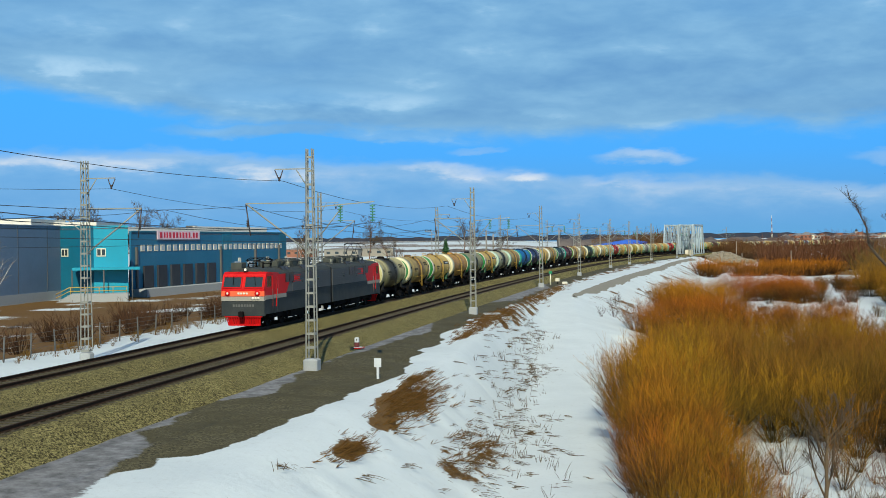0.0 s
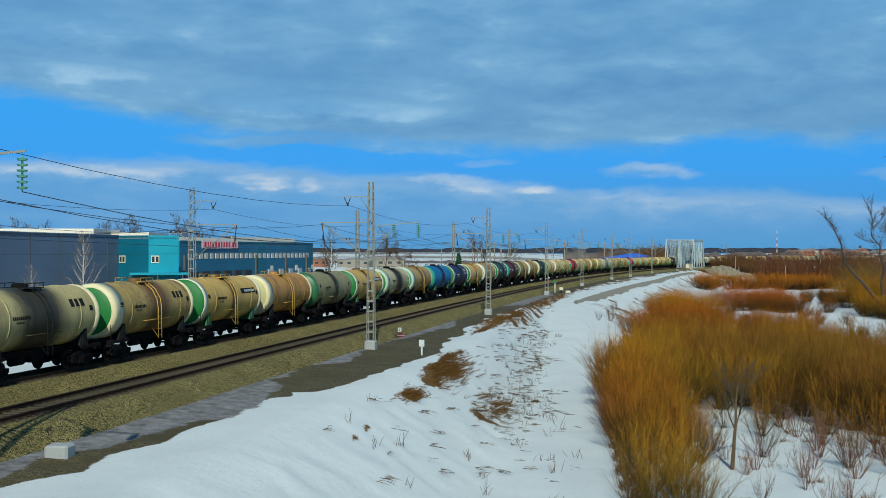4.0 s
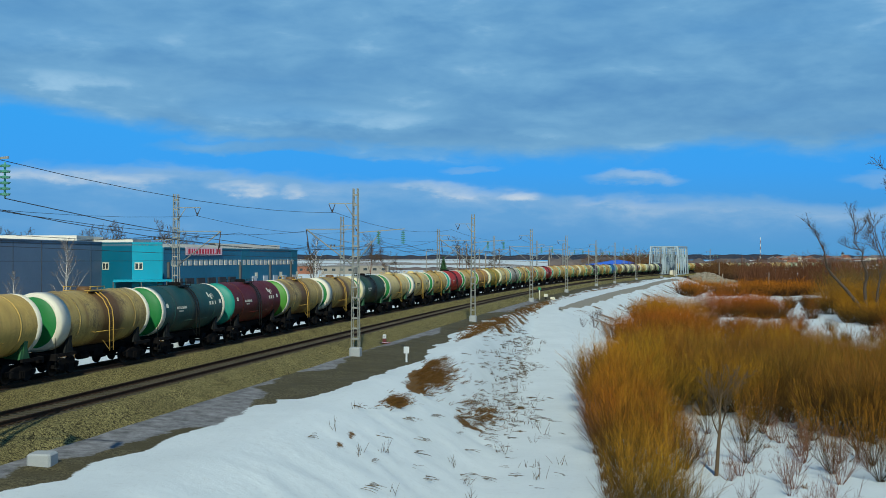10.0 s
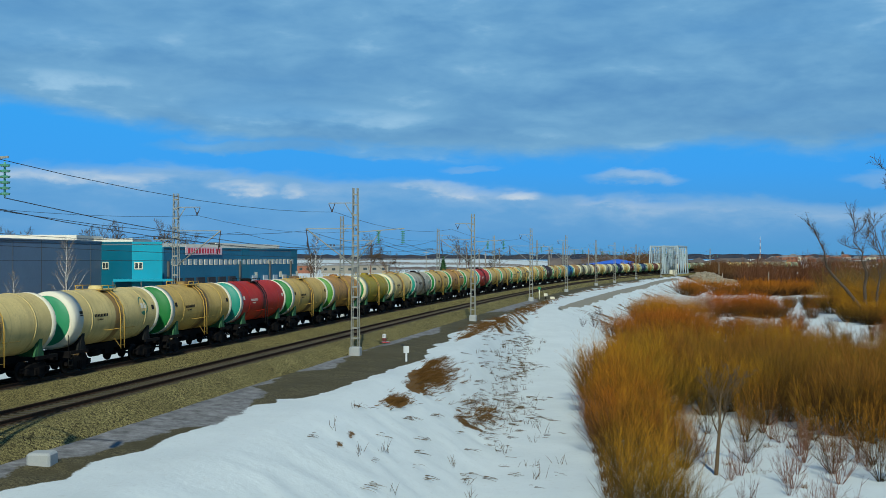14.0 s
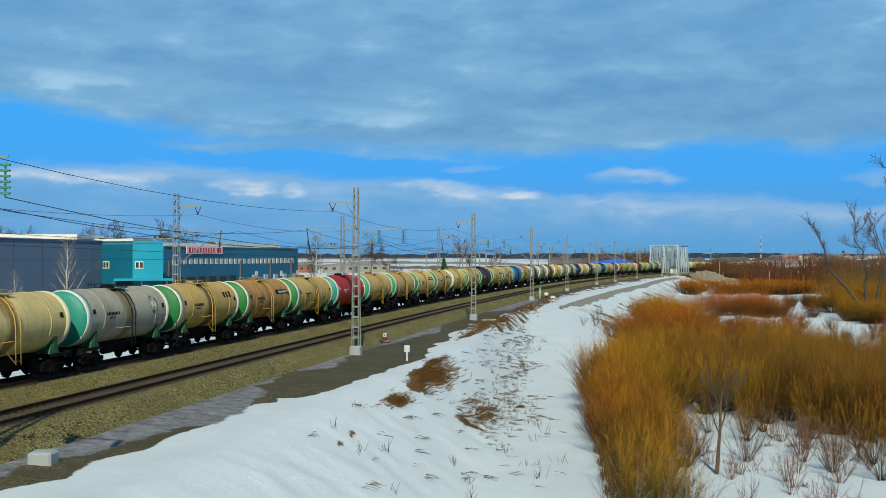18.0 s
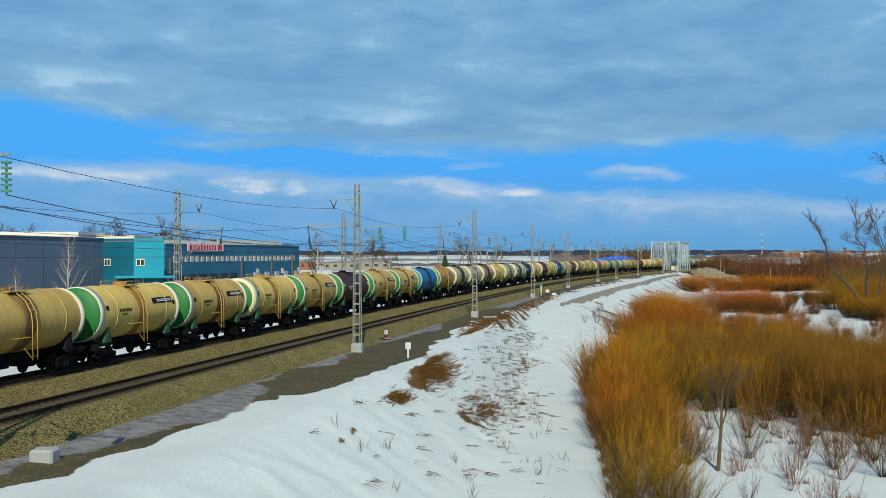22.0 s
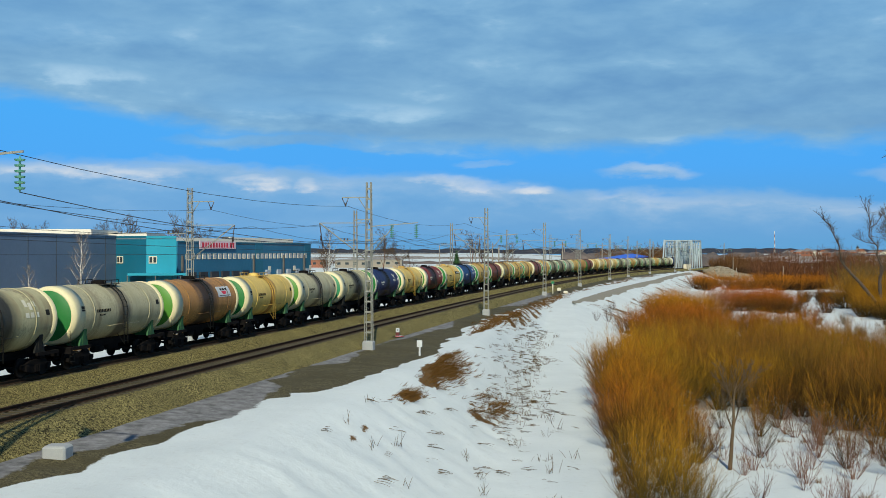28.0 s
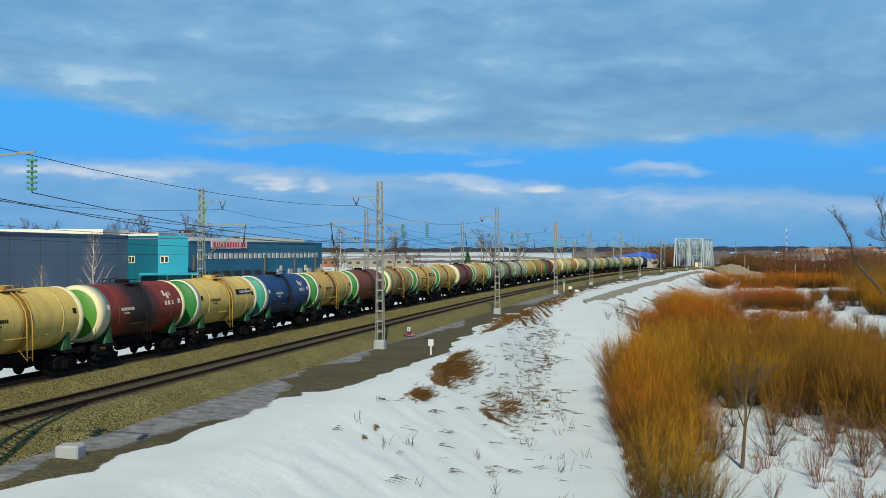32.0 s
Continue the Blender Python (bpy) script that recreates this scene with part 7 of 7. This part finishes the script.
    tagged(part("dead_grass", me, MAT["dry_grass"]), "flattened dead brown grass on bare patches", "grass", kind="stuff")


slope_weeds()


MAT["pale_twig"] = paint("birch_twig", (0.20, 0.17, 0.15), 0.85)
MAT["twig"] = paint("twig_brown", (0.10, 0.065, 0.032), 0.85)


def build_trees():
    rng = random.Random(33)
    T = [tree_mesh(i, 1.0, 0.013, 4, 0.45, twig=0.0017) for i in range(200, 203)]

    def tree(x, y, h, me, mat, label, z=None, crown=None):
        zz = z_here(x, y)[0] if z is None else z
        t = thing("bare_tree", label, "tree", "", pose(x, y, zz - 0.1, 0, 0, rng.uniform(0, 360)) @ Matrix.Scale(h, 4))
        for me_part, m2 in zip(me, (mat, crown or MAT["twig"])):
            if not me_part.materials:
                me_part.materials.append(m2)
            ob = new(me_part.name.split(".")[0], me_part)
            ob.parent = t
            ob.material_slots[0].link = "OBJECT"
            ob.material_slots[0].material = m2
    tree(14.3, 59.6, 5.2, tree_mesh(206, 1.0, 0.024, 4, 0.40, twig=0.0016), MAT["twig"], "small leafless tree standing in snow")
    # the crooked dead willow: two long limbs from one foot
    m = Mesh()

    def limb(pts, r0, r1, twigs, seed):
        q = random.Random(seed)
        n = len(pts)
        m.tube(pts, [r1 + (r0 - r1) * (1 - i / (n - 1)) ** 1.4 for i in range(n)], 7, False)
        for _ in range(twigs):
            k = q.randint(max(n // 3, 1), n - 1)
            b = Vector(pts[k - 1]).lerp(Vector(pts[k]), q.random())
            d = (b - Vector(pts[k - 1])).normalized()
            d = (d + Vector((q.uniform(-1, 1), q.uniform(-1, 1), q.uniform(-0.1, 0.9))) * 0.8).normalized()
            L = q.uniform(0.8, 2.6)
            e1 = b + d * L * 0.5 + Vector((0, 0, 0.1))
            e2 = e1 + (d + Vector((q.uniform(-1, 1), q.uniform(-1, 1), 0.6)) * 0.5).normalized() * L * 0.6
            m.tube([b, e1, e2], [0.045, 0.030, 0.012], 4, False)
            for _ in range(9):
                f = e1.lerp(e2, q.random())
                m.tube([f, f + Vector((q.uniform(-1, 1), q.uniform(-1, 1), q.uniform(0.0, 1.0))) * q.uniform(0.4, 1.2)], [0.020, 0.009], 3, False)
    limb([(-0.3, 0, 0), (-1.0, 0, 2.9), (-3.5, 0.3, 6.1), (-5.6, 0.5, 8.4), (-6.9, 0.2, 10.0), (-7.4, 0, 12.8), (-8.4, 0, 14.8), (-9.1, -0.2, 16.3), (-10.3, 0, 17.5)], 0.40, 0.03, 46, 1)
    limb([(0, 0, 0), (0, 0.2, 2.6), (-0.2, 0.3, 6.4), (0.2, 0.2, 8.9), (-0.8, 0, 11.1), (-0.6, 0, 12.5), (-2.2, 0, 14.3), (-1.8, 0.2, 16.8), (-2.7, 0, 19.3)], 0.40, 0.03, 40, 2)
    limb([(1.7, 0, 0), (1.9, 0, 5.4), (2.6, 0.1, 9.1)], 0.40, 0.10, 14, 3)
    limb([(-1.2, 0, 13.1), (-2.6, 0.2, 13.3), (-4.5, 0, 14.1)], 0.10, 0.04, 8, 4)
    limb([(-2.0, 0, 15.8), (-0.8, 0.2, 16.6), (0.2, 0, 18.2)], 0.10, 0.04, 8, 5)
    plant("dead_willow_tree", m.data("dead_willow_tree"), MAT["dead_bark"], (74.4, 200.0, -5.5), 0, 1.0, "bare crooked dead willow with two long limbs", "tree", "")
    tree(79.8, 204.0, 25.0, T[1], MAT["bark"], "tall bare tree beside the thicket")
    birch = birch_mesh(220)
    tree(-39.8, 121.0, 10.0, birch, MAT["birch"], "white-barked bare birch beside the warehouse", crown=MAT["pale_twig"])
    tree(-45.0, 120.0, 6.5, birch_mesh(223), MAT["birch"], "slim bare birch beside the warehouse", crown=MAT["pale_twig"])
    tree(-26.5, 240.0, 13.0, birch, MAT["birch"], "bare birch beyond the warehouse")
    for x, y, h in ((-21, 330, 13), (-16, 345, 12), (6, 420, 14), (11, 430, 13), (24, 520, 14), (-34, 300, 9), (-30, 268, 9), (-12, 300, 8), *[(-112 + 3.1 * i, 250 + 6 * math.sin(i * 2.3), 13.2 + 0.9 * math.sin(i * 1.7)) for i in range(18)]):
        tree(x, y, h, rng.choice(T), MAT["bark_red"], "bare reddish tree in the distance")
    m = Mesh()
    for i in range(16):
        z = 0.4 + i * 0.36
        q = 1.9 * (1 - i / 16.5)
        for k in range(14):
            a = k * math.tau / 14 + i * 0.7
            L = q * rng.uniform(0.8, 1.1)
            p = Vector((math.cos(a), math.sin(a), 0))
            side = Vector((-math.sin(a), math.cos(a), 0)) * (0.16 + L * 0.12)
            b = Vector((0, 0, z + 0.35))
            e = p * L + Vector((0, 0, z - 0.15))
            mid = p * L * 0.6 + Vector((0, 0, z + 0.02))
            m.add([b, mid - side, e, mid + side, mid + Vector((0, 0, 0.16))], [(0, 1, 4), (0, 4, 3), (1, 2, 4), (4, 2, 3)])
    m.tube([(0, 0, 0), (0, 0, 6.3)], [0.12, 0.02], 6, False)
    plant("fir_tree", m.data("fir_tree"), MAT["fir"], (0.3, 262.0, -1.5), 0, 1.32, "small dark green fir tree", "tree", "")


build_trees()


# ---------------------------------------------------------------- distance
def wood_strip(name, pts, height, mat, label, seed, rough=0.5, step=6.0):
    """A far belt of trees: an uneven thick hedge along a run of plan points."""
    rng = random.Random(seed)
    m = Mesh()
    k = 0
    run = []
    for (x0, y0, z0), (x1, y1, z1) in zip(pts[:-1], pts[1:]):
        n = max(int(math.hypot(x1 - x0, y1 - y0) / step), 1)
        run += [(x0 + (x1 - x0) * i / n, y0 + (y1 - y0) * i / n, z0 + (z1 - z0) * i / n) for i in range(n)]
    run.append(pts[-1])
    for i, (x, y, z) in enumerate(run):
        h = height * (1 - rough * rng.random())
        m.v += [(x, y - step * 1.5, z - 2), (x, y - step * 0.6, z + h * 0.8), (x + rng.uniform(-1, 1), y, z + h), (x, y + step, z - 2)]
        if i:
            a, b = 4 * (i - 1), 4 * i
            for j in range(3):
                m.f.append((a + j, b + j, b + j + 1, a + j + 1))
                m.smooth.append(False)
    tagged(part(name, m, mat), label, "woods", kind="stuff")


wood_strip("distant_woods", [(-2600, 3300, 4), (-900, 3600, 4), (300, 3700, 4), (700, 3500, 6), (1300, 3400, 4), (2600, 3000, 4)], 16, MAT["far_wood"], "dark blue-grey wooded ridge on the horizon", 1, 0.35, 22)
wood_strip("distant_woods", [(150, 1500, -5), (420, 1350, -5), (800, 1250, -5), (1100, 1100, -5)], 15, MAT["near_wood"], "bare brown woods far off", 2, 0.5, 9)
wood_strip("distant_woods", [(-500, 1100, -4), (-200, 1000, -4), (60, 900, -3), (160, 820, -3)], 3.0, MAT["near_wood"], "bare brown woods beyond the line", 3, 0.55, 7)
wood_strip("distant_woods", [(60, 640, -3), (110, 620, -3), (150, 640, -3)], 11, MAT["near_wood"], "bare reddish woods behind the bridge", 4, 0.5, 5)

# ---------------------------------------------------------------- small things by the line
def build_small_things():
    # short distance marker: a white block with a dark figure bar on a red-rimmed plinth
    t = thing("distance_marker", "short white distance marker with a red-rimmed base", "marker post", at=stand(30.6, 9.45, 0, -0.08) @ Matrix.Scale(0.78, 4))
    part("base", Mesh().lathe([(0.0, 0.0), (0.0, 0.56), (0.05, 0.56), (0.08, 0.46), (0.08, 0.0)], 18, "z"), MAT["sign_white"], t)
    part("rim", Mesh().lathe([(0.02, 0.55), (0.0, 0.62), (0.06, 0.60), (0.06, 0.54)], 18, "z"), MAT["red"], t, "red painted rim")
    part("plinth", Mesh().box((0, 0, 0.26), (0.36, 0.36, 0.40), bevel=0.05), MAT["maroon_post"], t)
    part("head", Mesh().box((0, 0, 0.66), (0.34, 0.34, 0.40), bevel=0.05), MAT["sign_white"], t, "white head block")
    part("figure_bar", Mesh().box((-0.175, 0.0, 0.66), (0.012, 0.06, 0.20)), MAT["black"], t)
    t = thing("track_sign", "white rectangular track sign on a short post", "sign", at=stand(17.5, 14.1, 0, 0.05))
    part("post", Mesh().box((0, 0, 0.35), (0.12, 0.12, 0.75), bevel=0.01), MAT["sign_white"], t)
    part("panel", Mesh().box((-0.05, 0, 0.90), (0.05, 0.38, 0.46), bevel=0.015), MAT["sign_white"], t)
    b = part("concrete_block", Mesh().box((0, 0, 0.16), (0.80, 0.80, 0.56), bevel=0.07), MAT["concrete"])
    b.matrix_basis = stand(-23.6, 10.6, 8)
    tagged(b, "old pale concrete footing block in slush", "concrete block")
    for s, d, w in ((66.5, 12.6, 1.6), (67.2, 13.9, 1.0)):
        b = part("concrete_slab", Mesh().box((0, 0, 0.12), (0.7, w, 0.3), bevel=0.05), MAT["concrete"])
        b.matrix_basis = stand(s, d, 12)
        tagged(b, "pale concrete slab beside the mast", "concrete slab")
    t = thing("signal_post", "slim white signal post with a green head", "signal", at=stand(134, 10.6))
    part("post", Mesh().tube([(0, 0, 0), (0, 0, 1.75)], 0.10, 8), MAT["white"], t)
    part("head", Mesh().box((0, 0, 1.95), (0.42, 0.5, 0.42), bevel=0.08), MAT["cap_mint"], t, "green lamp head")
    t = thing("relay_box", "small white relay cabinet on a stand", "relay box", at=stand(138, 11.2))
    part("cabinet", Mesh().box((0, 0, 0.75), (0.5, 0.6, 0.5), bevel=0.04), MAT["white"], t)
    part("stand", Mesh().box((0, 0, 0.25), (0.2, 0.2, 0.55)), MAT["dark_frame"], t)
    b = part("white_stone", Mesh().box((0, 0, 0.2), (0.6, 0.8, 0.45), bevel=0.1), MAT["white"])
    b.matrix_basis = stand(141, 12.0)
    tagged(b, "small whitewashed marker stone on gravel", "stone")
    # equipment boxes at the bridge head
    for d in (7.8, 9.4):
        b = part("equipment_cabinet", Mesh().box((0, 0, 1.3), (1.2, 1.3, 2.6), bevel=0.05), MAT["white"])
        b.matrix_basis = stand(421, d)
        tagged(b, "white equipment cabinet at the bridge head", "cabinet", "bridge cabinets")
    for s, d, h in ((433, 19.0, 6.0), (441, 20.0, 5.6), (438, 23.5, 5.2)):
        b = part("concrete_pile", Mesh().tube([(0, 0, -0.5), (0, 0, h)], 0.15, 8), MAT["pole_wood"])
        b.matrix_basis = stand(s, d)
        tagged(b, "bare concrete pile by the bridge", "pile", "concrete piles")


def build_embankment():
    """Rubble bank of the river beside the bridge."""
    rng = random.Random(12)
    m = Mesh()
    for _ in range(420):
        u, v = rng.random(), rng.random()
        x, y = 106 + 16 * u + rng.uniform(-1, 1), 470 + 14 * v
        z = -3.6 + 3.6 * v * math.sin(math.pi * min(u + 0.15, 1)) + rng.uniform(-0.3, 0.3)
        k = rng.uniform(0.4, 1.0)
        m.box((x, y, z), (1.9 * k, 1.6 * k, 0.9 * k), Matrix.Rotation(rng.uniform(0, 3), 3, "Z") @ Matrix.Rotation(rng.uniform(-0.5, 0.5), 3, "X"))
    tagged(part("rubble_bank", m, MAT["riprap"]), "beige rubble bank beside the bridge", "embankment", kind="stuff")


build_embankment()
MAT["maroon_post"] = paint("marker_dark_red", (0.12, 0.02, 0.02), 0.7)
build_small_things()


def build_fence():
    t = thing("wire_fence", "low wire-mesh fence on grey posts in snow", "fence")
    d = -9.4
    post = Mesh().tube([(0, 0, -0.3), (0, 0, 1.55)], 0.055, 6).data("post")
    post.materials.append(MAT["lgrey"])
    for i in range(58):
        s = -22 + i * 2.9
        p, a = on_line(s, d)
        ob = new("post", post)
        ob.parent = t
        ob.matrix_basis = pose(p.x, p.y, ground_at(s, d), random.uniform(-3, 3), random.uniform(-3, 3), 0)
    for z in (0.25, 0.55, 0.85, 1.15, 1.45):
        m = Mesh()
        m.tube([on_line(-22 + i * 5.8, d)[0] + Vector((0, 0, ground_at(-22 + i * 5.8, d) + z + 0.000727 * max(-22 + i * 5.8, 0))) for i in range(29)], 0.012, 3, False)
        part("fence_wire", m, MAT["lgrey"], t)


build_fence()


def house(name, label, x, y, z, w, l, h, roof_h, wall, roof, turn=0.0, windows=3):
    t = thing(name, label, "house", "", pose(x, y, z, 0, 0, turn))
    part("wall", Mesh().box((0, 0, h / 2 - 0.5), (w, l, h + 1.0)), MAT[wall], t)
    m = Mesh().prism([(-w / 2 - 0.4, h), (w / 2 + 0.4, h), (0, h + roof_h)], -l / 2 - 0.4, l / 2 + 0.4, "y")
    part("roof", m, MAT[roof], t)
    for i in range(windows):
        u = -w / 2 + w * (i + 0.5) / windows
        part("window", Mesh().box((u, -l / 2 - 0.03, h * 0.55), (w / windows * 0.42, 0.08, h * 0.3)), MAT["glass"], t)
    return t


def build_far_buildings():
    rng = random.Random(55)
    # long shed with a bright blue roof behind the train
    house("shed", "long low shed with a bright blue roof", 92, 600, -2.5, 40, 14, 4.6, 3.4, "plaster", "blue_roof", 0, 7)
    house("shed", "pale low shed beyond the warehouse", -26.5, 252, -2.0, 7, 6, 2.2, 0.5, "plaster", "white", 12, 1)
    house("shed", "pale low shed beside a wall", -12, 300, -2.0, 9, 6, 2.0, 0.5, "plaster", "grey_roof", 8, 2)
    # pale yard wall in panels
    t = thing("yard_wall", "long pale concrete panel wall", "wall")
    for i in range(26):
        a = Vector((-29 + i * 1.55, 262 + i * 3.1, 0))
        m = Mesh().box((0, 0, 0.4), (3.35, 0.16, 2.6), bevel=0.03)
        part("panel", m, MAT["plaster"], t, at=pose(a.x, a.y, -1.6, 0, 0, 63.4))
    names = ("white-walled village house with a grey roof", "brick village house with a grey roof", "plastered village house with a reddish roof")
    for i in range(34):
        y = rng.uniform(1300, 1700)
        x = y * rng.uniform(0.29, 0.42)
        k = rng.randint(0, 2)
        house("village_house", names[k], x, y, 3.0 + rng.uniform(-1.5, 0.5), rng.uniform(8, 15), 9, rng.uniform(3, 5.5), rng.uniform(2, 4), ("white", "brick_red", "plaster")[k], ("grey_roof", "grey_roof", "brick_red")[k], rng.uniform(-25, 25), 3)
    for i in range(10):
        y = rng.uniform(620, 800)
        x = y * rng.uniform(-0.22, -0.06)
        house("far_shed", "low grey-roofed shed in the distance", x, y, -3.0, rng.uniform(10, 26), 10, rng.uniform(3, 5), rng.uniform(1, 2.5), rng.choice(("plaster", "brick_red", "pole_wood")), "grey_roof", rng.uniform(-15, 15), 4)
    # radio mast: red and white lattice
    t = thing("radio_mast", "slender red and white lattice radio mast", "radio mast", at=pose(558, 2000, 0))
    for i in range(8):
        w0, w1 = 2.0 - i * 0.22, 2.0 - (i + 1) * 0.22
        m = Mesh()
        for a, b in ((-1, -1), (1, -1), (1, 1), (-1, 1)):
            m.beam((a * w0 / 2, b * w0 / 2, i * 5.5), (a * w1 / 2, b * w1 / 2, i * 5.5 + 5.5), 0.2)
        m.beam((-w0 / 2, -w0 / 2, i * 5.5), (w1 / 2, -w1 / 2, i * 5.5 + 5.5), 0.2)
        m.beam((w0 / 2, -w0 / 2, i * 5.5), (-w1 / 2, -w1 / 2, i * 5.5 + 5.5), 0.2)
        part("mast_section", m, MAT["brick_red"] if i % 2 == 0 else MAT["white"], t)
    # church tower with a dark dome
    t = thing("church", "white church with a small dark dome", "church", at=pose(562, 1600, 4) @ Matrix.Scale(0.7, 4))
    part("nave", Mesh().box((6, 0, 3), (12, 9, 7)), MAT["white"], t)
    part("tower", Mesh().box((0, 0, 6), (5, 5, 12), bevel=0.2), MAT["plaster"], t)
    part("dome", Mesh().lathe([(12, 2.6), (13, 3.0), (14.5, 2.6), (16, 1.2), (17.5, 0.25), (19, 0.0)], 14, "z"), MAT["dock"], t)
    # bare concrete poles on the flat
    for i in range(11):
        y = rng.uniform(380, 560)
        x = y * rng.uniform(0.225, 0.33)
        b = part("concrete_pole", Mesh().tube([(0, 0, -0.5), (0, 0, rng.uniform(6, 10))], [0.2, 0.12], 7), MAT["pole_wood"])
        b.matrix_basis = pose(x, y, z_here(x, y)[0])
        tagged(b, "grey concrete utility pole on the flat", "pole", "utility poles")
    for i in range(14):
        y = rng.uniform(420, 900)
        x = y * rng.uniform(-0.02, 0.17)
        h = rng.uniform(12, 17)
        t = thing("power_pole", "tall thin power-line pole with a crossarm", "pole", "power poles", pose(x, y, -3.0))
        part("pole", Mesh().tube([(0, 0, 0), (0, 0, h)], [0.3, 0.18], 6), MAT["pole_wood"], t)
        part("crossarm", Mesh().beam((-1.6, 0, h - 1.2), (1.6, 0, h - 1.2), 0.16), MAT["pole_wood"], t)


build_far_buildings()


def build_yard():
    """Entrance steps, yard lamps and clutter before the warehouse."""
    t = thing("entrance_steps", "concrete entrance landing with yellow railings", "steps", at=pose(-46.5, 174.6, -1.9, 0, 0, 14))
    part("landing", Mesh().box((0, 0, 0.55), (7.5, 3.2, 1.1), bevel=0.04), MAT["concrete"], t)
    for i in range(5):
        part("step", Mesh().box((-4.0 - i * 0.34, 0, 0.45 - i * 0.11), (0.36, 2.2, 0.9 - i * 0.2)), MAT["concrete"], t)
    for z in (1.5, 2.0):
        part("railing", Mesh().tube([(-5.6, -1.1, z - 0.9), (-3.8, -1.5, z), (3.7, -1.5, z)], 0.06, 6), MAT["yellow"], t, "yellow tubular railing")
    for x in (-3.7, -1.8, 0.0, 1.8, 3.6):
        part("baluster", Mesh().tube([(x, -1.5, 1.1), (x, -1.5, 2.0)], 0.05, 6), MAT["yellow"], t)
    for s, d in ((118, -24), (150, -27)):
        t = thing("yard_lamp", "slim grey yard lamp on a tall pole", "street lamp", "yard lamps", stand(s, d))
        part("pole", Mesh().tube([(0, 0, 0), (0, 0, 7.5)], [0.11, 0.06], 8), MAT["lgrey"], t)
        part("arm", Mesh().tube([(0, 0, 7.4), (0, -0.7, 7.8), (0, -1.3, 7.8)], 0.04, 6), MAT["lgrey"], t)
        part("head", Mesh().box((0, -1.5, 7.78), (0.22, 0.6, 0.12), bevel=0.03), MAT["lgrey"], t)


build_yard()

# ---------------------------------------------------------------- sleepers
lay_sleepers(TRACKS[0], 0.0)
lay_sleepers(TRACKS[1], GAP)

# ---------------------------------------------------------------- what moves
SPEED = 20.7
FRONT_AT_START = 35.25


def motions():
    def keyed(ob, offset):
        walk(ob, [(float(i), rail_pose(FRONT_AT_START - SPEED * i + offset)) for i in range(33)])

    def rolling(wheelsets, x, radius):
        """All wheelsets of one kind turn alike: the first is keyed, the others share its keys."""
        turn = -math.degrees(SPEED / FPS / radius)
        walk(wheelsets[0], [(k / FPS, pose(x, 0, radius, 0, 0, 0) @ Matrix.Rotation(radians(turn * k), 4, "Y")) for k in range(32 * FPS + 1)])
        keys = wheelsets[0].animation_data
        for w in wheelsets[1:]:
            w.rotation_mode = "QUATERNION"
            w.animation_data_create()
            w.animation_data.action = keys.action
            w.animation_data.action_slot = keys.action_slot

    keyed(ENGINE, ENGINE_L / 2)
    for i, w in enumerate(WAGONS):
        keyed(w, ENGINE_L + WAGON * (i + 0.5))
    rolling(WHEELS[0], -0.925, 0.478)
    rolling(WHEELS[1], 0.925, 0.478)
    rolling(BIG_WHEELS[0], -1.5, 0.625)
    rolling(BIG_WHEELS[1], 1.5, 0.625)


motions()
